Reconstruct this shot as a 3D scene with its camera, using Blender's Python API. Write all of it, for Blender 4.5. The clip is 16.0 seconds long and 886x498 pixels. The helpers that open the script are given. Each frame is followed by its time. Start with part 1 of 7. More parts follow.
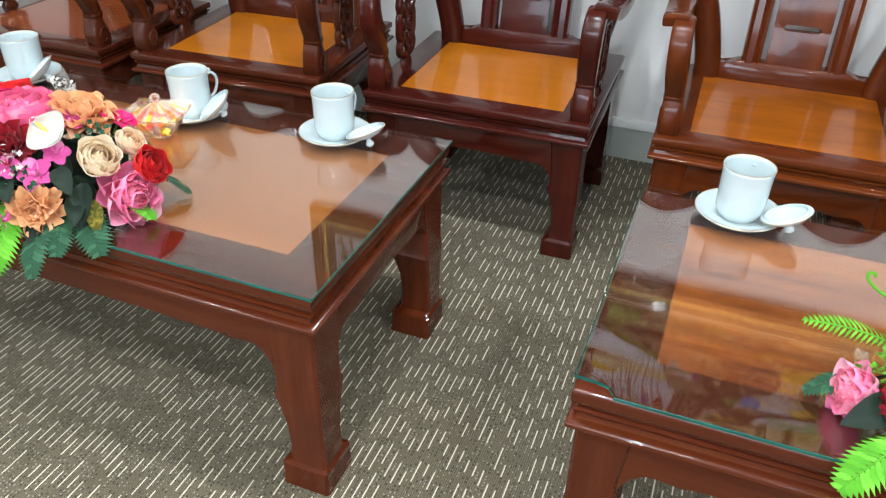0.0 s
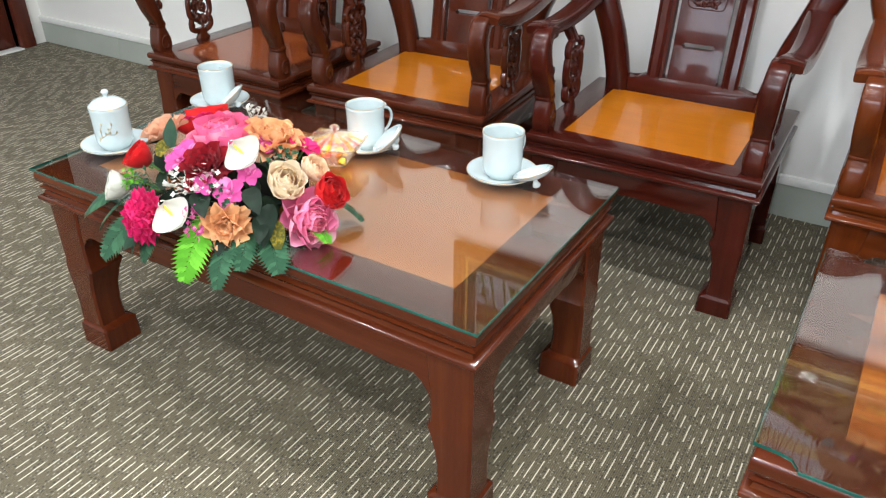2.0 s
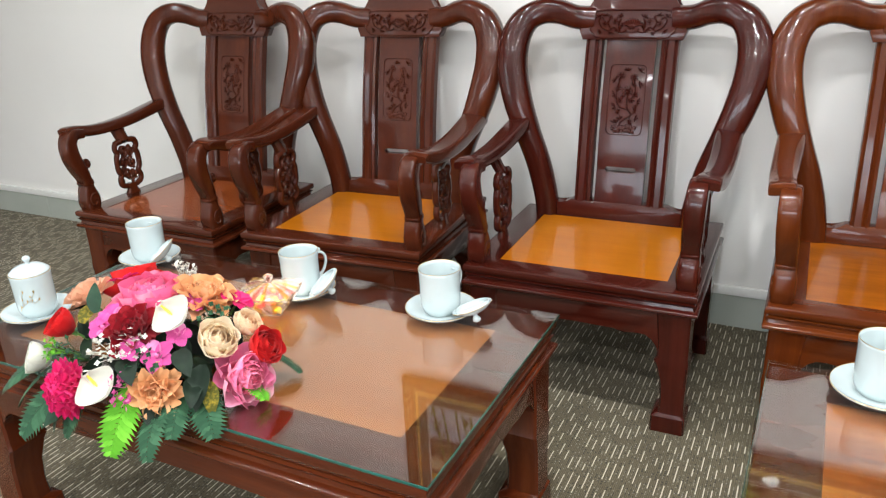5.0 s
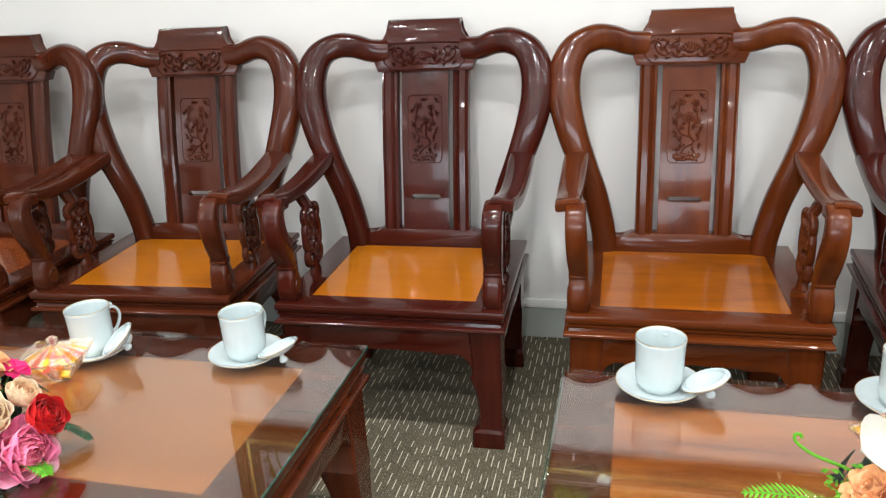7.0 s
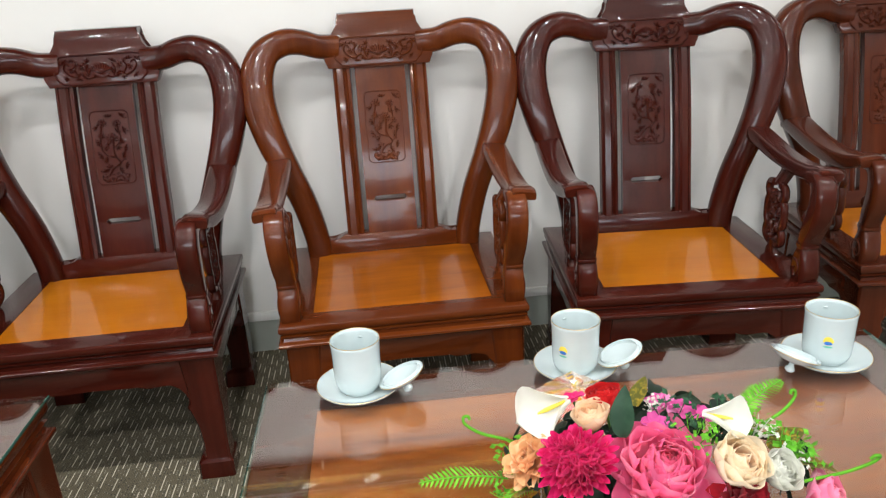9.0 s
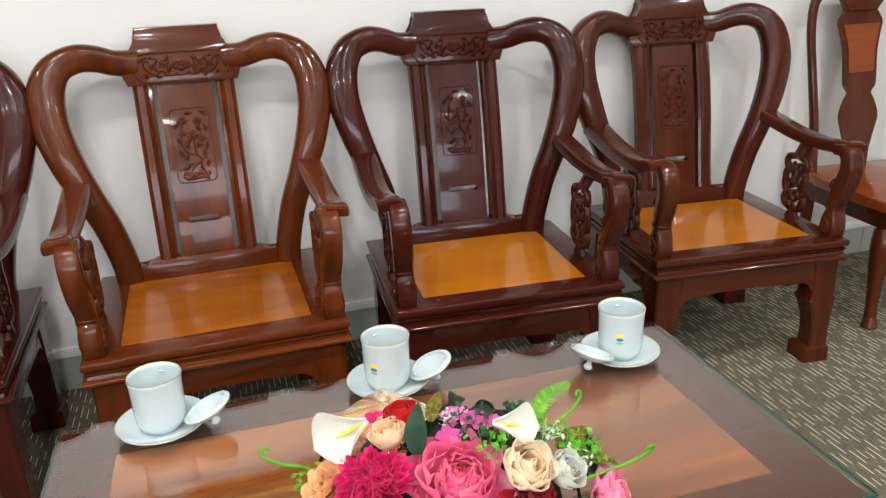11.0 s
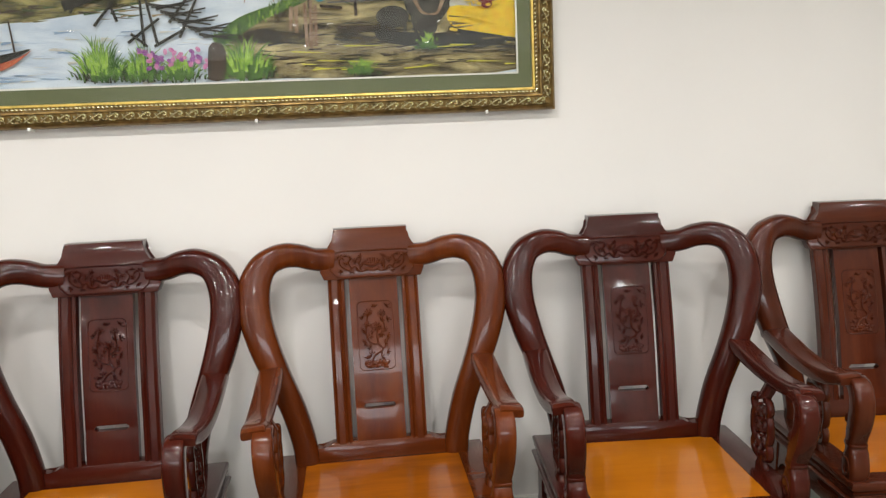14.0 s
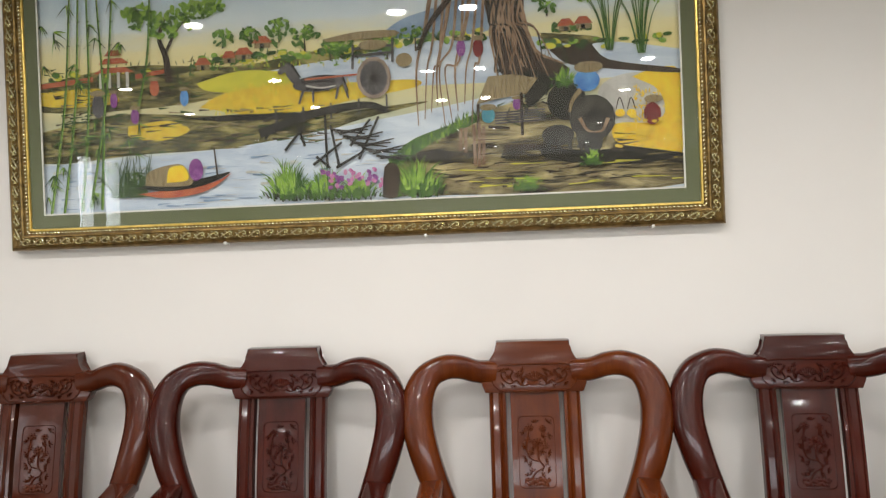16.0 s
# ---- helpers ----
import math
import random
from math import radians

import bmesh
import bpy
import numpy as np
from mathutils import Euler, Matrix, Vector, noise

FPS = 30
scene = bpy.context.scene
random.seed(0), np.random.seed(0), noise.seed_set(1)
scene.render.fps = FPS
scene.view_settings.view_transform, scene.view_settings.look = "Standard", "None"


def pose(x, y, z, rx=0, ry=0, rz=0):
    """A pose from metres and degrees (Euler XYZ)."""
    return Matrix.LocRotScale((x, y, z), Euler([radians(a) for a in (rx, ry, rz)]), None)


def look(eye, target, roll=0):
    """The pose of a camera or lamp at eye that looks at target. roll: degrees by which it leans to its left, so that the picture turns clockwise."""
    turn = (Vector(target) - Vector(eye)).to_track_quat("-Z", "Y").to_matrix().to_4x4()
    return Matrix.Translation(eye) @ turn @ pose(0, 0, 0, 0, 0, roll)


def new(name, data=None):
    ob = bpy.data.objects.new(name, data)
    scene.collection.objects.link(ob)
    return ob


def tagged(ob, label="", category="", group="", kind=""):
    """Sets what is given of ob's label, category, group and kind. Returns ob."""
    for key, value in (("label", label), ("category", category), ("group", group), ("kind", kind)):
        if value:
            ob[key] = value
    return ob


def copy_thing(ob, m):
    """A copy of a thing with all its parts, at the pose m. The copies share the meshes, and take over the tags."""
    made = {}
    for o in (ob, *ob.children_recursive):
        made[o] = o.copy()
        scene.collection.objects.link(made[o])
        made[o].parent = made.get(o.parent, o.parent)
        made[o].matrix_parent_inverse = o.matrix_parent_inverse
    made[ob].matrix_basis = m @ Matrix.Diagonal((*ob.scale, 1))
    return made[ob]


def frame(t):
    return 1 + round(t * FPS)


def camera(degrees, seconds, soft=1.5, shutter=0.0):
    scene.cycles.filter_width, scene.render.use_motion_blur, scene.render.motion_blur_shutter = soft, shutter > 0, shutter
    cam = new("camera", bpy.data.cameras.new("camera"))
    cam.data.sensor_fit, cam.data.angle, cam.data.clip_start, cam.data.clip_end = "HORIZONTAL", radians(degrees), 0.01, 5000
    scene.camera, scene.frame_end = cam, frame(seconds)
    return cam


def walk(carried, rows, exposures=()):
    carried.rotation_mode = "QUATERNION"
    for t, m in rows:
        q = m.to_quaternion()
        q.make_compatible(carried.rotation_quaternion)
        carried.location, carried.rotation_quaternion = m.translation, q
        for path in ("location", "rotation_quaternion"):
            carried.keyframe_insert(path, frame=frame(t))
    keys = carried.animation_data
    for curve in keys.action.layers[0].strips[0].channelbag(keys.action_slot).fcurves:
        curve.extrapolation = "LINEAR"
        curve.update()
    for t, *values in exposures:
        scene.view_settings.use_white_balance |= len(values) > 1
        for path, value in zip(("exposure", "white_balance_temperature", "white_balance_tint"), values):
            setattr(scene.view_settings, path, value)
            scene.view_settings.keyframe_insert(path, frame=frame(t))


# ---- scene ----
import functools

cam = camera(60.17, 16.0, soft=1.25)
EXPOSURES = [(0.0, 0.06, 5900, 8), (1.5, 0.10, 6050, 9), (3.5, 0.14, 6300, 10), (7.0, 0.00, 6350, 10), (10.0, -0.18, 6450, 10), (12.5, -0.22, 6550, 10), (14.0, -0.28, 6800, 12), (16.0, -0.40, 6850, 13)]
PATH = [
    (0, (0.423, 0.724, 1.168), (-0.155, 2.282, 0.055), 1.22),
    (0.5, (0.403, 0.716, 1.170), (-0.275, 2.247, 0.076), 0.95),
    (1, (0.384, 0.708, 1.166), (-0.382, 2.211, 0.093), 0.75),
    (1.5, (0.369, 0.701, 1.164), (-0.469, 2.182, 0.113), 0.52),
    (2, (0.360, 0.692, 1.165), (-0.535, 2.158, 0.140), 0.13),
    (2.5, (0.348, 0.688, 1.169), (-0.583, 2.158, 0.182), -0.47),
    (3, (0.339, 0.692, 1.174), (-0.606, 2.186, 0.238), -1.08),
    (3.5, (0.344, 0.705, 1.181), (-0.596, 2.234, 0.300), -1.54),
    (3.7, (0.346, 0.710, 1.186), (-0.588, 2.255, 0.324), -1.69),
    (5.8, (0.377, 0.741, 1.180), (-0.347, 2.475, 0.495), -2.81),
    (6, (0.385, 0.745, 1.181), (-0.303, 2.496, 0.502), -2.88),
    (6.5, (0.408, 0.751, 1.184), (-0.171, 2.541, 0.507), -2.95),
    (7, (0.433, 0.758, 1.184), (-0.021, 2.582, 0.502), -3.01),
    (7.5, (0.460, 0.768, 1.184), (0.143, 2.619, 0.495), -3.11),
    (8, (0.492, 0.775, 1.182), (0.323, 2.643, 0.487), -3.23),
    (8.5, (0.532, 0.784, 1.178), (0.520, 2.658, 0.480), -3.40),
    (9, (0.570, 0.796, 1.179), (0.723, 2.660, 0.473), -3.27),
    (9.5, (0.602, 0.796, 1.180), (0.927, 2.637, 0.467), -3.19),
    (10, (0.638, 0.797, 1.183), (1.106, 2.603, 0.463), -2.84),
    (10.2, (0.651, 0.796, 1.184), (1.169, 2.588, 0.461), -2.80),
    (12.3, (0.650, 0.782, 1.232), (1.189, 2.613, 0.638), -2.32),
    (12.5, (0.641, 0.781, 1.241), (1.144, 2.634, 0.683), -2.39),
    (13, (0.620, 0.780, 1.265), (1.021, 2.684, 0.805), -2.47),
    (13.5, (0.605, 0.775, 1.281), (0.901, 2.719, 0.919), -2.54),
    (14, (0.581, 0.774, 1.290), (0.786, 2.745, 1.018), -2.49),
    (14.5, (0.566, 0.774, 1.301), (0.675, 2.761, 1.105), -2.46),
    (15, (0.561, 0.771, 1.315), (0.564, 2.766, 1.185), -2.31),
    (15.5, (0.559, 0.767, 1.333), (0.459, 2.763, 1.262), -2.23),
    (16, (0.558, 0.761, 1.355), (0.373, 2.752, 1.339), -2.20),
]
walk(cam, [(t, look(eye, target, roll)) for t, eye, target, roll in PATH], EXPOSURES)

# ---- world and lamps ----
world = bpy.data.worlds.new("world")
scene.world = world
world.use_nodes = True
world.node_tree.nodes["Background"].inputs[0].default_value = (0.82, 0.90, 1.0, 1)
world.node_tree.nodes["Background"].inputs[1].default_value = 5.0

WALL_Y, LEFT_X, RIGHT_X, REAR_Y, CEIL_Z = 3.11, -3.637, 5.6, -5.2, 2.50
LAMP_X = [-2.05, -1.00, 0.03, 0.38, 1.46, 2.40, 3.50]
LAMP_Y = [1.69, 0.37, -0.67, -2.35, -3.90]
LAMP_POWER = 11.7


def downlight_lamp(x, y):
    data = bpy.data.lights.new("downlight_lamp", "AREA")
    data.shape, data.size, data.energy, data.color = "DISK", 0.088, LAMP_POWER, (0.985, 0.99, 1.0)
    data.spread = radians(162)
    ob = new("downlight_lamp", data)
    ob.matrix_world = pose(x, y, CEIL_Z - 0.012)
    return ob


for lx in LAMP_X:
    for ly in LAMP_Y:
        downlight_lamp(lx, ly)

# daylight by two narrow side windows, and fill by an added wide rear one
WIN_Z0, WIN_Z1 = 0.80, 2.40
SIDE_WINDOWS = [(-2.03, -1.69), (-2.56, -2.18)]
REAR_X0, REAR_X1, REAR_Z0, REAR_Z1 = -1.9, 2.7, 0.80, 1.78


def daylight(name, wide, high, power, eye, target):
    data = bpy.data.lights.new(name, "AREA")
    data.shape, data.size, data.size_y, data.energy, data.color = "RECTANGLE", wide, high, power, (0.84, 0.93, 1.0)
    new(name, data).matrix_world = look(eye, target)


for wy0, wy1 in SIDE_WINDOWS:
    daylight("side_daylight", wy1 - wy0 - 0.08, WIN_Z1 - WIN_Z0 - 0.1, 7.0, (LEFT_X - 0.03, (wy0 + wy1) / 2, (WIN_Z0 + WIN_Z1) / 2), (0, (wy0 + wy1) / 2, (WIN_Z0 + WIN_Z1) / 2))
# unseen rear source, added to lift the dark wall behind the chairs
daylight("rear_daylight", REAR_X1 - REAR_X0 - 0.1, REAR_Z1 - REAR_Z0 - 0.1, 64.0, ((REAR_X0 + REAR_X1) / 2, REAR_Y - 0.03, (REAR_Z0 + REAR_Z1) / 2), ((REAR_X0 + REAR_X1) / 2, 0, (REAR_Z0 + REAR_Z1) / 2))


# ---- materials ----
def nodes_of(name):
    mat = bpy.data.materials.new(name)
    mat.use_nodes = True
    nt = mat.node_tree
    return mat, nt, nt.nodes["Principled BSDF"]


def add(nt, kind, **values):
    node = nt.nodes.new(kind)
    for key, value in values.items():
        if key in ("operation", "blend_type", "data_type", "noise_dimensions", "feature", "wave_type", "bands_direction", "voronoi_dimensions"):
            exec_set(node, key, value)
        else:
            node.inputs[key].default_value = value
    return node


def exec_set(node, key, value):
    if key == "operation":
        node.operation = value
    elif key == "blend_type":
        node.blend_type = value
    elif key == "data_type":
        node.data_type = value
    elif key == "noise_dimensions":
        node.noise_dimensions = value
    elif key == "feature":
        node.feature = value
    elif key == "wave_type":
        node.wave_type = value
    elif key == "bands_direction":
        node.bands_direction = value
    elif key == "voronoi_dimensions":
        node.voronoi_dimensions = value


def ramp(nt, src, stops):
    node = nt.nodes.new("ShaderNodeValToRGB")
    els = node.color_ramp.elements
    while len(els) < len(stops):
        els.new(0.5)
    for el, (pos, col) in zip(els, stops):
        el.position, el.color = pos, (*col, 1)
    nt.links.new(src, node.inputs[0])
    return node.outputs[0]


def math_node(nt, op, a, b=None, c=None):
    node = nt.nodes.new("ShaderNodeMath")
    node.operation = op
    for i, v in enumerate((a, b, c)):
        if v is None:
            continue
        if isinstance(v, (int, float)):
            node.inputs[i].default_value = v
        else:
            nt.links.new(v, node.inputs[i])
    return node.outputs[0]


def bump(nt, height, strength, distance=0.001):
    node = nt.nodes.new("ShaderNodeBump")
    node.inputs["Strength"].default_value = strength
    node.inputs["Distance"].default_value = distance
    nt.links.new(height, node.inputs["Height"])
    return node.outputs[0]


def coords(nt, scale=(1, 1, 1), which="Object"):
    tc = nt.nodes.new("ShaderNodeTexCoord")
    mp = nt.nodes.new("ShaderNodeMapping")
    mp.inputs["Scale"].default_value = scale
    nt.links.new(tc.outputs[which], mp.inputs[0])
    return mp.outputs[0]


def plain(name, color, rough=0.5, metal=0.0, coat=0.0, vary=0.12, scale=30.0, sheen=0.0, grain=0.0):
    """A surface of one colour with slight uneven tone and roughness."""
    mat, nt, b = nodes_of(name)
    v = coords(nt)
    n = add(nt, "ShaderNodeTexNoise", Scale=scale, Detail=4.0)
    nt.links.new(v, n.inputs["Vector"])
    lo = tuple(c * (1 - vary) for c in color)
    hi = tuple(min(1, c * (1 + vary)) for c in color)
    nt.links.new(ramp(nt, n.outputs[0], [(0.3, lo), (0.7, hi)]), b.inputs["Base Color"])
    b.inputs["Roughness"].default_value = rough
    b.inputs["Metallic"].default_value = metal
    b.inputs["Coat Weight"].default_value = coat
    b.inputs["Coat Roughness"].default_value = 0.08
    b.inputs["Sheen Weight"].default_value = sheen
    if grain:
        g = add(nt, "ShaderNodeTexNoise", Scale=scale * 8, Detail=3.0)
        nt.links.new(v, g.inputs["Vector"])
        nt.links.new(bump(nt, g.outputs[0], grain), b.inputs["Normal"])
    return mat


def wood(name, dark, mid, light, axis, rough=0.22, coat=0.36, stretch=14.0, vary=0.35, fine=1.0, spread=0.26):
    """Lacquered wood with grain that runs along one axis."""
    mat, nt, b = nodes_of(name)
    sc = [stretch, stretch, stretch]
    sc[axis] = 1.1
    v = coords(nt, sc)
    oi = nt.nodes.new("ShaderNodeObjectInfo")
    off = nt.nodes.new("ShaderNodeVectorMath")
    off.operation = "ADD"
    cx = nt.nodes.new("ShaderNodeCombineXYZ")
    sh = math_node(nt, "MULTIPLY", oi.outputs["Random"], 37.0)
    nt.links.new(sh, cx.inputs[0])
    nt.links.new(sh, cx.inputs[1])
    nt.links.new(sh, cx.inputs[2])
    nt.links.new(v, off.inputs[0])
    nt.links.new(cx.outputs[0], off.inputs[1])
    n1 = add(nt, "ShaderNodeTexNoise", Scale=1.0, Detail=5.0, Roughness=0.6, Distortion=0.6)
    n2 = add(nt, "ShaderNodeTexNoise", Scale=9.0 * fine, Detail=3.0, Roughness=0.7)
    nt.links.new(off.outputs[0], n1.inputs["Vector"])
    nt.links.new(off.outputs[0], n2.inputs["Vector"])
    mix = math_node(nt, "ADD", math_node(nt, "MULTIPLY", n1.outputs[0], 1 - vary * 0.5), math_node(nt, "MULTIPLY", n2.outputs[0], vary * 0.5))
    nt.links.new(ramp(nt, mix, [(0.5 - spread, dark), (0.5, mid), (0.5 + spread, light)]), b.inputs["Base Color"])
    r = add(nt, "ShaderNodeTexNoise", Scale=6.0, Detail=3.0)
    nt.links.new(coords(nt), r.inputs["Vector"])
    nt.links.new(math_node(nt, "ADD", math_node(nt, "MULTIPLY", r.outputs[0], 0.06), rough - 0.03), b.inputs["Roughness"])
    b.inputs["Specular IOR Level"].default_value = 0.18
    b.inputs["Coat Weight"].default_value = coat
    b.inputs["Coat Roughness"].default_value = 0.055
    b.inputs["Coat IOR"].default_value = 1.52
    nt.links.new(bump(nt, n2.outputs[0], 0.05), b.inputs["Normal"])
    return mat


WOODS = {}
for tone, (dk, md, lt) in {
    "dark": ((0.022, 0.0030, 0.0016), (0.042, 0.0058, 0.0028), (0.066, 0.0105, 0.0044)),
    "brown": ((0.030, 0.0058, 0.0022), (0.058, 0.0115, 0.0038), (0.092, 0.0200, 0.0064)),
    "warm": ((0.046, 0.0080, 0.0016), (0.090, 0.0180, 0.0030), (0.138, 0.032, 0.0050)),
    "red": ((0.036, 0.0062, 0.0020), (0.070, 0.0132, 0.0036), (0.112, 0.0255, 0.0062)),
}.items():
    for ax in range(3):
        WOODS[tone, ax] = wood("rosewood_" + tone + "_" + "xyz"[ax], dk, md, lt, ax)
SEAT_ORANGE = wood("orange_inlay", (0.33, 0.095, 0.003), (0.42, 0.128, 0.004), (0.50, 0.165, 0.007), 0, rough=0.22, coat=0.42, stretch=7.0, vary=0.5)
SEAT_AMBER = wood("amber_inlay", (0.17, 0.042, 0.002), (0.30, 0.080, 0.003), (0.42, 0.122, 0.006), 0, rough=0.22, coat=0.42, stretch=8.0, vary=0.5, spread=0.26)
SEAT_BROWN = wood("chestnut_inlay", (0.15, 0.030, 0.006), (0.21, 0.046, 0.009), (0.28, 0.068, 0.013), 0, rough=0.22, coat=0.42, stretch=9.0, vary=0.5)
TOP_ORANGE = wood("tabletop_inlay", (0.22, 0.066, 0.012), (0.32, 0.105, 0.020), (0.42, 0.150, 0.032), 0, rough=0.35, coat=0.2, stretch=9.0, vary=0.5)
TOP_FIGURED = wood("figured_tabletop_inlay", (0.11, 0.022, 0.004), (0.25, 0.064, 0.010), (0.40, 0.125, 0.020), 0, rough=0.35, coat=0.2, stretch=11.0, vary=0.5, spread=0.12)
DOOR_WOOD = wood("door_wood", (0.05, 0.012, 0.008), (0.085, 0.02, 0.012), (0.12, 0.03, 0.016), 2)
CHINA = plain("white_china", (0.49, 0.565, 0.565), rough=0.12, coat=0.6, vary=0.02)
GOLD = plain("gilt_line", (0.75, 0.52, 0.20), rough=0.3, metal=1.0)
WALL_PAINT = plain("wall_paint", (0.75, 0.735, 0.695), rough=0.55, vary=0.025, scale=1.6, grain=0.06)
CEILING_PAINT = plain("ceiling_paint", (0.80, 0.80, 0.78), rough=0.7, vary=0.02, scale=2.0)
SKIRT = plain("skirting_tile", (0.36, 0.385, 0.335), rough=0.35, vary=0.06, scale=5.0)
SKIRT_CAP = plain("skirting_cap", (0.80, 0.80, 0.76), rough=0.4, vary=0.03)
WHITE = plain("white_enamel", (0.8, 0.8, 0.78), rough=0.4, vary=0.03)


def glass_sheet(name, tint, gloss=1.0, f0=0.095):
    """Clear sheet: it lets light through, and mirrors more the flatter it is seen."""
    mat, nt, b = nodes_of(name)
    nt.nodes.remove(b)
    out = nt.nodes["Material Output"]
    tr = nt.nodes.new("ShaderNodeBsdfTransparent")
    tr.inputs[0].default_value = (*tint, 1)
    gl = nt.nodes.new("ShaderNodeBsdfGlossy")
    gl.inputs["Roughness"].default_value = 0.01
    lw = nt.nodes.new("ShaderNodeLayerWeight")
    lw.inputs["Blend"].default_value = 0.5
    fac = math_node(nt, "ADD", math_node(nt, "MULTIPLY", math_node(nt, "POWER", lw.outputs["Facing"], 5.0), (1 - f0) * gloss), f0 * gloss)
    mx = nt.nodes.new("ShaderNodeMixShader")
    nt.links.new(fac, mx.inputs[0])
    nt.links.new(tr.outputs[0], mx.inputs[1])
    nt.links.new(gl.outputs[0], mx.inputs[2])
    nt.links.new(mx.outputs[0], out.inputs[0])
    return mat


TABLE_GLASS = glass_sheet("table_glass", (0.975, 0.99, 0.98), 1.0, 0.13)
PICTURE_GLASS = glass_sheet("picture_glass", (0.995, 1.0, 0.995), 1.0, 0.045)
WINDOW_GLASS = glass_sheet("window_glass", (0.95, 0.97, 0.97))
GLASS_EDGE = plain("glass_edge", (0.010, 0.085, 0.062), rough=0.1, coat=0.5, vary=0.3, scale=12.0)


def lamp_glow():
    mat, nt, b = nodes_of("lamp_diffuser")
    b.inputs["Base Color"].default_value = (0.8, 0.8, 0.8, 1)
    b.inputs["Emission Color"].default_value = (1.0, 0.98, 0.95, 1)
    b.inputs["Emission Strength"].default_value = 26.0
    return mat


LAMP_GLOW = lamp_glow()


def carpet_material():
    mat, nt, b = nodes_of("carpet_weave")
    tc = nt.nodes.new("ShaderNodeTexCoord")
    sp = nt.nodes.new("ShaderNodeSeparateXYZ")
    nt.links.new(tc.outputs["Object"], sp.inputs[0])
    x, y = sp.outputs[0], sp.outputs[1]

    def white(a, c):
        w = nt.nodes.new("ShaderNodeTexWhiteNoise")
        w.noise_dimensions = "2D"
        cc = nt.nodes.new("ShaderNodeCombineXYZ")
        nt.links.new(a, cc.inputs[0])
        if c is not None:
            nt.links.new(c, cc.inputs[1])
        nt.links.new(cc.outputs[0], w.inputs[0])
        return w.outputs[0]

    def dashes(pitch, width, length, shift, keep, duty_lo, duty_hi):
        u = math_node(nt, "ADD", math_node(nt, "DIVIDE", x, pitch), shift)
        col = math_node(nt, "FLOOR", u)
        fu = math_node(nt, "SUBTRACT", math_node(nt, "FRACT", u), 0.5)
        inside_u = math_node(nt, "LESS_THAN", math_node(nt, "ABSOLUTE", fu), width / pitch / 2)
        v = math_node(nt, "ADD", math_node(nt, "DIVIDE", y, length), math_node(nt, "MULTIPLY", white(col, None), 7.0))
        row = math_node(nt, "FLOOR", v)
        rnd = white(col, row)
        duty = math_node(nt, "ADD", math_node(nt, "MULTIPLY", rnd, duty_hi - duty_lo), duty_lo)
        inside_v = math_node(nt, "LESS_THAN", math_node(nt, "FRACT", v), duty)
        ok = math_node(nt, "LESS_THAN", white(row, col), keep)
        return math_node(nt, "MULTIPLY", math_node(nt, "MULTIPLY", inside_u, inside_v), ok)

    long = dashes(0.0172, 0.0027, 0.088, 0.0, 0.96, 0.30, 0.78)
    dots = dashes(0.0086, 0.0026, 0.0075, 0.5, 0.30, 0.35, 0.6)
    dark = dashes(0.0086, 0.0036, 0.0090, 0.25, 0.40, 0.35, 0.7)
    ribs = add(nt, "ShaderNodeTexWave", Scale=1.0, Distortion=1.2, Detail=2.0)
    ribs.wave_type, ribs.bands_direction = "BANDS", "X"
    mp = nt.nodes.new("ShaderNodeMapping")
    mp.inputs["Scale"].default_value = (75, 14, 1)
    nt.links.new(tc.outputs["Object"], mp.inputs[0])
    nt.links.new(mp.outputs[0], ribs.inputs["Vector"])
    pile = add(nt, "ShaderNodeTexNoise", Scale=420.0, Detail=3.0)
    wear = add(nt, "ShaderNodeTexNoise", Scale=2.2, Detail=4.0)
    for n in (pile, wear):
        nt.links.new(tc.outputs["Object"], n.inputs["Vector"])
    tone = math_node(nt, "ADD", math_node(nt, "MULTIPLY", pile.outputs[0], 0.84), math_node(nt, "MULTIPLY", ribs.outputs[1], 0.16))
    base = ramp(nt, tone, [(0.28, (0.036, 0.030, 0.016)), (0.5, (0.108, 0.090, 0.051)), (0.74, (0.225, 0.190, 0.114))])

    def mixin(a, col, fac):
        m = nt.nodes.new("ShaderNodeMix")
        m.data_type = "RGBA"
        nt.links.new(fac, m.inputs[0])
        nt.links.new(a, m.inputs[6])
        m.inputs[7].default_value = (*col, 1)
        return m.outputs[2]

    c = mixin(base, (0.022, 0.018, 0.013), math_node(nt, "MULTIPLY", dark, 0.8))
    c = mixin(c, (0.36, 0.34, 0.27), math_node(nt, "MULTIPLY", dots, 0.7))
    c = mixin(c, (0.70, 0.64, 0.50), math_node(nt, "MULTIPLY", long, 0.92))
    m = nt.nodes.new("ShaderNodeMix")
    m.data_type, m.blend_type = "RGBA", "MULTIPLY"
    m.inputs[0].default_value = 1.0
    nt.links.new(c, m.inputs[6])
    nt.links.new(ramp(nt, wear.outputs[0], [(0.3, (0.76, 0.76, 0.76)), (0.7, (0.97, 0.96, 0.94))]), m.inputs[7])
    nt.links.new(m.outputs[2], b.inputs["Base Color"])
    b.inputs["Roughness"].default_value = 0.95
    b.inputs["Sheen Weight"].default_value = 0.04
    h = math_node(nt, "ADD", tone, math_node(nt, "MULTIPLY", long, 0.6))
    nt.links.new(bump(nt, h, 0.6, 0.003), b.inputs["Normal"])
    return mat


CARPET = carpet_material()


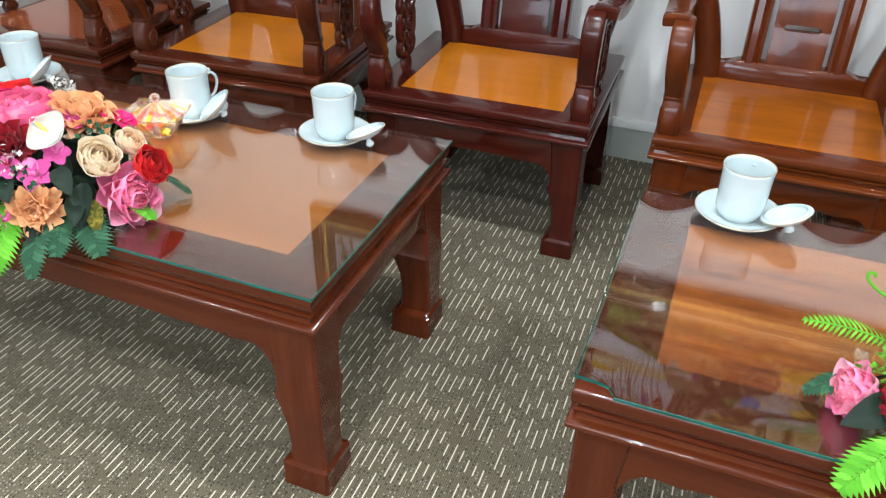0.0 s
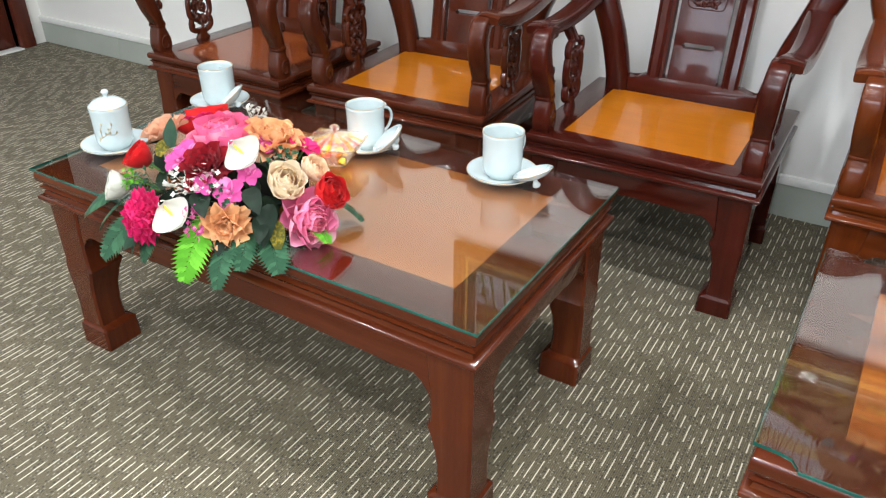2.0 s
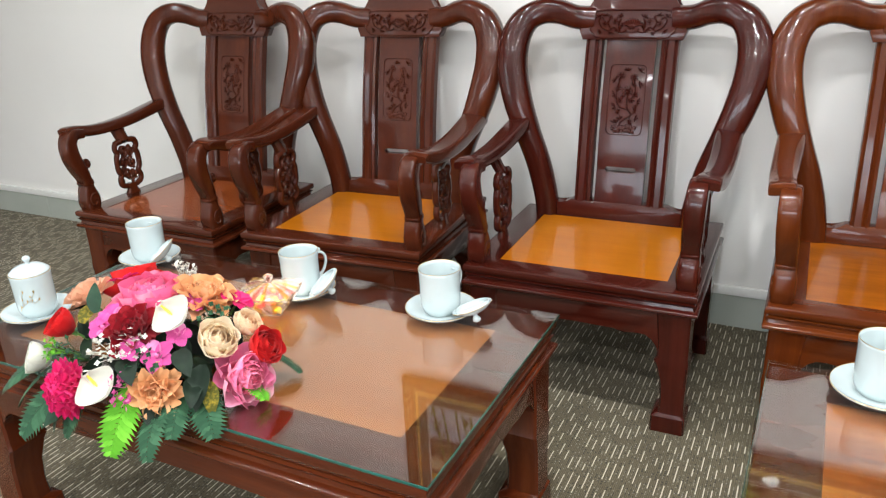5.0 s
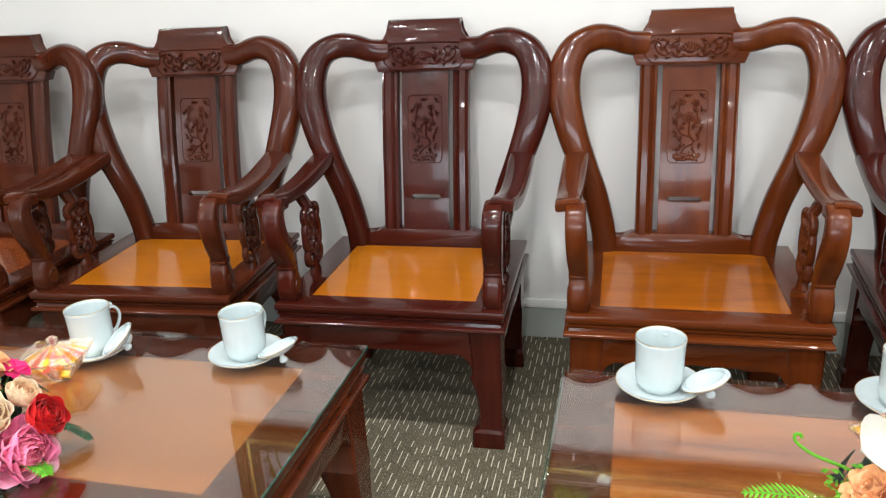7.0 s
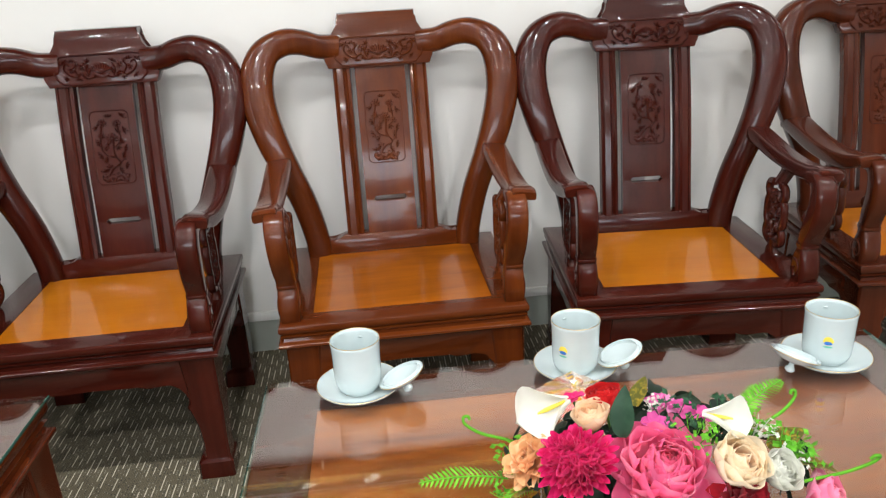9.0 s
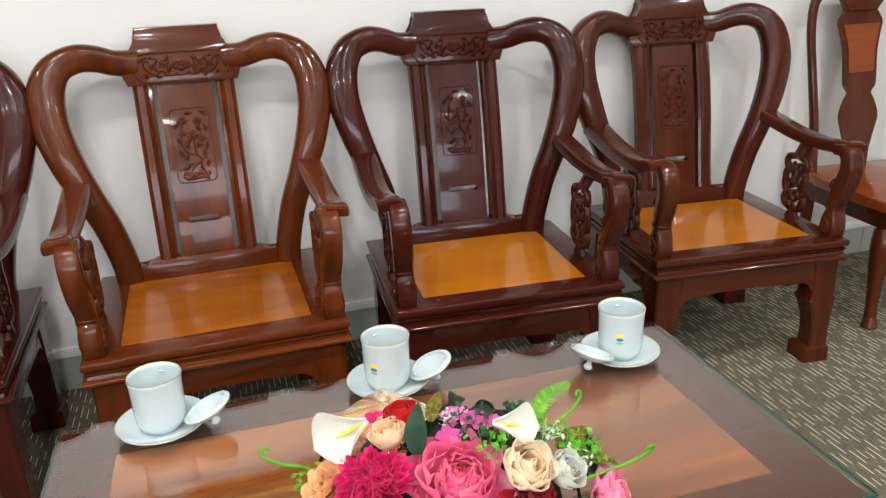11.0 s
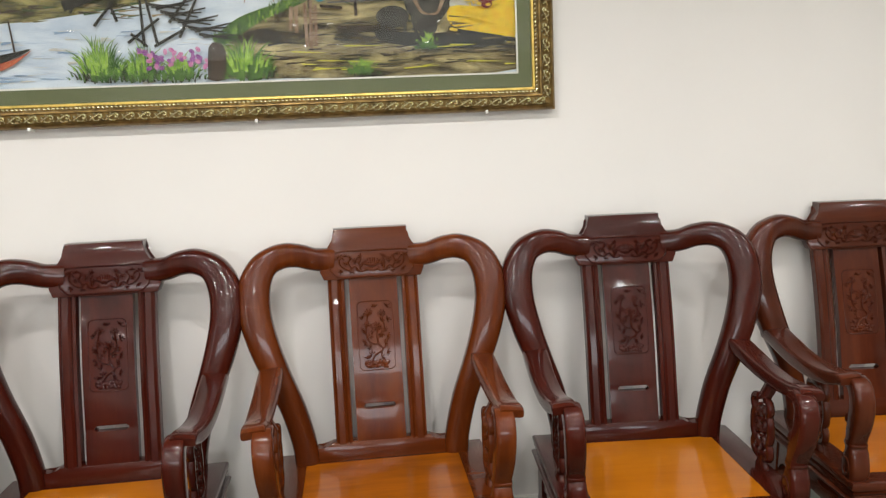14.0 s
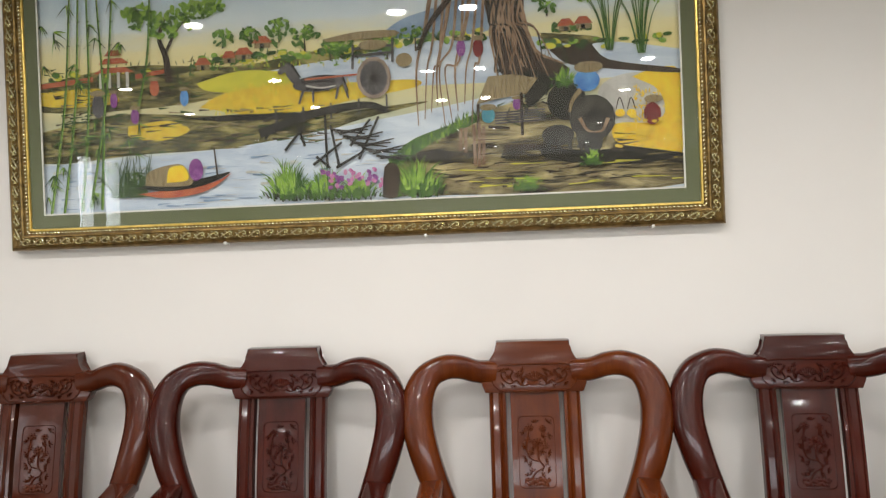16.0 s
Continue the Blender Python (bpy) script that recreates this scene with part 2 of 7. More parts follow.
# ---- building helpers ----
def thing(name, label, category, group="", m=None, kind=""):
    ob = new(name)
    ob.empty_display_size = 0.1
    if m is not None:
        ob.matrix_basis = m
    return tagged(ob, label, category, group, kind)


def mesh_of(name, bm, mats, smooth=None):
    bmesh.ops.recalc_face_normals(bm, faces=bm.faces[:])
    me = bpy.data.meshes.new(name)
    bm.to_mesh(me)
    bm.free()
    for m in mats if isinstance(mats, (list, tuple)) else [mats]:
        me.materials.append(m)
    if smooth is not None:
        me.shade_smooth()
        me.set_sharp_from_angle(angle=radians(smooth))
    return me


def part(name, bm, mats, parent=None, label="", smooth=40):
    ob = new(name, mesh_of(name, bm, mats, smooth))
    ob.parent = parent
    if label:
        ob["label"] = label
    return ob


def box(bm, x0, x1, y0, y1, z0, z1, bevel=0.0, seg=2):
    vs = [bm.verts.new((x, y, z)) for x in (x0, x1) for y in (y0, y1) for z in (z0, z1)]
    fs = [bm.faces.new([vs[i] for i in q]) for q in ((0, 1, 3, 2), (4, 6, 7, 5), (0, 4, 5, 1), (2, 3, 7, 6), (0, 2, 6, 4), (1, 5, 7, 3))]
    if bevel:
        es = list({e for f in fs for e in f.edges})
        bmesh.ops.bevel(bm, geom=es, offset=bevel, segments=seg, profile=0.5, affect="EDGES")
    return bm


def spline(points, per=6):
    """A Catmull-Rom curve through tuples of any length."""
    p = [np.array(q, float) for q in points]
    p = [2 * p[0] - p[1]] + p + [2 * p[-1] - p[-2]]
    out = []
    for i in range(1, len(p) - 2):
        a, b, c, d = p[i - 1:i + 3]
        for k in range(per):
            t = k / per
            out.append(0.5 * (2 * b + (c - a) * t + (2 * a - 5 * b + 4 * c - d) * t * t + (3 * b - 3 * c + d - a) * t ** 3))
    out.append(p[-2])
    return out


def sweep(bm, path, side, n=10, power=2.0, closed=False):
    """A tube along rows (x, y, z, a, b): half sizes a along side x tangent, b along side. power above 2 squares it."""
    rings, count = [], len(path)
    side = Vector(side).normalized()
    for i, row in enumerate(path):
        p = Vector(row[:3])
        if closed:
            q0, q1 = path[i - 1], path[(i + 1) % count]
        else:
            q0, q1 = path[max(i - 1, 0)], path[min(i + 1, count - 1)]
        t = (Vector(q1[:3]) - Vector(q0[:3])).normalized()
        u = t.cross(side).normalized()
        w = u.cross(t).normalized()
        ring = []
        for k in range(n):
            ang = 2 * math.pi * (k + 0.5) / n
            ca, sa = math.cos(ang), math.sin(ang)
            ex = 2 / power
            ring.append(bm.verts.new(p + u * row[3] * math.copysign(abs(ca) ** ex, ca) + w * row[4] * math.copysign(abs(sa) ** ex, sa)))
        rings.append(ring)
    for i in range(count if closed else count - 1):
        r0, r1 = rings[i], rings[(i + 1) % count]
        for k in range(n):
            bm.faces.new((r0[k], r0[(k + 1) % n], r1[(k + 1) % n], r1[k]))
    if not closed:
        bm.faces.new(rings[0][::-1])
        bm.faces.new(rings[-1])
    return bm


def prism(bm, outline, axis, t0, t1, bevel=0.0, seg=2):
    """An outline of (a, b) pushed along axis 0, 1 or 2 from t0 to t1."""
    def at(a, b, t):
        return {0: (t, a, b), 1: (a, t, b), 2: (a, b, t)}[axis]
    lo = [bm.verts.new(at(a, b, t0)) for a, b in outline]
    hi = [bm.verts.new(at(a, b, t1)) for a, b in outline]
    n = len(lo)
    faces = [bm.faces.new(lo[::-1]), bm.faces.new(hi)]
    faces += [bm.faces.new((lo[i], lo[(i + 1) % n], hi[(i + 1) % n], hi[i])) for i in range(n)]
    if bevel:
        es = list(faces[0].edges) + list(faces[1].edges)
        bmesh.ops.bevel(bm, geom=es, offset=bevel, segments=seg, profile=0.5, affect="EDGES")
    return bm


def rim(bm, x0, x1, y0, y1, profile, cap_low=True, cap_high=True):
    """A moulding all round a rectangle: rows of (how far outside, height), from low to high."""
    rings = []
    for off, z in profile:
        rings.append([bm.verts.new(v) for v in ((x0 - off, y0 - off, z), (x1 + off, y0 - off, z), (x1 + off, y1 + off, z), (x0 - off, y1 + off, z))])
    for r0, r1 in zip(rings, rings[1:]):
        for k in range(4):
            bm.faces.new((r0[k], r0[(k + 1) % 4], r1[(k + 1) % 4], r1[k]))
    if cap_low:
        bm.faces.new(rings[0][::-1])
    if cap_high:
        bm.faces.new(rings[-1])
    return bm


def lathe(bm, profile, n=28, cx=0.0, cy=0.0, z0=0.0):
    """Turn rows of (radius, height) round the upright axis."""
    rings = []
    for r, z in profile:
        if r < 1e-6:
            rings.append([bm.verts.new((cx, cy, z0 + z))])
        else:
            rings.append([bm.verts.new((cx + r * math.cos(2 * math.pi * k / n), cy + r * math.sin(2 * math.pi * k / n), z0 + z)) for k in range(n)])
    for r0, r1 in zip(rings, rings[1:]):
        for k in range(n):
            a, b = r0[k % len(r0)], r0[(k + 1) % len(r0)]
            c, d = r1[(k + 1) % len(r1)], r1[k % len(r1)]
            vs = []
            for v in (a, b, c, d):
                if v not in vs:
                    vs.append(v)
            if len(vs) > 2:
                bm.faces.new(vs)
    return bm


def blob(bm, c, r, seg=8, rings=5, turn=None):
    """A rounded lump with half sizes r."""
    m = Matrix.Translation(c) @ (turn or Matrix()) @ Matrix.Diagonal((*r, 1))
    bmesh.ops.create_uvsphere(bm, u_segments=seg, v_segments=rings, radius=1.0, matrix=m)
    return bm


# ---- the room ----
T = 0.14
bm = box(bmesh.new(), LEFT_X - T, RIGHT_X + T, WALL_Y, WALL_Y + T, 0, CEIL_Z)
tagged(part("wall_back", bm, WALL_PAINT), "cream painted wall behind the row of chairs", "wall", kind="structure")
bm = bmesh.new()
for x0, x1, z0, z1 in ((LEFT_X - T, REAR_X0, 0, CEIL_Z), (REAR_X1, RIGHT_X + T, 0, CEIL_Z), (REAR_X0, REAR_X1, 0, REAR_Z0), (REAR_X0, REAR_X1, REAR_Z1, CEIL_Z)):
    box(bm, x0, x1, REAR_Y - T, REAR_Y, z0, z1)
tagged(part("wall_rear", bm, WALL_PAINT), "cream painted wall across the room", "wall", kind="structure")
bm = box(bmesh.new(), RIGHT_X, RIGHT_X + T, REAR_Y, WALL_Y, 0, CEIL_Z)
tagged(part("wall_right", bm, WALL_PAINT), "cream painted side wall", "wall", kind="structure")
DOOR_Y0, DOOR_Y1, DOOR_Z = 2.07, 2.95, 2.06
bm = bmesh.new()
(S1, E1), (S0, E0) = SIDE_WINDOWS
for y0, y1, z0, z1 in ((REAR_Y, S0, 0, CEIL_Z), (S0, E0, 0, WIN_Z0), (S0, E0, WIN_Z1, CEIL_Z), (E0, S1, 0, CEIL_Z), (S1, E1, 0, WIN_Z0), (S1, E1, WIN_Z1, CEIL_Z),
                       (E1, DOOR_Y0, 0, CEIL_Z), (DOOR_Y0, DOOR_Y1, DOOR_Z, CEIL_Z), (DOOR_Y1, WALL_Y, 0, CEIL_Z)):
    box(bm, LEFT_X - T, LEFT_X, y0, y1, z0, z1)
tagged(part("wall_left", bm, WALL_PAINT), "cream painted side wall with a door and two narrow windows", "wall", kind="structure")
bm = box(bmesh.new(), LEFT_X - T, RIGHT_X + T, REAR_Y - T, WALL_Y + T, -0.1, 0)
tagged(part("floor", bm, CARPET), "brown-grey carpet with short cream dashes", "carpet", kind="structure")
bm = box(bmesh.new(), LEFT_X - T, RIGHT_X + T, REAR_Y - T, WALL_Y + T, CEIL_Z, CEIL_Z + 0.1)
tagged(part("ceiling", bm, CEILING_PAINT), "white ceiling with round recessed lamps", "ceiling", kind="structure")


def skirting(name, p0, p1, inward):
    """A tiled skirting with a pale cap, from p0 to p1; inward is the way into the room."""
    base = tagged(new(name), "grey-green tiled skirting with a white cap", "baseboard", kind="structure")
    d = Vector((p1[0] - p0[0], p1[1] - p0[1], 0))
    length, d = d.length, d.normalized()
    w = Vector((*inward, 0))
    ang = math.degrees(math.atan2(d.y, d.x))
    flip = 1 if Vector((-d.y, d.x, 0)).dot(w) > 0 else -1
    base.matrix_basis = pose(p0[0], p0[1], 0, 0, 0, ang)
    count = max(1, round(length / 0.6))
    step = length / count
    tile = None
    for i in range(count):
        if tile is None:
            tile = part("tile", box(bmesh.new(), 0.0008, step - 0.0008, min(0, flip * 0.010), max(0, flip * 0.010), 0.001, 0.112, 0.001, 1), SKIRT, base)
        else:
            ob = new("tile", tile.data)
            ob.parent, ob.matrix_basis = base, pose(i * step, 0, 0)
    part("cap", box(bmesh.new(), 0, length, min(0, flip * 0.016), max(0, flip * 0.016), 0.112, 0.142, 0.003), SKIRT_CAP, base)


skirting("baseboard_back", (LEFT_X, WALL_Y), (RIGHT_X, WALL_Y), (0, -1))
skirting("baseboard_left", (LEFT_X, REAR_Y), (LEFT_X, DOOR_Y0 - 0.08), (1, 0))


def door(name):
    base = tagged(new(name), "dark reddish wooden door in a wooden frame", "door", kind="structure")
    x = LEFT_X
    for y0, y1 in ((DOOR_Y0 - 0.08, DOOR_Y0), (DOOR_Y1, DOOR_Y1 + 0.08)):
        part("jamb", box(bmesh.new(), x - 0.10, x + 0.03, y0, y1, 0, DOOR_Z + 0.08, 0.006), DOOR_WOOD, base)
    part("lintel", box(bmesh.new(), x - 0.10, x + 0.03, DOOR_Y0, DOOR_Y1, DOOR_Z, DOOR_Z + 0.08, 0.006), DOOR_WOOD, base)
    leaf = part("leaf", box(bmesh.new(), x - 0.075, x - 0.03, DOOR_Y0 + 0.003, DOOR_Y1 - 0.003, 0.006, DOOR_Z - 0.003, 0.002), DOOR_WOOD, base)
    for z0, z1 in ((0.16, 0.62), (0.74, 1.22), (1.34, 1.94)):
        bm = rim(bmesh.new(), 0, 0.64, 0, z1 - z0, [(0, 0), (0, 0.006), (-0.02, 0.014), (-0.05, 0.006), (-0.055, 0.012)])
        bm.transform(Matrix(((0, 0, 1, x - 0.03), (1, 0, 0, DOOR_Y0 + 0.12), (0, 1, 0, z0), (0, 0, 0, 1))))
        part("panel", bm, DOOR_WOOD, leaf)
    h = bmesh.new()
    sweep(h, spline([(x - 0.03, DOOR_Y0 + 0.07, 1.0, 0.008, 0.008), (x + 0.02, DOOR_Y0 + 0.07, 1.0, 0.008, 0.008), (x + 0.03, DOOR_Y0 + 0.11, 1.0, 0.008, 0.008), (x + 0.03, DOOR_Y0 + 0.19, 1.0, 0.007, 0.007)]), (0, 0, 1))
    part("door_handle", h, GOLD, leaf, "brass lever handle")
    part("threshold", box(bmesh.new(), x - 0.02, x + 0.04, DOOR_Y0, DOOR_Y1, 0.0, 0.008, 0.002), SKIRT_CAP, base, "pale strip at the door threshold")


door("door_1")


def window(name, width, z0, z1, n, m):
    """A row of n casements that runs along x from the origin, inside towards +y."""
    base = tagged(new(name), "white-framed window with plain panes", "window", kind="structure")
    base.matrix_basis = m
    part("window_sill", box(bmesh.new(), 0.002, width - 0.002, -0.12, 0.03, z0 + 0.001, z0 + 0.022, 0.004), WHITE, base)
    w = width / n
    for i in range(n):
        x0, x1, za, zb = i * w + 0.002, (i + 1) * w - 0.002, z0 + 0.024, z1 - 0.002
        bm = bmesh.new()
        for a, b, c, d in ((x0, x0 + 0.035, za, zb), (x1 - 0.035, x1, za, zb), (x0 + 0.035, x1 - 0.035, za, za + 0.04), (x0 + 0.035, x1 - 0.035, zb - 0.04, zb)):
            box(bm, a, b, -0.09, -0.05, c, d, 0.003, 1)
        fr = part("window_frame", bm, WHITE, base)
        part("pane", box(bmesh.new(), x0 + 0.03, x1 - 0.03, -0.073, -0.067, za + 0.03, zb - 0.03), WINDOW_GLASS, fr)


for k, (wy0, wy1) in enumerate(SIDE_WINDOWS):
    window("window_" + str(k + 1), wy1 - wy0, WIN_Z0, WIN_Z1, 1, pose(LEFT_X, wy1, 0, 0, 0, -90))
# added opening for the rear fill; no such window is known
window("window_3", REAR_X1 - REAR_X0, REAR_Z0, REAR_Z1, 4, pose(REAR_X0, REAR_Y, 0))


def downlight(x, y):
    base = thing("ceiling_light", "round white recessed ceiling lamp", "ceiling lamp", "recessed ceiling lamps", pose(x, y, CEIL_Z))
    part("trim_ring", lathe(bmesh.new(), [(0.045, -0.001), (0.047, -0.010), (0.060, -0.008), (0.066, -0.001)], 28), WHITE, base)
    part("diffuser", lathe(bmesh.new(), [(0.0, -0.004), (0.045, -0.003)], 28), LAMP_GLOW, base, "glowing round diffuser")
    return base


first_light = downlight(LAMP_X[0], LAMP_Y[0])
for lx in LAMP_X:
    for ly in LAMP_Y:
        if (lx, ly) != (LAMP_X[0], LAMP_Y[0]):
            copy_thing(first_light, pose(lx, ly, CEIL_Z))


# ---- shared furniture parts ----
def leg_mesh(bm, x, y, sx, sy, top, rows, foot):
    """A square leg whose outer corner stands at x, y and which grows by sx, sy inward; rows of (height, width, outward)."""
    rings = []
    for z, w, o in rows:
        x0, y0 = x - sx * o, y - sy * o
        x1, y1 = x + sx * w, y + sy * w
        c = 0.005
        pts = [(x0 + sx * c, y0), (x1 - sx * c, y0), (x1, y0 + sy * c), (x1, y1 - sy * c), (x1 - sx * c, y1), (x0 + sx * c, y1), (x0, y1 - sy * c), (x0, y0 + sy * c)]
        rings.append([bm.verts.new((px, py, z)) for px, py in pts])
    for r0, r1 in zip(rings, rings[1:]):
        for k in range(8):
            bm.faces.new((r0[k], r0[(k + 1) % 8], r1[(k + 1) % 8], r1[k]))
    bm.faces.new(rings[0])
    bm.faces.new(rings[-1])
    return bm


def apron_outline(half, high, low, drop, leg):
    """Half the lower edge of an apron: a shallow straight run, then a step and a curl down into the leg."""
    pts = [(0.0, low), (half * 0.35, low), (half - leg - 0.115, low - 0.002), (half - leg - 0.10, low - 0.009), (half - leg - 0.085, low - 0.012),
           (half - leg - 0.07, low - 0.008), (half - leg - 0.055, low - 0.003), (half - leg - 0.035, low - 0.004), (half - leg - 0.018, low - 0.016),
           (half - leg - 0.006, low - 0.034), (half - leg, low - drop), (half - leg + 0.01, low - drop)]
    right = pts + [(half - leg + 0.01, high)]
    left = [(-a, b) for a, b in pts[:0:-1]]
    return [(-(half - leg + 0.01), high)] + left + right


def stand(base, w, d, y0, top, wood_x, wood_y, wood_z, leg=0.072, inset=0.012, low=0.30, foot=0.055):
    """Aprons and four legs under a moulded top of w by d whose front lies at y0."""
    x1, ya, yb = w / 2 - inset, y0 + inset, y0 + d - inset
    rows = [(0.0, leg + 0.010, 0.006), (foot - 0.006, leg + 0.008, 0.005), (foot, leg + 0.002, 0.001), (foot + 0.004, leg - 0.008, 0.0), (foot + 0.05, leg - 0.010, -0.001),
            (0.16, leg - 0.006, 0.0), (0.205, leg + 0.004, 0.002), (0.222, leg + 0.010, 0.002), (0.236, leg + 0.004, 0.0), (low - 0.03, leg + 0.004, 0.0), (top, leg + 0.012, 0.0)]
    for sx, sy, lx, ly in ((1, 1, -x1, ya), (-1, 1, x1, ya), (1, -1, -x1, yb), (-1, -1, x1, yb)):
        part("leg", leg_mesh(bmesh.new(), lx, ly, sx, sy, top, rows, foot), wood_z, base, smooth=30)
    bm = prism(bmesh.new(), apron_outline(x1, top, low, 0.07, leg), 1, ya + 0.004, ya + 0.026, 0.003)
    part("apron", bm, wood_x, base)
    bm = prism(bmesh.new(), apron_outline(x1, top, low, 0.07, leg), 1, yb - 0.026, yb - 0.004, 0.003)
    part("apron", bm, wood_x, base)
    cy = (ya + yb) / 2
    for x in (-x1 + 0.004, x1 - 0.026):
        bm = prism(bmesh.new(), [(cy + a, b) for a, b in apron_outline((yb - ya) / 2, top, low, 0.07, leg)], 0, x, x + 0.022, 0.003)
        part("apron", bm, wood_y, base)


def moulded_top(base, name, w, d, y0, lip, top, hole, mat, panel_mat, panel_name):
    """A moulded frame with an inlaid panel; hole is the panel's x0, x1, y0, y1."""
    bm = bmesh.new()
    h = top - lip
    prof = [(-0.012, lip - 0.004), (0.0, lip), (0.003, lip + 0.004), (0.003, lip + 0.010), (-0.001, lip + 0.014), (-0.008, lip + 0.016), (-0.010, lip + 0.024), (-0.005, lip + 0.030),
            (-0.003, lip + 0.034), (-0.010, lip + 0.037), (-0.010, lip + 0.040), (-0.002, lip + h * 0.66), (0.000, lip + h * 0.74), (0.000, top - 0.006), (-0.002, top - 0.002), (-0.006, top)]
    prof = sorted(prof, key=lambda q: q[1])
    rim(bm, -w / 2, w / 2, y0, y0 + d, prof, True, False)
    top_ring = [v for v in bm.verts if abs(v.co.z - top) < 1e-6]
    x0, x1, ya, yb = hole
    ins = [bm.verts.new((x, y, top)) for x, y in ((x0, ya), (x1, ya), (x1, yb), (x0, yb))]
    deep = [bm.verts.new((x, y, top - 0.004)) for x, y in ((x0, ya), (x1, ya), (x1, yb), (x0, yb))]
    outs = [min(top_ring, key=lambda v: (v.co.x - a) ** 2 + (v.co.y - b) ** 2) for a, b in ((-9, -9), (9, -9), (9, 9), (-9, 9))]
    for k in range(4):
        j = (k + 1) % 4
        bm.faces.new((outs[k], outs[j], ins[j], ins[k]))
        bm.faces.new((ins[k], ins[j], deep[j], deep[k]))
    part(name, bm, mat, base, smooth=30)
    part(panel_name, box(bmesh.new(), x0 + 0.0006, x1 - 0.0006, ya + 0.0006, yb - 0.0006, top - 0.010, top - 0.0012), panel_mat, base)


# ---- armchairs ----
LEAN = [(0.40, 0.486), (0.50, 0.476), (0.60, 0.478), (0.72, 0.492), (0.84, 0.514), (0.95, 0.540), (1.02, 0.558), (1.10, 0.578)]


def lean(z):
    return float(np.interp(z, [a for a, _ in LEAN], [b for _, b in LEAN]))


def bent_slab(bm, xs, zs, thick, skip=(), front=0.0):
    """A board in the plane of the back, cut on a grid of xs and zs, with the cells in skip left open."""
    fr = {(i, j): bm.verts.new((x, lean(z) - thick / 2 + front, z)) for i, x in enumerate(xs) for j, z in enumerate(zs)}
    bk = {(i, j): bm.verts.new((x, lean(z) + thick / 2 + front, z)) for i, x in enumerate(xs) for j, z in enumerate(zs)}
    cells = {(i, j) for i in range(len(xs) - 1) for j in range(len(zs) - 1)} - set(skip)
    for i, j in cells:
        q = ((i, j), (i + 1, j), (i + 1, j + 1), (i, j + 1))
        bm.faces.new([fr[k] for k in q])
        bm.faces.new([bk[k] for k in q[::-1]])
        for (a, b), nb in (((q[0], q[1]), (i, j - 1)), ((q[1], q[2]), (i + 1, j)), ((q[2], q[3]), (i, j + 1)), ((q[3], q[0]), (i - 1, j))):
            if nb not in cells:
                bm.faces.new((fr[a], fr[b], bk[b], bk[a]))
    return bm


def petal_flower(bm, x, z, r, y, count=7, squash=0.35, turn=0.0):
    for ring, (rr, n) in enumerate(((1.0, count), (0.55, count - 2))):
        for k in range(n):
            a = turn + 2 * math.pi * (k + 0.5 * ring) / n
            m = Matrix.Rotation(-a, 4, "Y")
            blob(bm, (x + math.cos(a) * r * 0.55 * rr, y - 0.001 * ring, z + math.sin(a) * r * 0.55 * rr), (r * 0.48 * rr, r * squash * (0.6 + 0.4 * ring), r * 0.27 * rr), 6, 4, m)
    blob(bm, (x, y - r * squash * 0.6, z), (r * 0.2, r * squash * 0.6, r * 0.2), 6, 4)


def leaf_spray(bm, x, z, y_of, turn, size, count, rng):
    """A fan of slim pointed leaves in low relief."""
    for k in range(count):
        a = turn + (k / max(1, count - 1) - 0.5) * 2.2 + rng.uniform(-0.15, 0.15)
        ln = size * rng.uniform(0.75, 1.15)
        cx, cz = x + math.cos(a) * ln * 0.55, z + math.sin(a) * ln * 0.55
        blob(bm, (cx, y_of(cz) - 0.0008, cz), (ln * 0.5, 0.0030, ln * 0.15), 6, 4, Matrix.Rotation(-a, 4, "Y"))


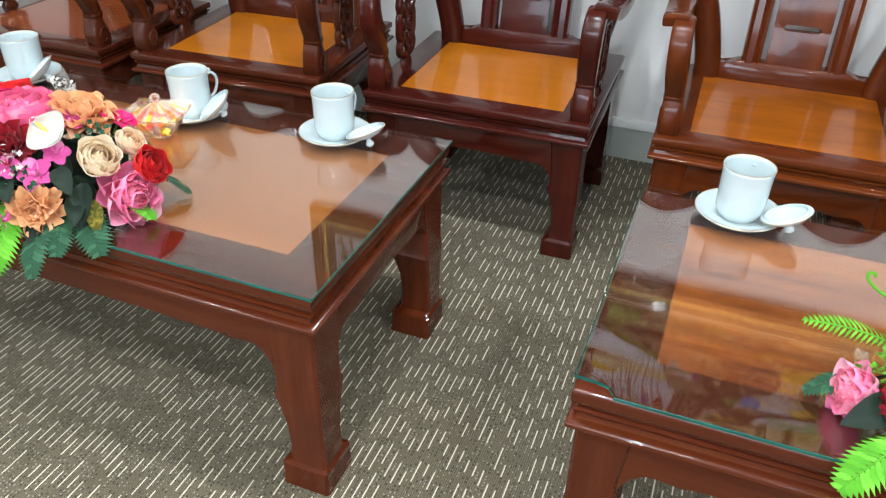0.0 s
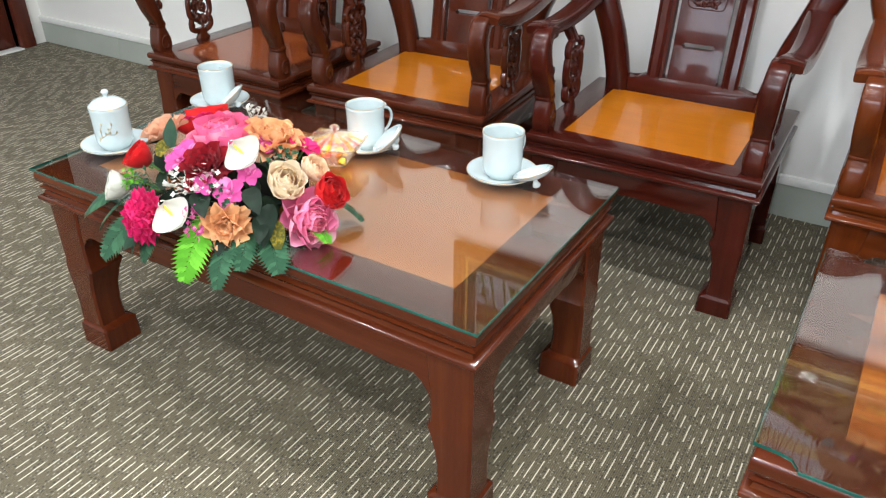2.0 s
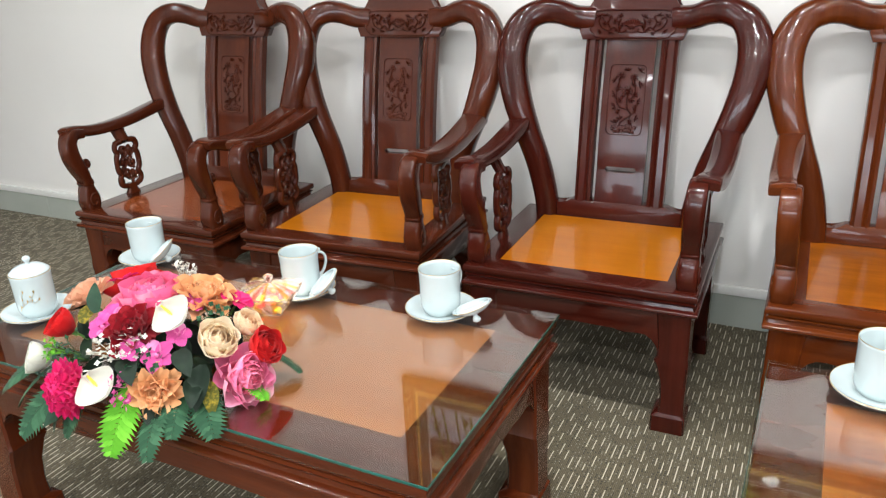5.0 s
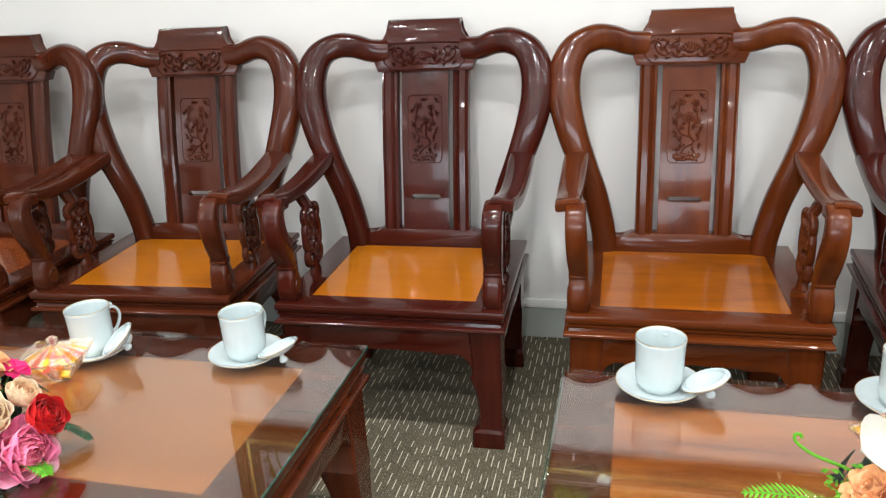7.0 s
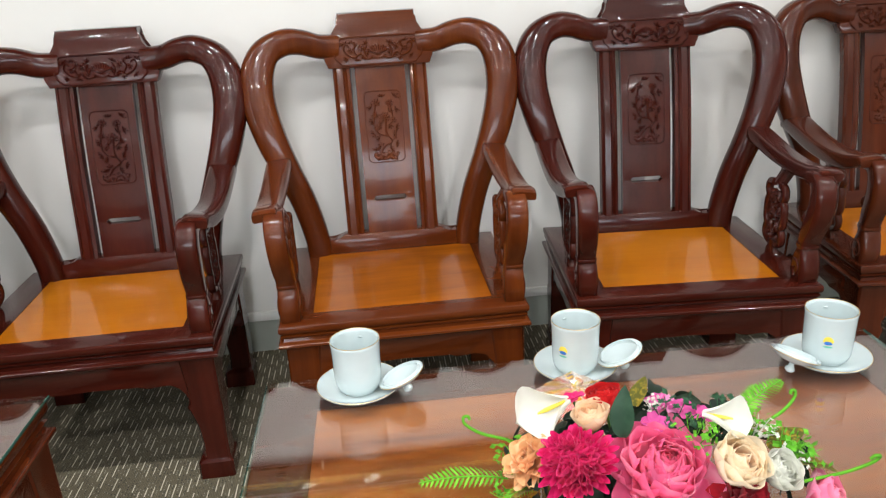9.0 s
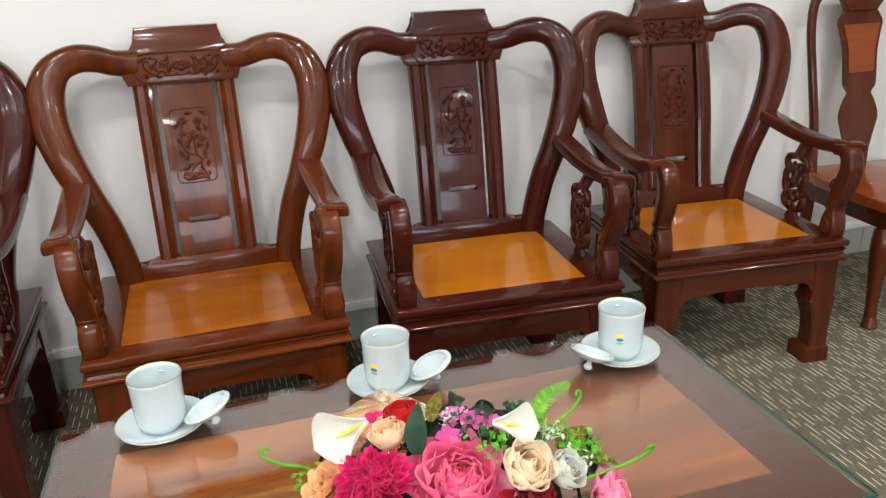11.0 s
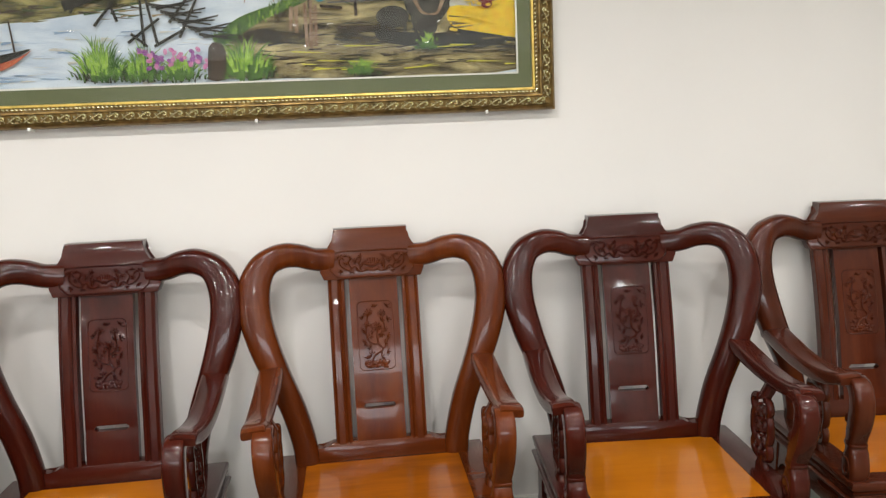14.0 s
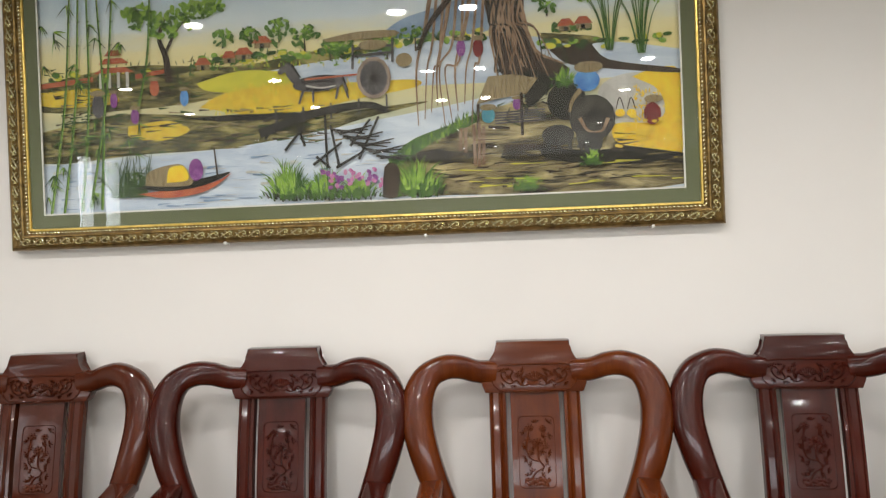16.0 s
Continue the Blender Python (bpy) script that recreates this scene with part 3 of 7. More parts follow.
def carving_tall(bm, y_of):
    """Blossoms and slim leaves on a winding stem over rocks, in low relief."""
    rng = random.Random(4)
    for x, z, r, n in ((-0.018, 0.845, 0.013, 7), (0.017, 0.842, 0.012, 7), (0.002, 0.805, 0.016, 9), (-0.022, 0.812, 0.011, 6), (0.023, 0.796, 0.011, 6), (-0.016, 0.780, 0.011, 7)):
        petal_flower(bm, x, z, r, y_of(z), n, 0.28, rng.random())
    for pts, w in (([(-0.016, 0.708), (-0.004, 0.728), (0.016, 0.742), (0.004, 0.764), (0.004, 0.800)], 0.0026), ([(0.008, 0.756), (-0.016, 0.764), (-0.026, 0.790), (-0.020, 0.840)], 0.0020), ([(0.004, 0.780), (0.022, 0.800), (0.018, 0.838)], 0.0018), ([(0.014, 0.742), (0.026, 0.752), (0.028, 0.770)], 0.0016)):
        stem = spline([(a, 0, c) for a, c in pts], 4)
        sweep(bm, [(p[0], y_of(p[2]) - 0.0014, p[2], w * 0.9, w) for p in stem], (0, 1, 0), 6)
    for x, z, t in ((-0.004, 0.858, 1.5), (0.030, 0.858, 0.9), (-0.030, 0.832, 2.6), (0.030, 0.822, 0.2), (-0.028, 0.796, 3.4), (0.014, 0.820, 0.6), (0.028, 0.778, -0.2), (-0.006, 0.788, 2.4), (0.012, 0.784, -0.6), (-0.026, 0.766, 3.6), (0.020, 0.758, 0.2), (-0.014, 0.750, 2.9), (0.026, 0.736, -0.4), (-0.012, 0.728, 2.2), (-0.024, 0.718, 1.6), (0.010, 0.722, 0.3)):
        leaf_spray(bm, x, z, y_of, t, 0.013, 4, rng)
    for k in range(22):
        x, z = -0.030 + 0.0028 * k, 0.703 + 0.007 * math.sin(k * 1.9)
        blob(bm, (x, y_of(z), z), (0.0055, 0.0038, 0.0050 + 0.002 * (k % 3)), 6, 4, Matrix.Rotation(k * 1.3, 4, "Y"))


def carving_wide(bm, y_of):
    """A lotus between two leafy scrolls, in low relief."""
    zc, rng = 0.980, random.Random(8)
    for ring, (n, r, ln) in enumerate(((9, 0.020, 0.0150), (7, 0.013, 0.0125), (5, 0.007, 0.0105))):
        for k in range(n):
            a = (k - (n - 1) / 2) * 2.5 / n
            blob(bm, (r * math.sin(a), y_of(zc) - 0.0012 * ring, zc - 0.006 + r * 0.8 * math.cos(a)), (0.0034, 0.0036, ln * 0.62), 6, 5, Matrix.Rotation(a, 4, "Y"))
    for k in range(7):
        a = math.pi + (k - 3) * 0.42
        blob(bm, (0.013 * math.sin(a), y_of(zc), zc - 0.008 + 0.009 * math.cos(a)), (0.0036, 0.0034, 0.0085), 6, 4, Matrix.Rotation(a, 4, "Y"))
    for s in (-1, 1):
        for pts in ([(0.014, -0.016), (0.030, -0.020), (0.046, -0.006), (0.062, -0.015), (0.082, -0.006), (0.091, 0.010), (0.084, 0.020), (0.076, 0.014)], [(0.030, -0.016), (0.034, 0.002), (0.028, 0.016)], [(0.056, -0.010), (0.064, 0.006), (0.056, 0.018)]):
            stem = spline([(s * a, 0, zc + c) for a, c in pts], 4)
            sweep(bm, [(p[0], y_of(p[2]) - 0.0012, p[2], 0.0021, 0.0030) for p in stem], (0, 1, 0), 6)
        for x, z, r in ((0.044, 0.010, 0.011), (0.072, 0.004, 0.010), (0.058, 0.020, 0.007)):
            petal_flower(bm, s * x, zc + z, r, y_of(zc), 7, 0.30, rng.random())
        for x, z, t in ((0.030, 0.018, 1.2), (0.036, -0.012, -0.6), (0.054, -0.018, -1.4), (0.084, -0.014, -0.8), (0.090, 0.020, 1.0), (0.070, 0.022, 1.5), (0.024, -0.006, 0.4)):
            leaf_spray(bm, s * x, zc + z, y_of, t if s > 0 else math.pi - t, 0.012, 4, rng)


def octagon(w, h, c):
    return [(-w, -h + c), (-w + c, -h), (w - c, -h), (w, -h + c), (w, h - c), (w - c, h), (-w + c, h), (-w, h - c)]


def raised_border(bm, cx, cz, w, h, c, y_of, r=0.0022):
    pts = octagon(w, h, c)
    rows = []
    for k in range(8):
        a, b = pts[k], pts[(k + 1) % 8]
        for t in (0.1, 0.5, 0.9):
            x, z = cx + a[0] + (b[0] - a[0]) * t, cz + a[1] + (b[1] - a[1]) * t
            rows.append((x, y_of(z), z, r, r))
    sweep(bm, rows, (0, 1, 0), 6, closed=True)


@functools.cache
def carved(maker, slope):
    """A carving in low relief, built once; slope: whether it lies on the tilted crest or on the bowed splat."""
    bm = bmesh.new()
    maker(bm, (lambda z: 0.5484 + (z - 0.983) * 0.16 - 0.0275) if slope else (lambda z: lean(z) - 0.0115))
    return bm


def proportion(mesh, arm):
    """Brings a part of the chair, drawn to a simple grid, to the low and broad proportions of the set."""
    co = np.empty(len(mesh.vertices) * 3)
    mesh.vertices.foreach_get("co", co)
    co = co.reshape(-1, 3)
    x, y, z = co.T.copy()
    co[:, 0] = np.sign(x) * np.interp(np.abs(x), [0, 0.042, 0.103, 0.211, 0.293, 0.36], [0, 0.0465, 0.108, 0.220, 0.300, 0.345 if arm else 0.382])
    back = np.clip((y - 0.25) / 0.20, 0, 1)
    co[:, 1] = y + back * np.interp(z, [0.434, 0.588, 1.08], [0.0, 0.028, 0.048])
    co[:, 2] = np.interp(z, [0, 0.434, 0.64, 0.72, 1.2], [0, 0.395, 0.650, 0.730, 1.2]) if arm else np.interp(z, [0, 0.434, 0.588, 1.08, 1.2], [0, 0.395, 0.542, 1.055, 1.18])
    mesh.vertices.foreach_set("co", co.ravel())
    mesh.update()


def armchair(label, tone, panel, m, group="armchairs along the wall"):
    wx, wy, wz = WOODS[tone, 0], WOODS[tone, 1], WOODS[tone, 2]
    base = thing("armchair", label, "armchair", group, m)
    moulded_top(base, "seat_frame", 0.586, 0.545, 0.0, 0.370, 0.434, (-0.211, 0.211, 0.066, 0.460), wx, panel, "seat_panel")
    stand(base, 0.586, 0.545, 0.0, 0.370, wx, wy, wz)
    # the two bowed posts, which curl over into the crest
    curve = [(0.208, 0.415), (0.214, 0.49), (0.238, 0.60), (0.272, 0.69), (0.303, 0.78), (0.323, 0.872), (0.320, 0.947), (0.295, 0.998), (0.250, 1.018), (0.204, 1.015), (0.160, 1.000), (0.110, 0.994)]
    width = [0.035, 0.035, 0.036, 0.037, 0.038, 0.038, 0.038, 0.037, 0.035, 0.033, 0.032, 0.034]
    ahead = [0.0, 0.008, 0.030, 0.046, 0.056, 0.062, 0.064, 0.062, 0.054, 0.038, 0.018, 0.004]
    for s in (-1, 1):
        rows = [(s * x, lean(z) - f, z, w, w * 0.86) for (x, z), w, f in zip(curve, width, ahead)]
        part("back_post", sweep(bmesh.new(), spline(rows, 5), (0, 1, 0), 16, 2.8), wz, base, smooth=60)
    # crest
    half = [(0.0, 1.080), (0.103, 1.080), (0.101, 1.062), (0.104, 1.046), (0.114, 1.030), (0.136, 1.012), (0.148, 0.990), (0.146, 0.962), (0.136, 0.940), (0.0, 0.940)]
    outline = [(-x, z) for x, z in half[1:-1]] + half[::-1]
    seen_pts, clean = set(), []
    for q in outline:
        if q not in seen_pts:
            clean.append(q)
            seen_pts.add(q)
    bm = prism(bmesh.new(), clean, 1, -0.026, 0.024, 0.005)
    for v in bm.verts:
        v.co.y += 0.5484 + (v.co.z - 0.983) * 0.16
    crest = part("crest_rail", bm, wx, base, smooth=35)
    cf = lambda z: 0.5484 + (z - 0.983) * 0.16 - 0.0275
    bm = bmesh.new()
    raised_border(bm, 0, 0.982, 0.116, 0.036, 0.020, cf, 0.0022)
    part("border", bm, wx, crest, smooth=60)
    part("carving", carved(carving_wide, True).copy(), wx, crest, "carved lotus and scrolling leaves", smooth=60)
    # splat with a slot, and the two slats beside it
    zs = [0.482, 0.53, 0.580, 0.584, 0.592, 0.596, 0.63, 0.68, 0.74, 0.80, 0.86, 0.92, 0.945]
    xs = [-0.066, -0.042, -0.038, 0.038, 0.042, 0.066]
    skip = [(2, j) for j in (2, 3, 4)] + [(1, 3), (3, 3)]
    splat = part("splat", bent_slab(bmesh.new(), xs, zs, 0.022, skip), wz, base, smooth=30)
    pf = lambda z: lean(z) - 0.0115
    bm = bmesh.new()
    raised_border(bm, 0, 0.781, 0.047, 0.094, 0.009, pf, 0.0014)
    part("border", bm, wz, splat, smooth=60)
    part("carving", carved(carving_tall, False).copy(), wz, splat, "carved flowering branch", smooth=60)
    for s in (-1, 1):
        bm = bmesh.new()
        prof = [(0.078, 0.012), (0.080, -0.010), (0.088, -0.013), (0.094, -0.008), (0.100, -0.013), (0.116, -0.013), (0.122, -0.008), (0.126, -0.010), (0.128, 0.012)]
        zz = [0.482, 0.55, 0.62, 0.69, 0.76, 0.83, 0.90, 0.945]
        grid = [[bm.verts.new((s * x, lean(z) + dy, z)) for x, dy in prof] for z in zz]
        for r0, r1 in zip(grid, grid[1:]):
            for k in range(len(prof)):
                j = (k + 1) % len(prof)
                bm.faces.new((r0[k], r0[j], r1[j], r1[k]))
        bm.faces.new(grid[0])
        bm.faces.new(grid[-1])
        part("slat", bm, wz, base, smooth=30)
    # lower rail of the back, stepped up at its ends
    half = [(0.0, 0.486), (0.135, 0.486), (0.150, 0.478), (0.165, 0.470), (0.215, 0.478), (0.215, 0.420)]
    outline = [(-x, z) for x, z in half[:0:-1]] + half
    bm = prism(bmesh.new(), [(x, z) for x, z in outline], 1, 0.466, 0.506, 0.004)
    part("lower_rail", bm, wx, base, smooth=35)
    for s in (-1, 1):
        rows = [(s * 0.298, 0.455, 0.664, 0.020, 0.042), (s * 0.299, 0.425, 0.663, 0.021, 0.043), (s * 0.301, 0.370, 0.653, 0.020, 0.043), (s * 0.303, 0.280, 0.638, 0.018, 0.041),
                (s * 0.303, 0.190, 0.633, 0.017, 0.039), (s * 0.300, 0.115, 0.637, 0.017, 0.037), (s * 0.297, 0.060, 0.648, 0.016, 0.036), (s * 0.296, 0.036, 0.651, 0.014, 0.036), (s * 0.296, 0.022, 0.649, 0.010, 0.035)]
        bm = sweep(bmesh.new(), spline(rows, 5), (s * 1.0, 0.0, -0.10), 16, 5.0)
        part("armrest", bm, wy, base, smooth=40)
        rows = [(s * 0.271, 0.070, 0.640, 0.014, 0.023), (s * 0.271, 0.036, 0.642, 0.018, 0.024), (s * 0.270, 0.014, 0.622, 0.022, 0.025), (s * 0.268, 0.012, 0.590, 0.024, 0.025), (s * 0.266, 0.022, 0.560, 0.023, 0.025),
                (s * 0.264, 0.036, 0.532, 0.020, 0.024), (s * 0.263, 0.042, 0.514, 0.017, 0.023), (s * 0.263, 0.043, 0.510, 0.021, 0.024), (s * 0.263, 0.043, 0.504, 0.021, 0.024), (s * 0.263, 0.043, 0.500, 0.017, 0.023),
                (s * 0.262, 0.042, 0.486, 0.023, 0.025), (s * 0.262, 0.044, 0.462, 0.031, 0.026), (s * 0.262, 0.044, 0.444, 0.029, 0.026), (s * 0.262, 0.044, 0.433, 0.024, 0.025)]
        post = part("arm_post", sweep(bmesh.new(), spline(rows, 4), (1, 0, 0), 16, 5.5), wz, base, smooth=40)
        for side in (-1, 1):
            spiral = [(s * 0.262 + side * 0.0255, 0.046 + (0.023 - 0.0025 * k) * math.cos(k * 0.8 + 1.0), 0.457 + (0.023 - 0.0025 * k) * math.sin(k * 0.8 + 1.0), 0.0028, 0.0028) for k in range(9)]
            part("scroll", sweep(bmesh.new(), spline(spiral, 3), (1, 0, 0), 6), wz, post, smooth=60)
        part("spur", blob(bmesh.new(), (s * 0.266, 0.066, 0.556), (0.017, 0.010, 0.014), 8, 5), wz, post, smooth=60)
        # pierced and carved bracket under the arm
        bm = bmesh.new()
        bx, by, bz = s * 0.266, 0.235, 0.522
        for side in (-1, 1):
            edge = [(side * 0.018, 0.066), (side * 0.040, 0.062), (side * 0.046, 0.046), (side * 0.038, 0.034), (side * 0.046, 0.020), (side * 0.047, -0.014), (side * 0.038, -0.028), (side * 0.046, -0.042), (side * 0.042, -0.058), (side * 0.018, -0.066)]
            sweep(bm, spline([(bx, by + a, bz + c, 0.0085, 0.010) for a, c in edge], 3), (1, 0, 0), 8, 2.6)
        rng = random.Random(9)
        for cy, cz, r in ((-0.016, 0.038, 0.016), (0.018, 0.034, 0.015), (-0.020, 0.006, 0.015), (0.016, 0.000, 0.017), (-0.014, -0.030, 0.017), (0.020, -0.036, 0.014)):
            curl = [(bx, by + cy + r * (1 - 0.07 * k) * math.cos(k * 0.75 + cy * 90), bz + cz + r * (1 - 0.07 * k) * math.sin(k * 0.75 + cy * 90), 0.0050, 0.009) for k in range(10)]
            sweep(bm, spline(curl, 2), (1, 0, 0), 6)
            blob(bm, (bx, by + cy, bz + cz), (0.012, 0.0075, 0.006), 6, 4, Matrix.Rotation(cz * 40, 4, "X"))
        for k in range(16):
            blob(bm, (bx + rng.uniform(-0.004, 0.004), by + rng.uniform(-0.034, 0.034), bz + rng.uniform(-0.056, 0.056)), (0.010, 0.0095, 0.0045), 6, 4, Matrix.Rotation(rng.uniform(0, 3), 4, "X"))
        sweep(bm, [(bx, by, 0.433, 0.030, 0.013), (bx, by, 0.441, 0.026, 0.012), (bx, by, 0.450, 0.017, 0.010), (bx, by, 0.464, 0.026, 0.010)], (1, 0, 0), 8, 3)
        sweep(bm, [(s * 0.296, by, 0.630, 0.030, 0.012), (s * 0.284, by, 0.608, 0.024, 0.012), (bx, by, 0.584, 0.024, 0.010)], (1, 0, 0), 8, 3)
        part("carved_bracket", bm, wz, base, "pierced carving of curling leaves", smooth=60)
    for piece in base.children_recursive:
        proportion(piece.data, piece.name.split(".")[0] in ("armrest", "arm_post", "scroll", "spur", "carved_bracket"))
    return base


armchair("brown rosewood armchair with chestnut seat, near the corner", "brown", SEAT_BROWN, pose(-1.572, 2.385, 0, 0, 0, 0.0))
armchair("brown rosewood armchair with glossy orange seat and carved back", "brown", SEAT_ORANGE, pose(-0.882, 2.4275, 0, 0, 0, 2.93))
armchair("dark rosewood armchair with glossy orange seat and carved back", "dark", SEAT_ORANGE, pose(-0.141, 2.427, 0, 0, 0, 1.0))
armchair("warm red-brown rosewood armchair with amber grained seat", "warm", SEAT_AMBER, pose(0.606, 2.442, 0, 0, 0, 0.49))
armchair("dark rosewood armchair with orange seat, touching its neighbour", "dark", SEAT_ORANGE, pose(1.321, 2.4175, 0, 0, 0, -4.18))
armchair("brown rosewood armchair with orange seat, turned slightly", "brown", SEAT_ORANGE, pose(2.0685, 2.453, 0, 0, 0, -5.7))


# ---- low tables ----
def low_table(label, w, d, m, tone, panel, leg):
    wx, wy, wz = WOODS[tone, 0], WOODS[tone, 1], WOODS[tone, 2]
    base = thing("coffee_table", label, "table", "low tables before the chairs", m)
    moulded_top(base, "tabletop", w, d, 0.0, 0.388, 0.459, (-w / 2 + 0.095, w / 2 - 0.095, 0.095, d - 0.095), wx, panel, "inlay_panel")
    stand(base, w, d, 0.0, 0.388, wx, wy, wz, leg=leg, inset=0.010, low=0.330, foot=0.06)
    return base


def glass_plate(label, outline, m):
    """Clear plate with green edges on the tabletop."""
    bm = bmesh.new()
    prism(bm, outline, 2, 0.0, 0.006, 0.0008, 1)
    bm.normal_update()
    for f in bm.faces:
        f.material_index = 0 if abs(f.normal.z) > 0.9 or f.normal.y > 0.4 else 1
    ob = part("glass_plate", bm, [TABLE_GLASS, GLASS_EDGE], smooth=30)
    ob.matrix_basis = m
    return tagged(ob, label, "glass plate", "glass plates on the tables")


A_POSE = pose(-0.633, 1.5115, 0, 0, 0, -0.45)
B_POSE = pose(0.9035, 1.467, 0, 0, 0, -0.54)
low_table("dark rosewood coffee table with an orange inlaid top", 1.108, 0.583, A_POSE, "red", TOP_ORANGE, 0.080)
low_table("dark rosewood coffee table with a strongly figured inlaid top", 1.146, 0.584, B_POSE, "red", TOP_FIGURED, 0.068)
glass_plate("clear glass plate with green edges on the coffee table", [(-0.5585, -0.003), (0.5585, -0.003), (0.5585, 0.590), (-0.5585, 0.590)], A_POSE @ pose(0, 0, 0.4595))
notch = [(-0.576, 0.022), (-0.543, 0.022), (-0.528, 0.018), (-0.521, 0.008), (-0.519, -0.001)]
glass_plate("clear glass plate with a notched corner on the coffee table", notch + [(0.576, -0.001), (0.576, 0.587), (-0.576, 0.587)], B_POSE @ pose(0, 0, 0.4595))


# ---- china on the tables ----
TOP_Z = 0.4658


def cup_body(bm, h=0.098, r=0.0440, floor=0.006, n=36):
    prof = [(0.0, 0.0), (r * 0.70, 0.0), (r * 0.72, 0.003), (r * 0.86, 0.008), (r * 0.93, 0.018), (r * 0.955, 0.035), (r * 0.96, h * 0.7), (r * 0.985, h * 0.94), (r, h - 0.001), (r - 0.0008, h),
            (r - 0.0022, h - 0.001), (r * 0.93, h * 0.93), (r * 0.90, h * 0.6), (r * 0.88, 0.025), (r * 0.75, 0.012), (0.0, floor + 0.003)]
    return lathe(bm, prof, n)


def saucer_body(bm, r=0.075, n=40):
    prof = [(0.0, 0.0), (r * 0.52, 0.0), (r * 0.55, 0.003), (r * 0.75, 0.007), (r * 0.93, 0.013), (r, 0.018), (r - 0.0006, 0.0196), (r - 0.003, 0.0186), (r * 0.9, 0.0155), (r * 0.72, 0.0098), (r * 0.54, 0.0062), (0.0, 0.0058)]
    return lathe(bm, prof, n)


def gilt_ring(r, z):
    bm = bmesh.new()
    sweep(bm, [(r * math.cos(k * math.pi / 20), r * math.sin(k * math.pi / 20), z, 0.0006, 0.0006) for k in range(40)], (0, 0, 1), 6, closed=True)
    return bm


def handle_part(cup, ang):
    ca, sa = math.cos(radians(ang)), math.sin(radians(ang))
    pts = [(0.040, 0.080), (0.049, 0.084), (0.059, 0.076), (0.062, 0.060), (0.056, 0.042), (0.048, 0.032), (0.039, 0.030)]
    bm = bmesh.new()
    sweep(bm, spline([(r * ca, r * sa, z, 0.0032, 0.0045) for r, z in pts], 4), (-sa, ca, 0), 8)
    blob(bm, (0.0475 * ca, 0.0475 * sa, 0.090), (0.004, 0.004, 0.005), 8, 6)
    part("handle", bm, CHINA, cup, smooth=60)


def lid_body(bm, r=0.0425, n=32):
    prof = [(0.0, 0.018), (r * 0.35, 0.0165), (r * 0.7, 0.0115), (r * 0.95, 0.004), (r, 0.001), (r * 0.99, 0.0), (r * 0.86, 0.001), (r * 0.84, -0.003), (r * 0.80, -0.003), (r * 0.79, 0.003), (r * 0.5, 0.011), (0.0, 0.015)]
    lathe(bm, prof, n)
    lathe(bm, [(0.006, 0.0165), (0.0045, 0.020), (0.0048, 0.023), (0.0082, 0.027), (0.0085, 0.031), (0.0055, 0.0345), (0.0, 0.0355)], 16)
    return bm


LOGO_BLUE = plain("logo_blue", (0.04, 0.16, 0.50), rough=0.25)
LOGO_YELLOW = plain("logo_yellow", (0.75, 0.60, 0.08), rough=0.25)
LOGO_GREEN = plain("logo_green", (0.16, 0.50, 0.35), rough=0.25)


def saucer(x, y, turn=0.0):
    ob = thing("saucer", "white china saucer with a gilt rim on the glass", "saucer", "saucers on the tables", pose(x, y, TOP_Z, 0, 0, turn))
    part("dish", saucer_body(bmesh.new()), CHINA, ob, smooth=50)
    part("gilt_rim", gilt_ring(0.0745, 0.0193), GOLD, ob, "thin gilt line")
    return ob


def curved_patch(bm, ang, z, w, h, r=0.0424):
    cols = []
    for i in range(7):
        a = radians(ang) + (i / 6 - 0.5) * w / r
        half = h / 2 * math.sqrt(max(0.02, 1 - (2 * i / 6 - 1) ** 2))
        cols.append([bm.verts.new((r * math.cos(a), r * math.sin(a), z + s * half)) for s in (-1, 1)])
    for a, b in zip(cols, cols[1:]):
        bm.faces.new((a[0], b[0], b[1], a[1]))
    return bm


def teacup(x, y, grip, label, logo=None):
    ob = thing("teacup", label, "cup", "white teacups on the tables", pose(x, y, TOP_Z + 0.0064))
    body = part("cup_body", cup_body(bmesh.new()), CHINA, ob, smooth=50)
    part("gilt_rim", gilt_ring(0.0432, 0.0982), GOLD, ob, "thin gilt line")
    handle_part(ob, grip)
    if logo is not None:
        part("emblem", curved_patch(bmesh.new(), logo, 0.054, 0.017, 0.017, 0.0426), LOGO_YELLOW, ob, "small round yellow emblem")
        part("emblem", curved_patch(bmesh.new(), logo, 0.050, 0.014, 0.007, 0.0429), LOGO_BLUE, ob, "blue band of the emblem")
        part("emblem", curved_patch(bmesh.new(), logo, 0.043, 0.015, 0.004, 0.0429), LOGO_GREEN, ob, "green line of the emblem")
    return ob


def cup_lid(x, y, toward, label, tilt=30.0, dist=0.078, lift=None):
    """A lid upside down on the saucer's rim, raised on its outer side and with its knob beyond the rim."""
    a = radians(toward)
    m = pose(x + dist * math.cos(a), y + dist * math.sin(a), TOP_Z + 0.0375 + (0.008 if tilt > 40 else 0.0)) @ Matrix.Rotation(a if lift is None else radians(lift), 4, "Z") @ Matrix.Rotation(radians(180 - tilt * 0.75), 4, "Y")
    ob = thing("cup_lid", label, "cup lid", "lids lying on the saucers", m)
    part("lid_disc", lid_body(bmesh.new()), CHINA, ob, smooth=50)
    part("gilt_rim", gilt_ring(0.0420, 0.0022), GOLD, ob, "thin gilt line")
    return ob


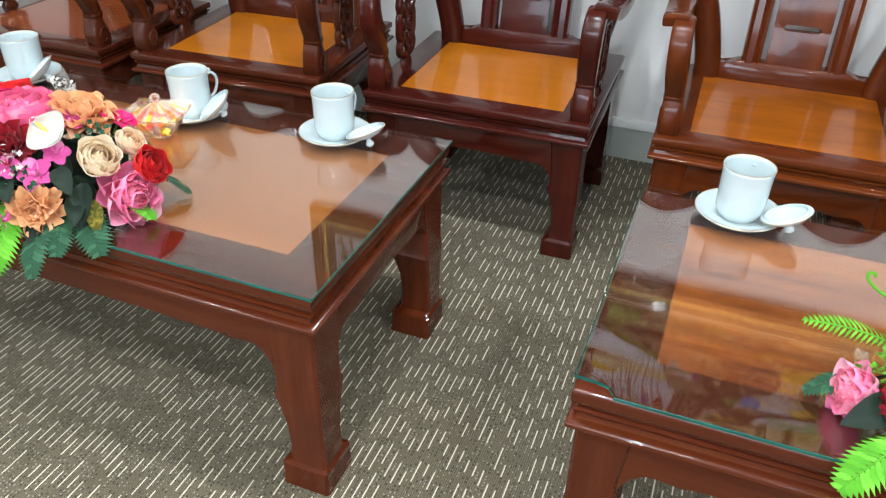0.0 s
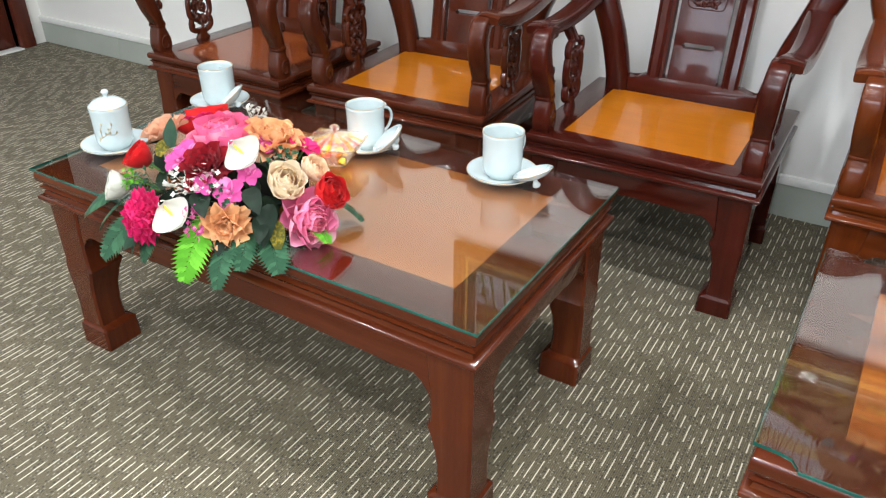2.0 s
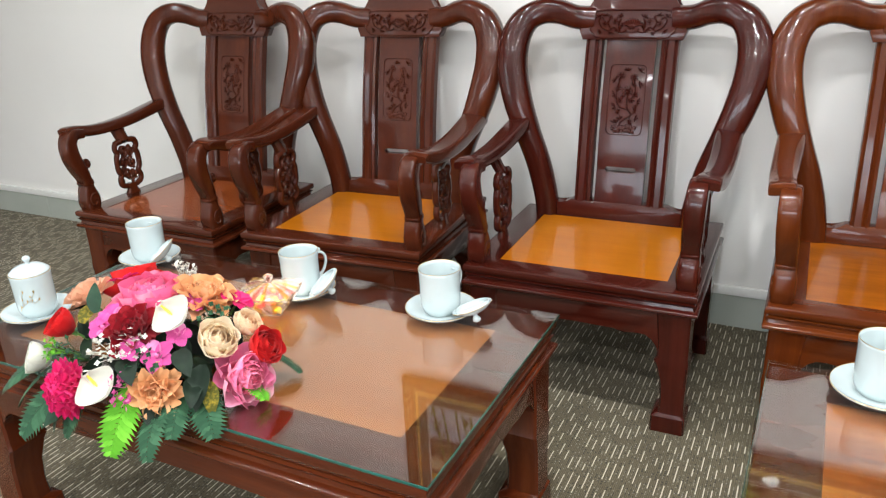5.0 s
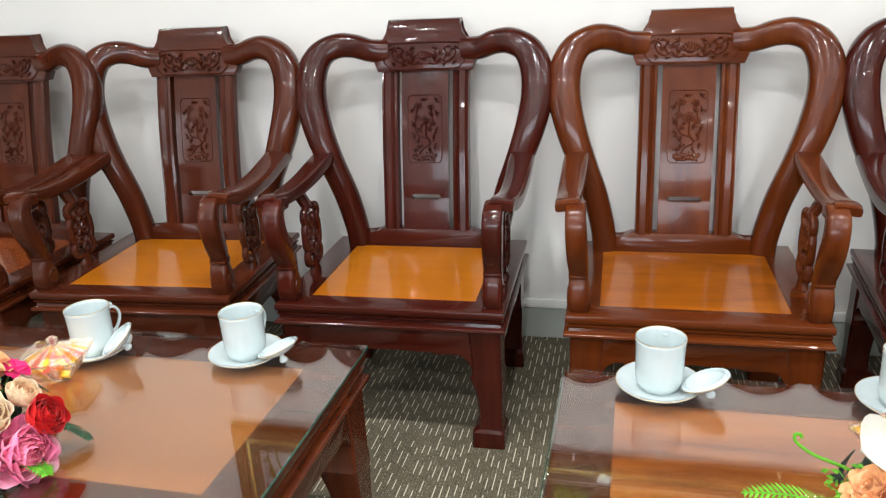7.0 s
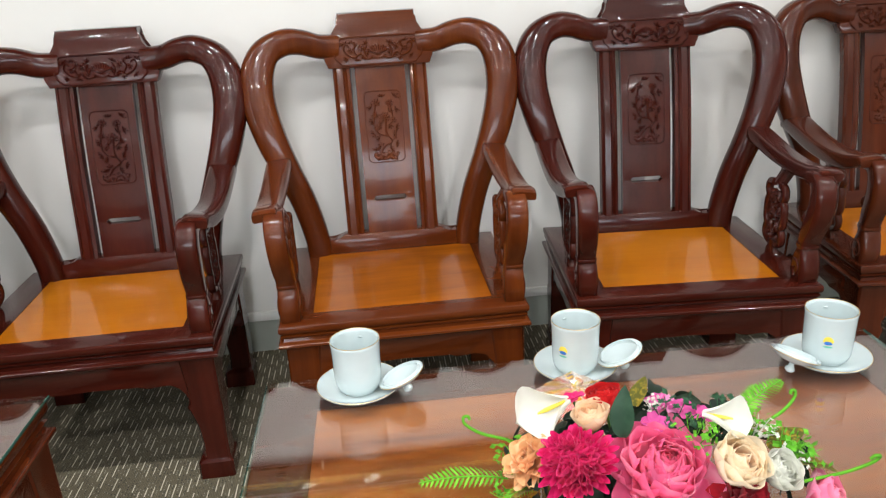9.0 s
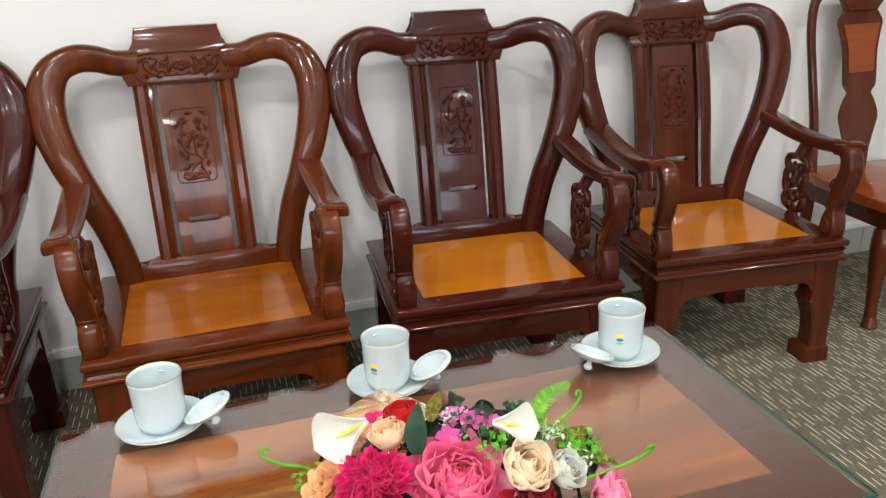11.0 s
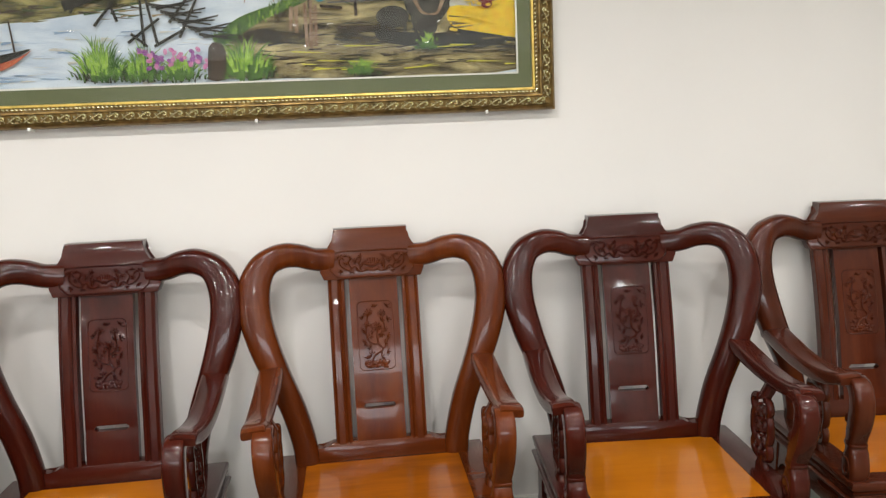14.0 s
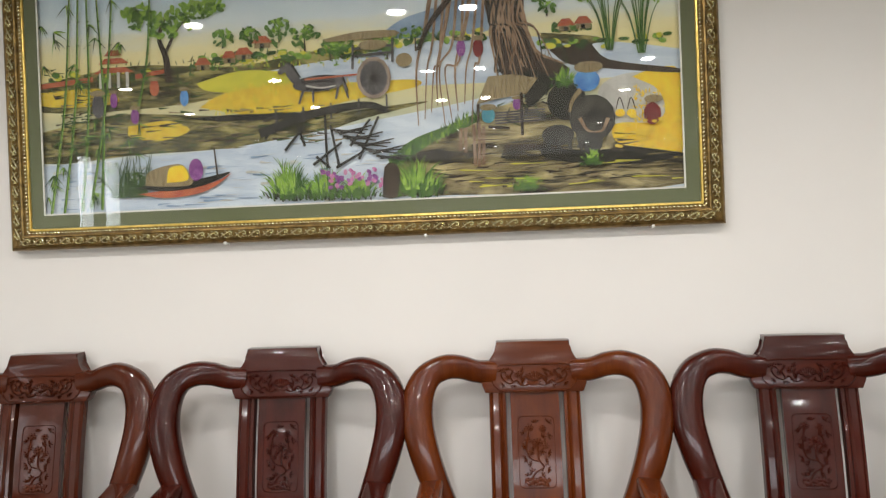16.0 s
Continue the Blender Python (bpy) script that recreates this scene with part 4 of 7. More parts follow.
CUPS = [(-1.124, 2.012, 118, -22, None), (-0.636, 1.988, 56, -14, None), (-0.300, 2.011, 72, -10, None), (0.505, 2.000, 78, -15, None), (0.897, 1.995, 105, -10, 225), (1.343, 1.943, 72, 200, 238)]
for cx, cy, grip, toward, logo in CUPS:
    saucer(cx, cy)
    note = "white china teacup with gilt rim, standing on its saucer" if logo is None else "white china teacup with a small emblem, on its saucer"
    teacup(cx, cy, grip, note, logo)
    cup_lid(cx, cy, toward, "white china lid lying upside down on the saucer", *((54.0, 0.072, 32.0) if cx < -0.5 else (30.0, 0.078)))

# the one cup with its lid on
saucer(-1.117, 1.684)
covered = teacup(-1.117, 1.684, 125, "white china cup with lid on and a gilt flower spray")
part("lid_disc", (lambda b: (lid_body(b), b.transform(Matrix.Translation((0, 0, 0.0985))), b)[-1])(bmesh.new()), CHINA, covered, smooth=50)
covered.matrix_basis = covered.matrix_basis @ Matrix.Diagonal((0.96, 0.96, 1.0, 1))
bm = bmesh.new()
for pts in ([(-88, 0.022), (-76, 0.034), (-62, 0.040), (-46, 0.050), (-34, 0.066)], [(-70, 0.037), (-74, 0.052), (-66, 0.066)], [(-52, 0.045), (-38, 0.040), (-24, 0.046)]):
    sweep(bm, spline([(0.0425 * math.cos(radians(q)), 0.0425 * math.sin(radians(q)), z, 0.0004, 0.0004) for q, z in pts], 3), (0, 0, 1), 5)
part("gilt_spray", bm, GOLD, covered, "thin gilt flower twig")
for ang, z, h in ((-36, 0.066, 0.007), (-66, 0.067, 0.007), (-25, 0.047, 0.006), (-72, 0.050, 0.006), (-58, 0.046, 0.006), (-44, 0.047, 0.005), (-82, 0.032, 0.006), (-48, 0.056, 0.005)):
    part("gilt_leaf", curved_patch(bmesh.new(), ang, z, 0.0035, h, 0.0426), GOLD, covered, "gilt leaf")


def pressed_glass(name, tint):
    """Thick moulded glass: it shows its own tint as well as what lies behind."""
    mat, nt, b = nodes_of(name)
    b.inputs["Base Color"].default_value = (*tint, 1)
    b.inputs["Roughness"].default_value = 0.10
    b.inputs["IOR"].default_value = 1.5
    b.inputs["Transmission Weight"].default_value = 0.92
    b.inputs["Coat Weight"].default_value = 0.6
    b.inputs["Coat Roughness"].default_value = 0.03
    return mat


CRYSTAL = [pressed_glass("pressed_glass_" + n, c) for n, c in (("rose", (0.95, 0.72, 0.64)), ("amber", (0.93, 0.66, 0.16)), ("clear", (0.97, 0.90, 0.86)), ("red", (0.86, 0.30, 0.24)))]
CANDY = [plain("sweet_" + n, c, rough=0.25, coat=0.4) for n, c in (("red", (0.65, 0.03, 0.03)), ("orange", (0.80, 0.25, 0.03)), ("yellow", (0.85, 0.62, 0.05)), ("pink", (0.75, 0.20, 0.25)))]


def sweets_dish(x, y, turn, label):
    ob = thing("candy_dish", label, "candy dish", "pressed glass dishes", pose(x, y, TOP_Z, 0, 0, turn) @ Matrix.Diagonal((1.12, 1.12, 0.95, 1)))
    bm = bmesh.new()
    rows = [(0.024, 0.0), (0.027, 0.004), (0.041, 0.026), (0.055, 0.050)]
    inner = [(0.051, 0.050), (0.037, 0.026), (0.022, 0.007)]
    n = 32

    def ring(r, z, flute):
        out = []
        for k in range(n):
            a = 2 * math.pi * k / n
            q = r / max(abs(math.cos(a)), abs(math.sin(a))) ** 0.8
            q *= 1 + flute * (-1) ** k
            out.append(bm.verts.new((q * math.cos(a), q * math.sin(a), z)))
        return out
    rings = [ring(r, z, 0.02) for r, z in rows] + [ring(r, z, 0.0) for r, z in inner]
    for r0, r1 in zip(rings, rings[1:]):
        for k in range(n):
            bm.faces.new((r0[k], r0[(k + 1) % n], r1[(k + 1) % n], r1[k]))
    bm.faces.new(rings[0][::-1])
    bm.faces.new(rings[-1])
    for k, f in enumerate(bm.faces):
        f.material_index = (0, 2, 1, 2)[k % 4]
    bowl = part("bowl", bm, CRYSTAL, ob, smooth=20)
    bowl.visible_shadow = False
    bm = bmesh.new()
    rings = [ring(r, z, 0.02) for r, z in ((0.055, 0.051), (0.056, 0.054), (0.036, 0.064), (0.014, 0.072), (0.008, 0.074))] + [ring(r, z, 0.0) for r, z in ((0.005, 0.071), (0.012, 0.068), (0.034, 0.060), (0.050, 0.052))]
    for r0, r1 in zip(rings, rings[1:]):
        for k in range(n):
            bm.faces.new((r0[k], r0[(k + 1) % n], r1[(k + 1) % n], r1[k]))
    lathe(bm, [(0.0, 0.071), (0.005, 0.0715), (0.005, 0.076), (0.010, 0.081), (0.010, 0.086), (0.004, 0.091), (0.0, 0.091)], 8)
    for k, f in enumerate(bm.faces):
        f.material_index = (1, 2, 0, 2, 1, 2, 3, 2)[k % 8]
    lid = part("lid", bm, CRYSTAL, ob, "fluted pressed glass lid with a knob", smooth=20)
    lid.visible_shadow = False
    rng = random.Random(3)
    for k in range(18):
        bm = bmesh.new()
        blob(bm, (0, 0, 0), (0.012, 0.007, 0.006), 8, 5)
        z = 0.016 + 0.008 * (k // 7)
        ob2 = part("sweet", bm, CANDY[k % 4], ob, smooth=60)
        ob2.matrix_basis = pose(rng.uniform(-0.029, 0.029), rng.uniform(-0.029, 0.029), z + rng.uniform(0, 0.014), rng.uniform(-30, 30), rng.uniform(-30, 30), rng.uniform(0, 180))
    return ob


sweets_dish(-0.646, 1.890, 18, "square pressed glass candy dish with red and yellow sweets")
sweets_dish(0.853, 1.828, 35, "square pressed glass candy dish behind the flowers")


# ---- flowers ----
def cloth(name, base, tip=None, rough=0.75, scale=35.0, through_=0.35, core=None):
    """Dyed fabric petals: tone drifts over each bloom, and some light passes through."""
    mat, nt, b = nodes_of(name)
    v = coords(nt)
    n = add(nt, "ShaderNodeTexNoise", Scale=scale, Detail=3.0)
    nt.links.new(v, n.inputs["Vector"])
    g = nt.nodes.new("ShaderNodeNewGeometry")
    mix = math_node(nt, "ADD", math_node(nt, "MULTIPLY", n.outputs[0], 0.6), math_node(nt, "MULTIPLY", g.outputs["Random Per Island"], 0.4))
    tip = tip or tuple(min(1, c * 1.5 + 0.02) for c in base)
    col = ramp(nt, mix, [(0.25, tuple(c * 0.8 for c in base)), (0.5, base), (0.75, tip)])
    if core:
        far = nt.nodes.new("ShaderNodeVectorMath")
        far.operation = "LENGTH"
        nt.links.new(v, far.inputs[0])
        m = nt.nodes.new("ShaderNodeMix")
        m.data_type = "RGBA"
        nt.links.new(ramp(nt, far.outputs["Value"], [(0.008, (1, 1, 1)), (0.034, (0, 0, 0))]), m.inputs[0])
        nt.links.new(col, m.inputs[6])
        m.inputs[7].default_value = (*core, 1)
        col = m.outputs[2]
    nt.links.new(col, b.inputs["Base Color"])
    b.inputs["Roughness"].default_value = rough
    b.inputs["Specular IOR Level"].default_value = 0.25
    b.inputs["Sheen Weight"].default_value = 0.1
    f = add(nt, "ShaderNodeTexNoise", Scale=700.0, Detail=1.0)
    nt.links.new(v, f.inputs["Vector"])
    nt.links.new(bump(nt, f.outputs[0], 0.15), b.inputs["Normal"])
    tl = nt.nodes.new("ShaderNodeBsdfTranslucent")
    nt.links.new(col, tl.inputs["Color"])
    mx = nt.nodes.new("ShaderNodeMixShader")
    mx.inputs[0].default_value = through_
    nt.links.new(b.outputs[0], mx.inputs[1])
    nt.links.new(tl.outputs[0], mx.inputs[2])
    nt.links.new(mx.outputs[0], nt.nodes["Material Output"].inputs[0])
    return mat


PINK = cloth("petal_pink", (0.92, 0.17, 0.36), (0.97, 0.44, 0.56), core=(0.95, 0.22, 0.16))
ROSE_PINK = cloth("petal_rose_pink", (0.92, 0.26, 0.46), (0.98, 0.66, 0.74), core=(0.93, 0.30, 0.34))
MAGENTA = cloth("petal_magenta", (0.74, 0.012, 0.15), (0.88, 0.06, 0.27))
RED = cloth("petal_red", (0.62, 0.008, 0.010), (0.78, 0.03, 0.025))
CRIMSON = cloth("petal_crimson", (0.28, 0.004, 0.012), (0.46, 0.010, 0.025))
PEACH = cloth("petal_peach", (0.88, 0.48, 0.22), (0.95, 0.66, 0.40))
CREAM = cloth("petal_cream", (0.94, 0.80, 0.58), (0.96, 0.90, 0.76), through_=0.35, core=(0.96, 0.60, 0.32))
BLUSH = cloth("petal_blush", (0.82, 0.45, 0.28), (0.88, 0.66, 0.48))
IVORY = cloth("petal_ivory", (0.76, 0.76, 0.67), (0.80, 0.80, 0.73), rough=0.5)
ORCHID = cloth("petal_orchid", (0.72, 0.10, 0.36), (0.86, 0.34, 0.58))
LEAF_DARK = cloth("leaf_dark", (0.018, 0.055, 0.028), (0.045, 0.11, 0.06), rough=0.5)
LEAF_BLACK = cloth("leaf_blackish", (0.008, 0.020, 0.010), (0.02, 0.045, 0.02), rough=0.5)
FERN_BRIGHT = cloth("fern_bright", (0.12, 0.42, 0.020), (0.22, 0.60, 0.05))
FERN_DULL = cloth("fern_dull", (0.028, 0.095, 0.045), (0.065, 0.17, 0.085))
SPECKLED = cloth("leaf_speckled", (0.10, 0.10, 0.012), (0.62, 0.42, 0.03), scale=160.0)
SPADIX = plain("spadix_yellow", (0.80, 0.60, 0.05), rough=0.6)
STEM = plain("stem_green", (0.08, 0.20, 0.04), rough=0.6)


def petal(bm, m, length, width, rise, bend, cup=0.3, ruffle=0.0, seedv=0.0, nu=6, nv=6, point=0.0):
    """One petal from the origin outward along x, lifted by rise (radians) and curling by bend on its way."""
    grid, r, z = [], 0.0, 0.0
    for j in range(nv + 1):
        v = j / nv
        if j:
            a = rise + bend * (j - 0.5) / nv
            r += math.cos(a) * length / nv
            z += math.sin(a) * length / nv
        w = width * math.sin(math.pi * (0.10 + 0.64 * v)) ** 0.65 * (1 - point * v * v)
        row = []
        for i in range(nu + 1):
            u = 2 * i / nu - 1
            lift = cup * u * u * w + ruffle * math.sin(u * 5 + seedv * 7 + v * 3) * v
            a = rise + bend * v
            row.append(bm.verts.new(m @ Vector((r - lift * math.sin(a) - 0.34 * length * (1 - math.sqrt(1 - 0.92 * u * u)) * v * v, u * w * 0.5, z + lift * math.cos(a)))))
        grid.append(row)
    for r0, r1 in zip(grid, grid[1:]):
        for i in range(nu):
            bm.faces.new((r0[i], r0[i + 1], r1[i + 1], r1[i]))


def peony(r, seed=1, open_=1.0, ruffle=0.0):
    rng, bm = random.Random(seed), bmesh.new()
    layers = [(6, 0.42, 1.50, 0.60), (7, 0.54, 1.40, 0.70), (8, 0.66, 1.24, 0.85), (9, 0.80, 1.02, 1.00), (9, 0.95, 0.70, 1.15), (9, 1.06, 0.34, 1.15), (8, 1.10, 0.05, 0.9)]
    for k, (n, ln, rise, curl) in enumerate(layers):
        for i in range(n):
            a = 2 * math.pi * (i + 0.5 * (k % 2) + rng.uniform(-0.15, 0.15)) / n
            m = Matrix.Rotation(a, 4, "Z") @ Matrix.Translation((r * 0.035 * k, 0, -r * 0.085 * k))
            petal(bm, m, r * ln * rng.uniform(0.9, 1.1), r * (0.40 + 0.10 * k) * rng.uniform(0.9, 1.15), rise * (2 - open_) + rng.uniform(-0.14, 0.14), curl, 0.35, ruffle * r + 0.045 * r, rng.random())
    return bm


def chrysanthemum(r, seed=2):
    rng, bm = random.Random(seed), bmesh.new()
    n = 230
    for i in range(n):
        f = (i + 0.5) / n
        a = i * 2.39996
        rise = math.pi / 2 - f * 1.75
        m = Matrix.Rotation(a, 4, "Z") @ Matrix.Translation((0, 0, r * 0.15))
        petal(bm, m, r * (0.62 + 0.24 * f) * rng.uniform(0.88, 1.08), r * 0.23, rise + rng.uniform(-0.14, 0.14), 1.15 - 0.5 * f, 0.40, 0.0, 0.0, 4, 4, 0.0)
    return bm


def rosebud(r, seed=3, layers=4):
    rng, bm = random.Random(seed), bmesh.new()
    blob(bm, (0, 0, r * 0.25), (r * 0.35, r * 0.35, r * 0.55), 10, 6)
    for k in range(layers):
        n = 3 + k
        for i in range(n):
            a = 2 * math.pi * (i + 0.37 * k) / n
            m = Matrix.Rotation(a, 4, "Z") @ Matrix.Translation((r * (0.10 + 0.06 * k), 0, -r * 0.30))
            petal(bm, m, r * (1.25 + 0.04 * k), r * (1.0 + 0.16 * k), 1.10 - 0.14 * k + rng.uniform(-0.06, 0.06), 1.0 - 0.10 * k, 0.34, 0.03 * r, rng.random())
    return bm


def orchid(r, seed=4):
    rng, bm = random.Random(seed), bmesh.new()
    for i in range(5):
        m = Matrix.Rotation(2 * math.pi * i / 5 + rng.uniform(-0.1, 0.1), 4, "Z")
        petal(bm, m, r * rng.uniform(0.9, 1.1), r * 0.85, 0.45, -0.5, 0.15, 0.06 * r, rng.random())
    blob(bm, (0, 0, r * 0.12), (r * 0.14, r * 0.14, r * 0.2), 6, 4)
    return bm


def ruffled(r, seed=5):
    rng, bm = random.Random(seed), bmesh.new()
    for k, (n, ln, rise) in enumerate(((7, 0.55, 1.0), (8, 0.8, 0.7), (8, 1.0, 0.35), (8, 1.05, 0.05))):
        for i in range(n):
            m = Matrix.Rotation(2 * math.pi * (i + 0.5 * k + rng.uniform(-0.2, 0.2)) / n, 4, "Z") @ Matrix.Translation((0, 0, -0.05 * r * k))
            petal(bm, m, r * ln, r * 0.62, rise + rng.uniform(-0.12, 0.12), 0.25, 0.2, 0.10 * r, rng.random(), 6, 4)
    for i in range(14):
        a = i * 2.4
        blob(bm, (r * 0.14 * math.cos(a), r * 0.14 * math.sin(a), r * 0.35), (r * 0.03, r * 0.03, r * 0.12), 5, 4)
    return bm


def calla(r, seed=6):
    """A spathe along x: a narrow tube that opens upward into a broad trough with a drawn-out, curled tip."""
    bm = bmesh.new()
    grid, length = [], 1.9 * r
    for j in range(13):
        v = j / 12
        wide = r * (0.14 + 0.62 * min(1.0, v / 0.62) ** 1.3) * (1.0 if v < 0.62 else max(0.0, 1 - ((v - 0.62) / 0.38) ** 2.4))
        wrap = math.pi * (0.96 - 0.56 * v)
        drop = 0.10 * r * math.sin(v * 3) - 0.55 * r * max(0.0, v - 0.7) ** 1.2
        row = []
        for i in range(17):
            u = 2 * i / 16 - 1
            q = u * wrap
            flare = 1 + 0.35 * v * abs(u) ** 3
            row.append(bm.verts.new((length * (v - 0.5) + 0.10 * r * v * (1 - abs(u)), wide * flare * math.sin(q), 0.34 * r * v - wide * 0.75 * math.cos(q) + drop)))
        grid.append(row)
    for r0, r1 in zip(grid, grid[1:]):
        for i in range(16):
            bm.faces.new((r0[i], r0[i + 1], r1[i + 1], r1[i]))
    return bm


def leaf_blade(length, width, droop, fold=0.25, n=8, wave=0.0):
    bm = bmesh.new()
    grid = []
    for j in range(n + 1):
        v = j / n
        w = width * math.sin(math.pi * min(1, v * 0.96 + 0.04) ** 0.8) ** 0.8 * 0.5
        z = -droop * v * v * length
        row = [bm.verts.new((v * length, s * w, z + abs(s) * fold * w + wave * math.sin(v * 14 + s))) for s in (-1, -0.5, 0, 0.5, 1)]
        grid.append(row)
    for r0, r1 in zip(grid, grid[1:]):
        for i in range(4):
            bm.faces.new((r0[i], r0[i + 1], r1[i + 1], r1[i]))
    return bm


def frond(length, width, droop, pairs=13, curl=0.0, full=1.35):
    """A fern frond: a mid rib with two rows of notched leaflets."""
    bm = bmesh.new()
    rib, x, z, a = [], 0.0, 0.0, 0.15
    steps = pairs + 3
    pts = []
    for k in range(steps + 1):
        pts.append((x, 0, z, a))
        a -= (droop + (curl * 3 if k > steps * 0.75 else 0)) / steps
        x += math.cos(a) * length / steps
        z += math.sin(a) * length / steps
    sweep(bm, [(p[0], 0, p[2], 0.0012, 0.0012) for p in pts], (0, 1, 0), 5)
    for k in range(1, steps):
        p = pts[k]
        v = k / steps
        w = width * 0.5 * math.sin(math.pi * (0.12 + 0.84 * v)) ** 0.7
        for s in (-1, 1):
            m = Matrix.Translation((p[0], 0, p[2])) @ Matrix.Rotation(-p[3], 4, "Y") @ Matrix.Rotation(s * 1.05, 4, "Z")
            petal(bm, m, w * 1.1, length / steps * full, 0.06, -0.25, 0.1, 0.0012, v, 2, 3, 0.55)
    return bm


def sprig(r, seed, count=26):
    rng, bm = random.Random(seed), bmesh.new()
    for k in range(6):
        a = k * 1.05
        rows = [(0, 0, -r, 0.0008, 0.0008), (0.3 * r * math.cos(a), 0.3 * r * math.sin(a), 0, 0.0007, 0.0007), (0.7 * r * math.cos(a), 0.7 * r * math.sin(a), 0.6 * r, 0.0006, 0.0006)]
        sweep(bm, rows, (0.3, 0.5, 0.1), 5)
    for k in range(count):
        a, q = rng.uniform(0, 6.3), rng.uniform(0.2, 0.9)
        m = Matrix.Translation((q * r * math.cos(a), q * r * math.sin(a), r * rng.uniform(0, 0.8))) @ Matrix.Rotation(rng.uniform(0, 3), 4, "X")
        for i in range(4):
            petal(bm, m @ Matrix.Rotation(i * 1.57, 4, "Z"), r * 0.16, r * 0.13, 0.4, -0.3, 0.1, 0, 0, 2, 2)
    return bm


def facing(at, normal, spin=0.0):
    q = Vector(normal).normalized().to_track_quat("Z", "Y").to_matrix().to_4x4()
    return Matrix.Translation(at) @ q @ Matrix.Rotation(spin, 4, "Z")


def bouquet(label, centre, radii, blooms, greens):
    """blooms: maker, material, name, place from the centre, size; greens: kind, material, place, heading, pitch, length."""
    ob = thing("flower_arrangement", label, "flowers", "flower arrangements on the tables", pose(centre[0], centre[1], TOP_Z) @ Matrix.Scale(1.03, 4))
    bm = bmesh.new()
    lathe(bm, [(0.0, 0.0), (0.085, 0.0), (0.10, 0.012), (0.105, 0.030), (0.095, 0.034), (0.0, 0.036)], 24)
    part("tray", bm, LEAF_BLACK, ob, "dark low flower tray")
    bm = bmesh.new()
    rng = random.Random(11)
    for k in range(110):
        th, ph = rng.uniform(0, 6.283), rng.uniform(0.1, 1.45)
        d = Vector((math.cos(th) * math.sin(ph), math.sin(th) * math.sin(ph), math.cos(ph)))
        p = Vector((d.x * radii[0], d.y * radii[1], d.z * radii[2])) * rng.uniform(0.5, 0.82)
        m = facing(p + Vector((0, 0, 0.012)), d + Vector((rng.uniform(-0.8, 0.8), rng.uniform(-0.8, 0.8), 0)), rng.uniform(0, 6))
        petal(bm, m, 0.05, 0.026, 0.3, -0.7, 0.2, 0.001, rng.random())
    part("foliage", bm, LEAF_BLACK, ob, "dense dark leaves between the blooms")
    for i, (maker, mat, name, place, size) in enumerate(blooms):
        d = Vector((place[0] / radii[0] ** 1.6, place[1] / radii[1] ** 1.6, max(0.02, place[2]) / radii[2] ** 1.6)).normalized()
        b = part(name, maker(size * (1.14 if centre[0] < 0 else 1.0), 20 + i), mat, ob, smooth=80)
        b.matrix_basis = facing(Vector(place) - d * size * 0.25, d, i * 1.3)
        if maker is calla:
            up = Vector((0.0, -0.62, 0.78))
            tip = Vector((-1.0 if place[0] < -0.1 else 1.0, -0.3, -0.2))
            tip = (tip - up * tip.dot(up)).normalized()
            b.matrix_basis = Matrix.Translation(Vector(place) + up * 0.020) @ Matrix((tip, up.cross(tip), up)).transposed().to_4x4()
        if maker is calla:
            s = bmesh.new()
            sweep(s, [(-size * 0.8, 0, 0.0, size * 0.05, size * 0.05), (-size * 0.1, 0, size * 0.05, size * 0.07, size * 0.07), (size * 0.2, 0, size * 0.10, size * 0.03, size * 0.03)], (0, 1, 0), 8)
            part("spadix", s, SPADIX, b, "yellow spadix")
        else:
            s = bmesh.new()
            foot = -d * (Vector(place).length * 0.6)
            sweep(s, [(0, 0, -size * 0.1, 0.002, 0.002), (0.001, 0, -size * 0.5 - 0.03, 0.002, 0.002)], (0, 1, 0), 6)
            part("stalk", s, STEM, b)
    for i, (kind, mat, place, heading, pitch, length) in enumerate(greens):
        if kind == "frond":
            name, bm = "fern_frond", frond(length, length * 0.56, 0.8)
        elif kind == "thin":
            name, bm = "fern_frond", frond(length, length * 0.34, 0.6, 15, 0.0, 0.62)
        elif kind == "curl":
            name, bm = "tendril", bmesh.new()
            pts = [(0, 0, 0), (length * 0.35, 0, length * 0.06), (length * 0.7, 0, length * 0.10), (length * 0.95, 0, length * 0.20), (length, 0, length * 0.30), (length * 0.93, 0, length * 0.33), (length * 0.90, 0, length * 0.28)]
            sweep(bm, spline([(*p, 0.0022, 0.0022) for p in pts], 5), (0, 1, 0), 6)
        else:
            name, bm = "leaf", leaf_blade(length, length * 0.5, 0.25, 0.25, 8, 0.0008)
        b = part(name, bm, mat, ob, smooth=80)
        b.matrix_basis = Matrix.Translation(place) @ Matrix.Rotation(radians(heading), 4, "Z") @ Matrix.Rotation(radians(-pitch), 4, "Y") @ Matrix.Rotation(radians((i * 37) % 50 - 25), 4, "X")
    return ob


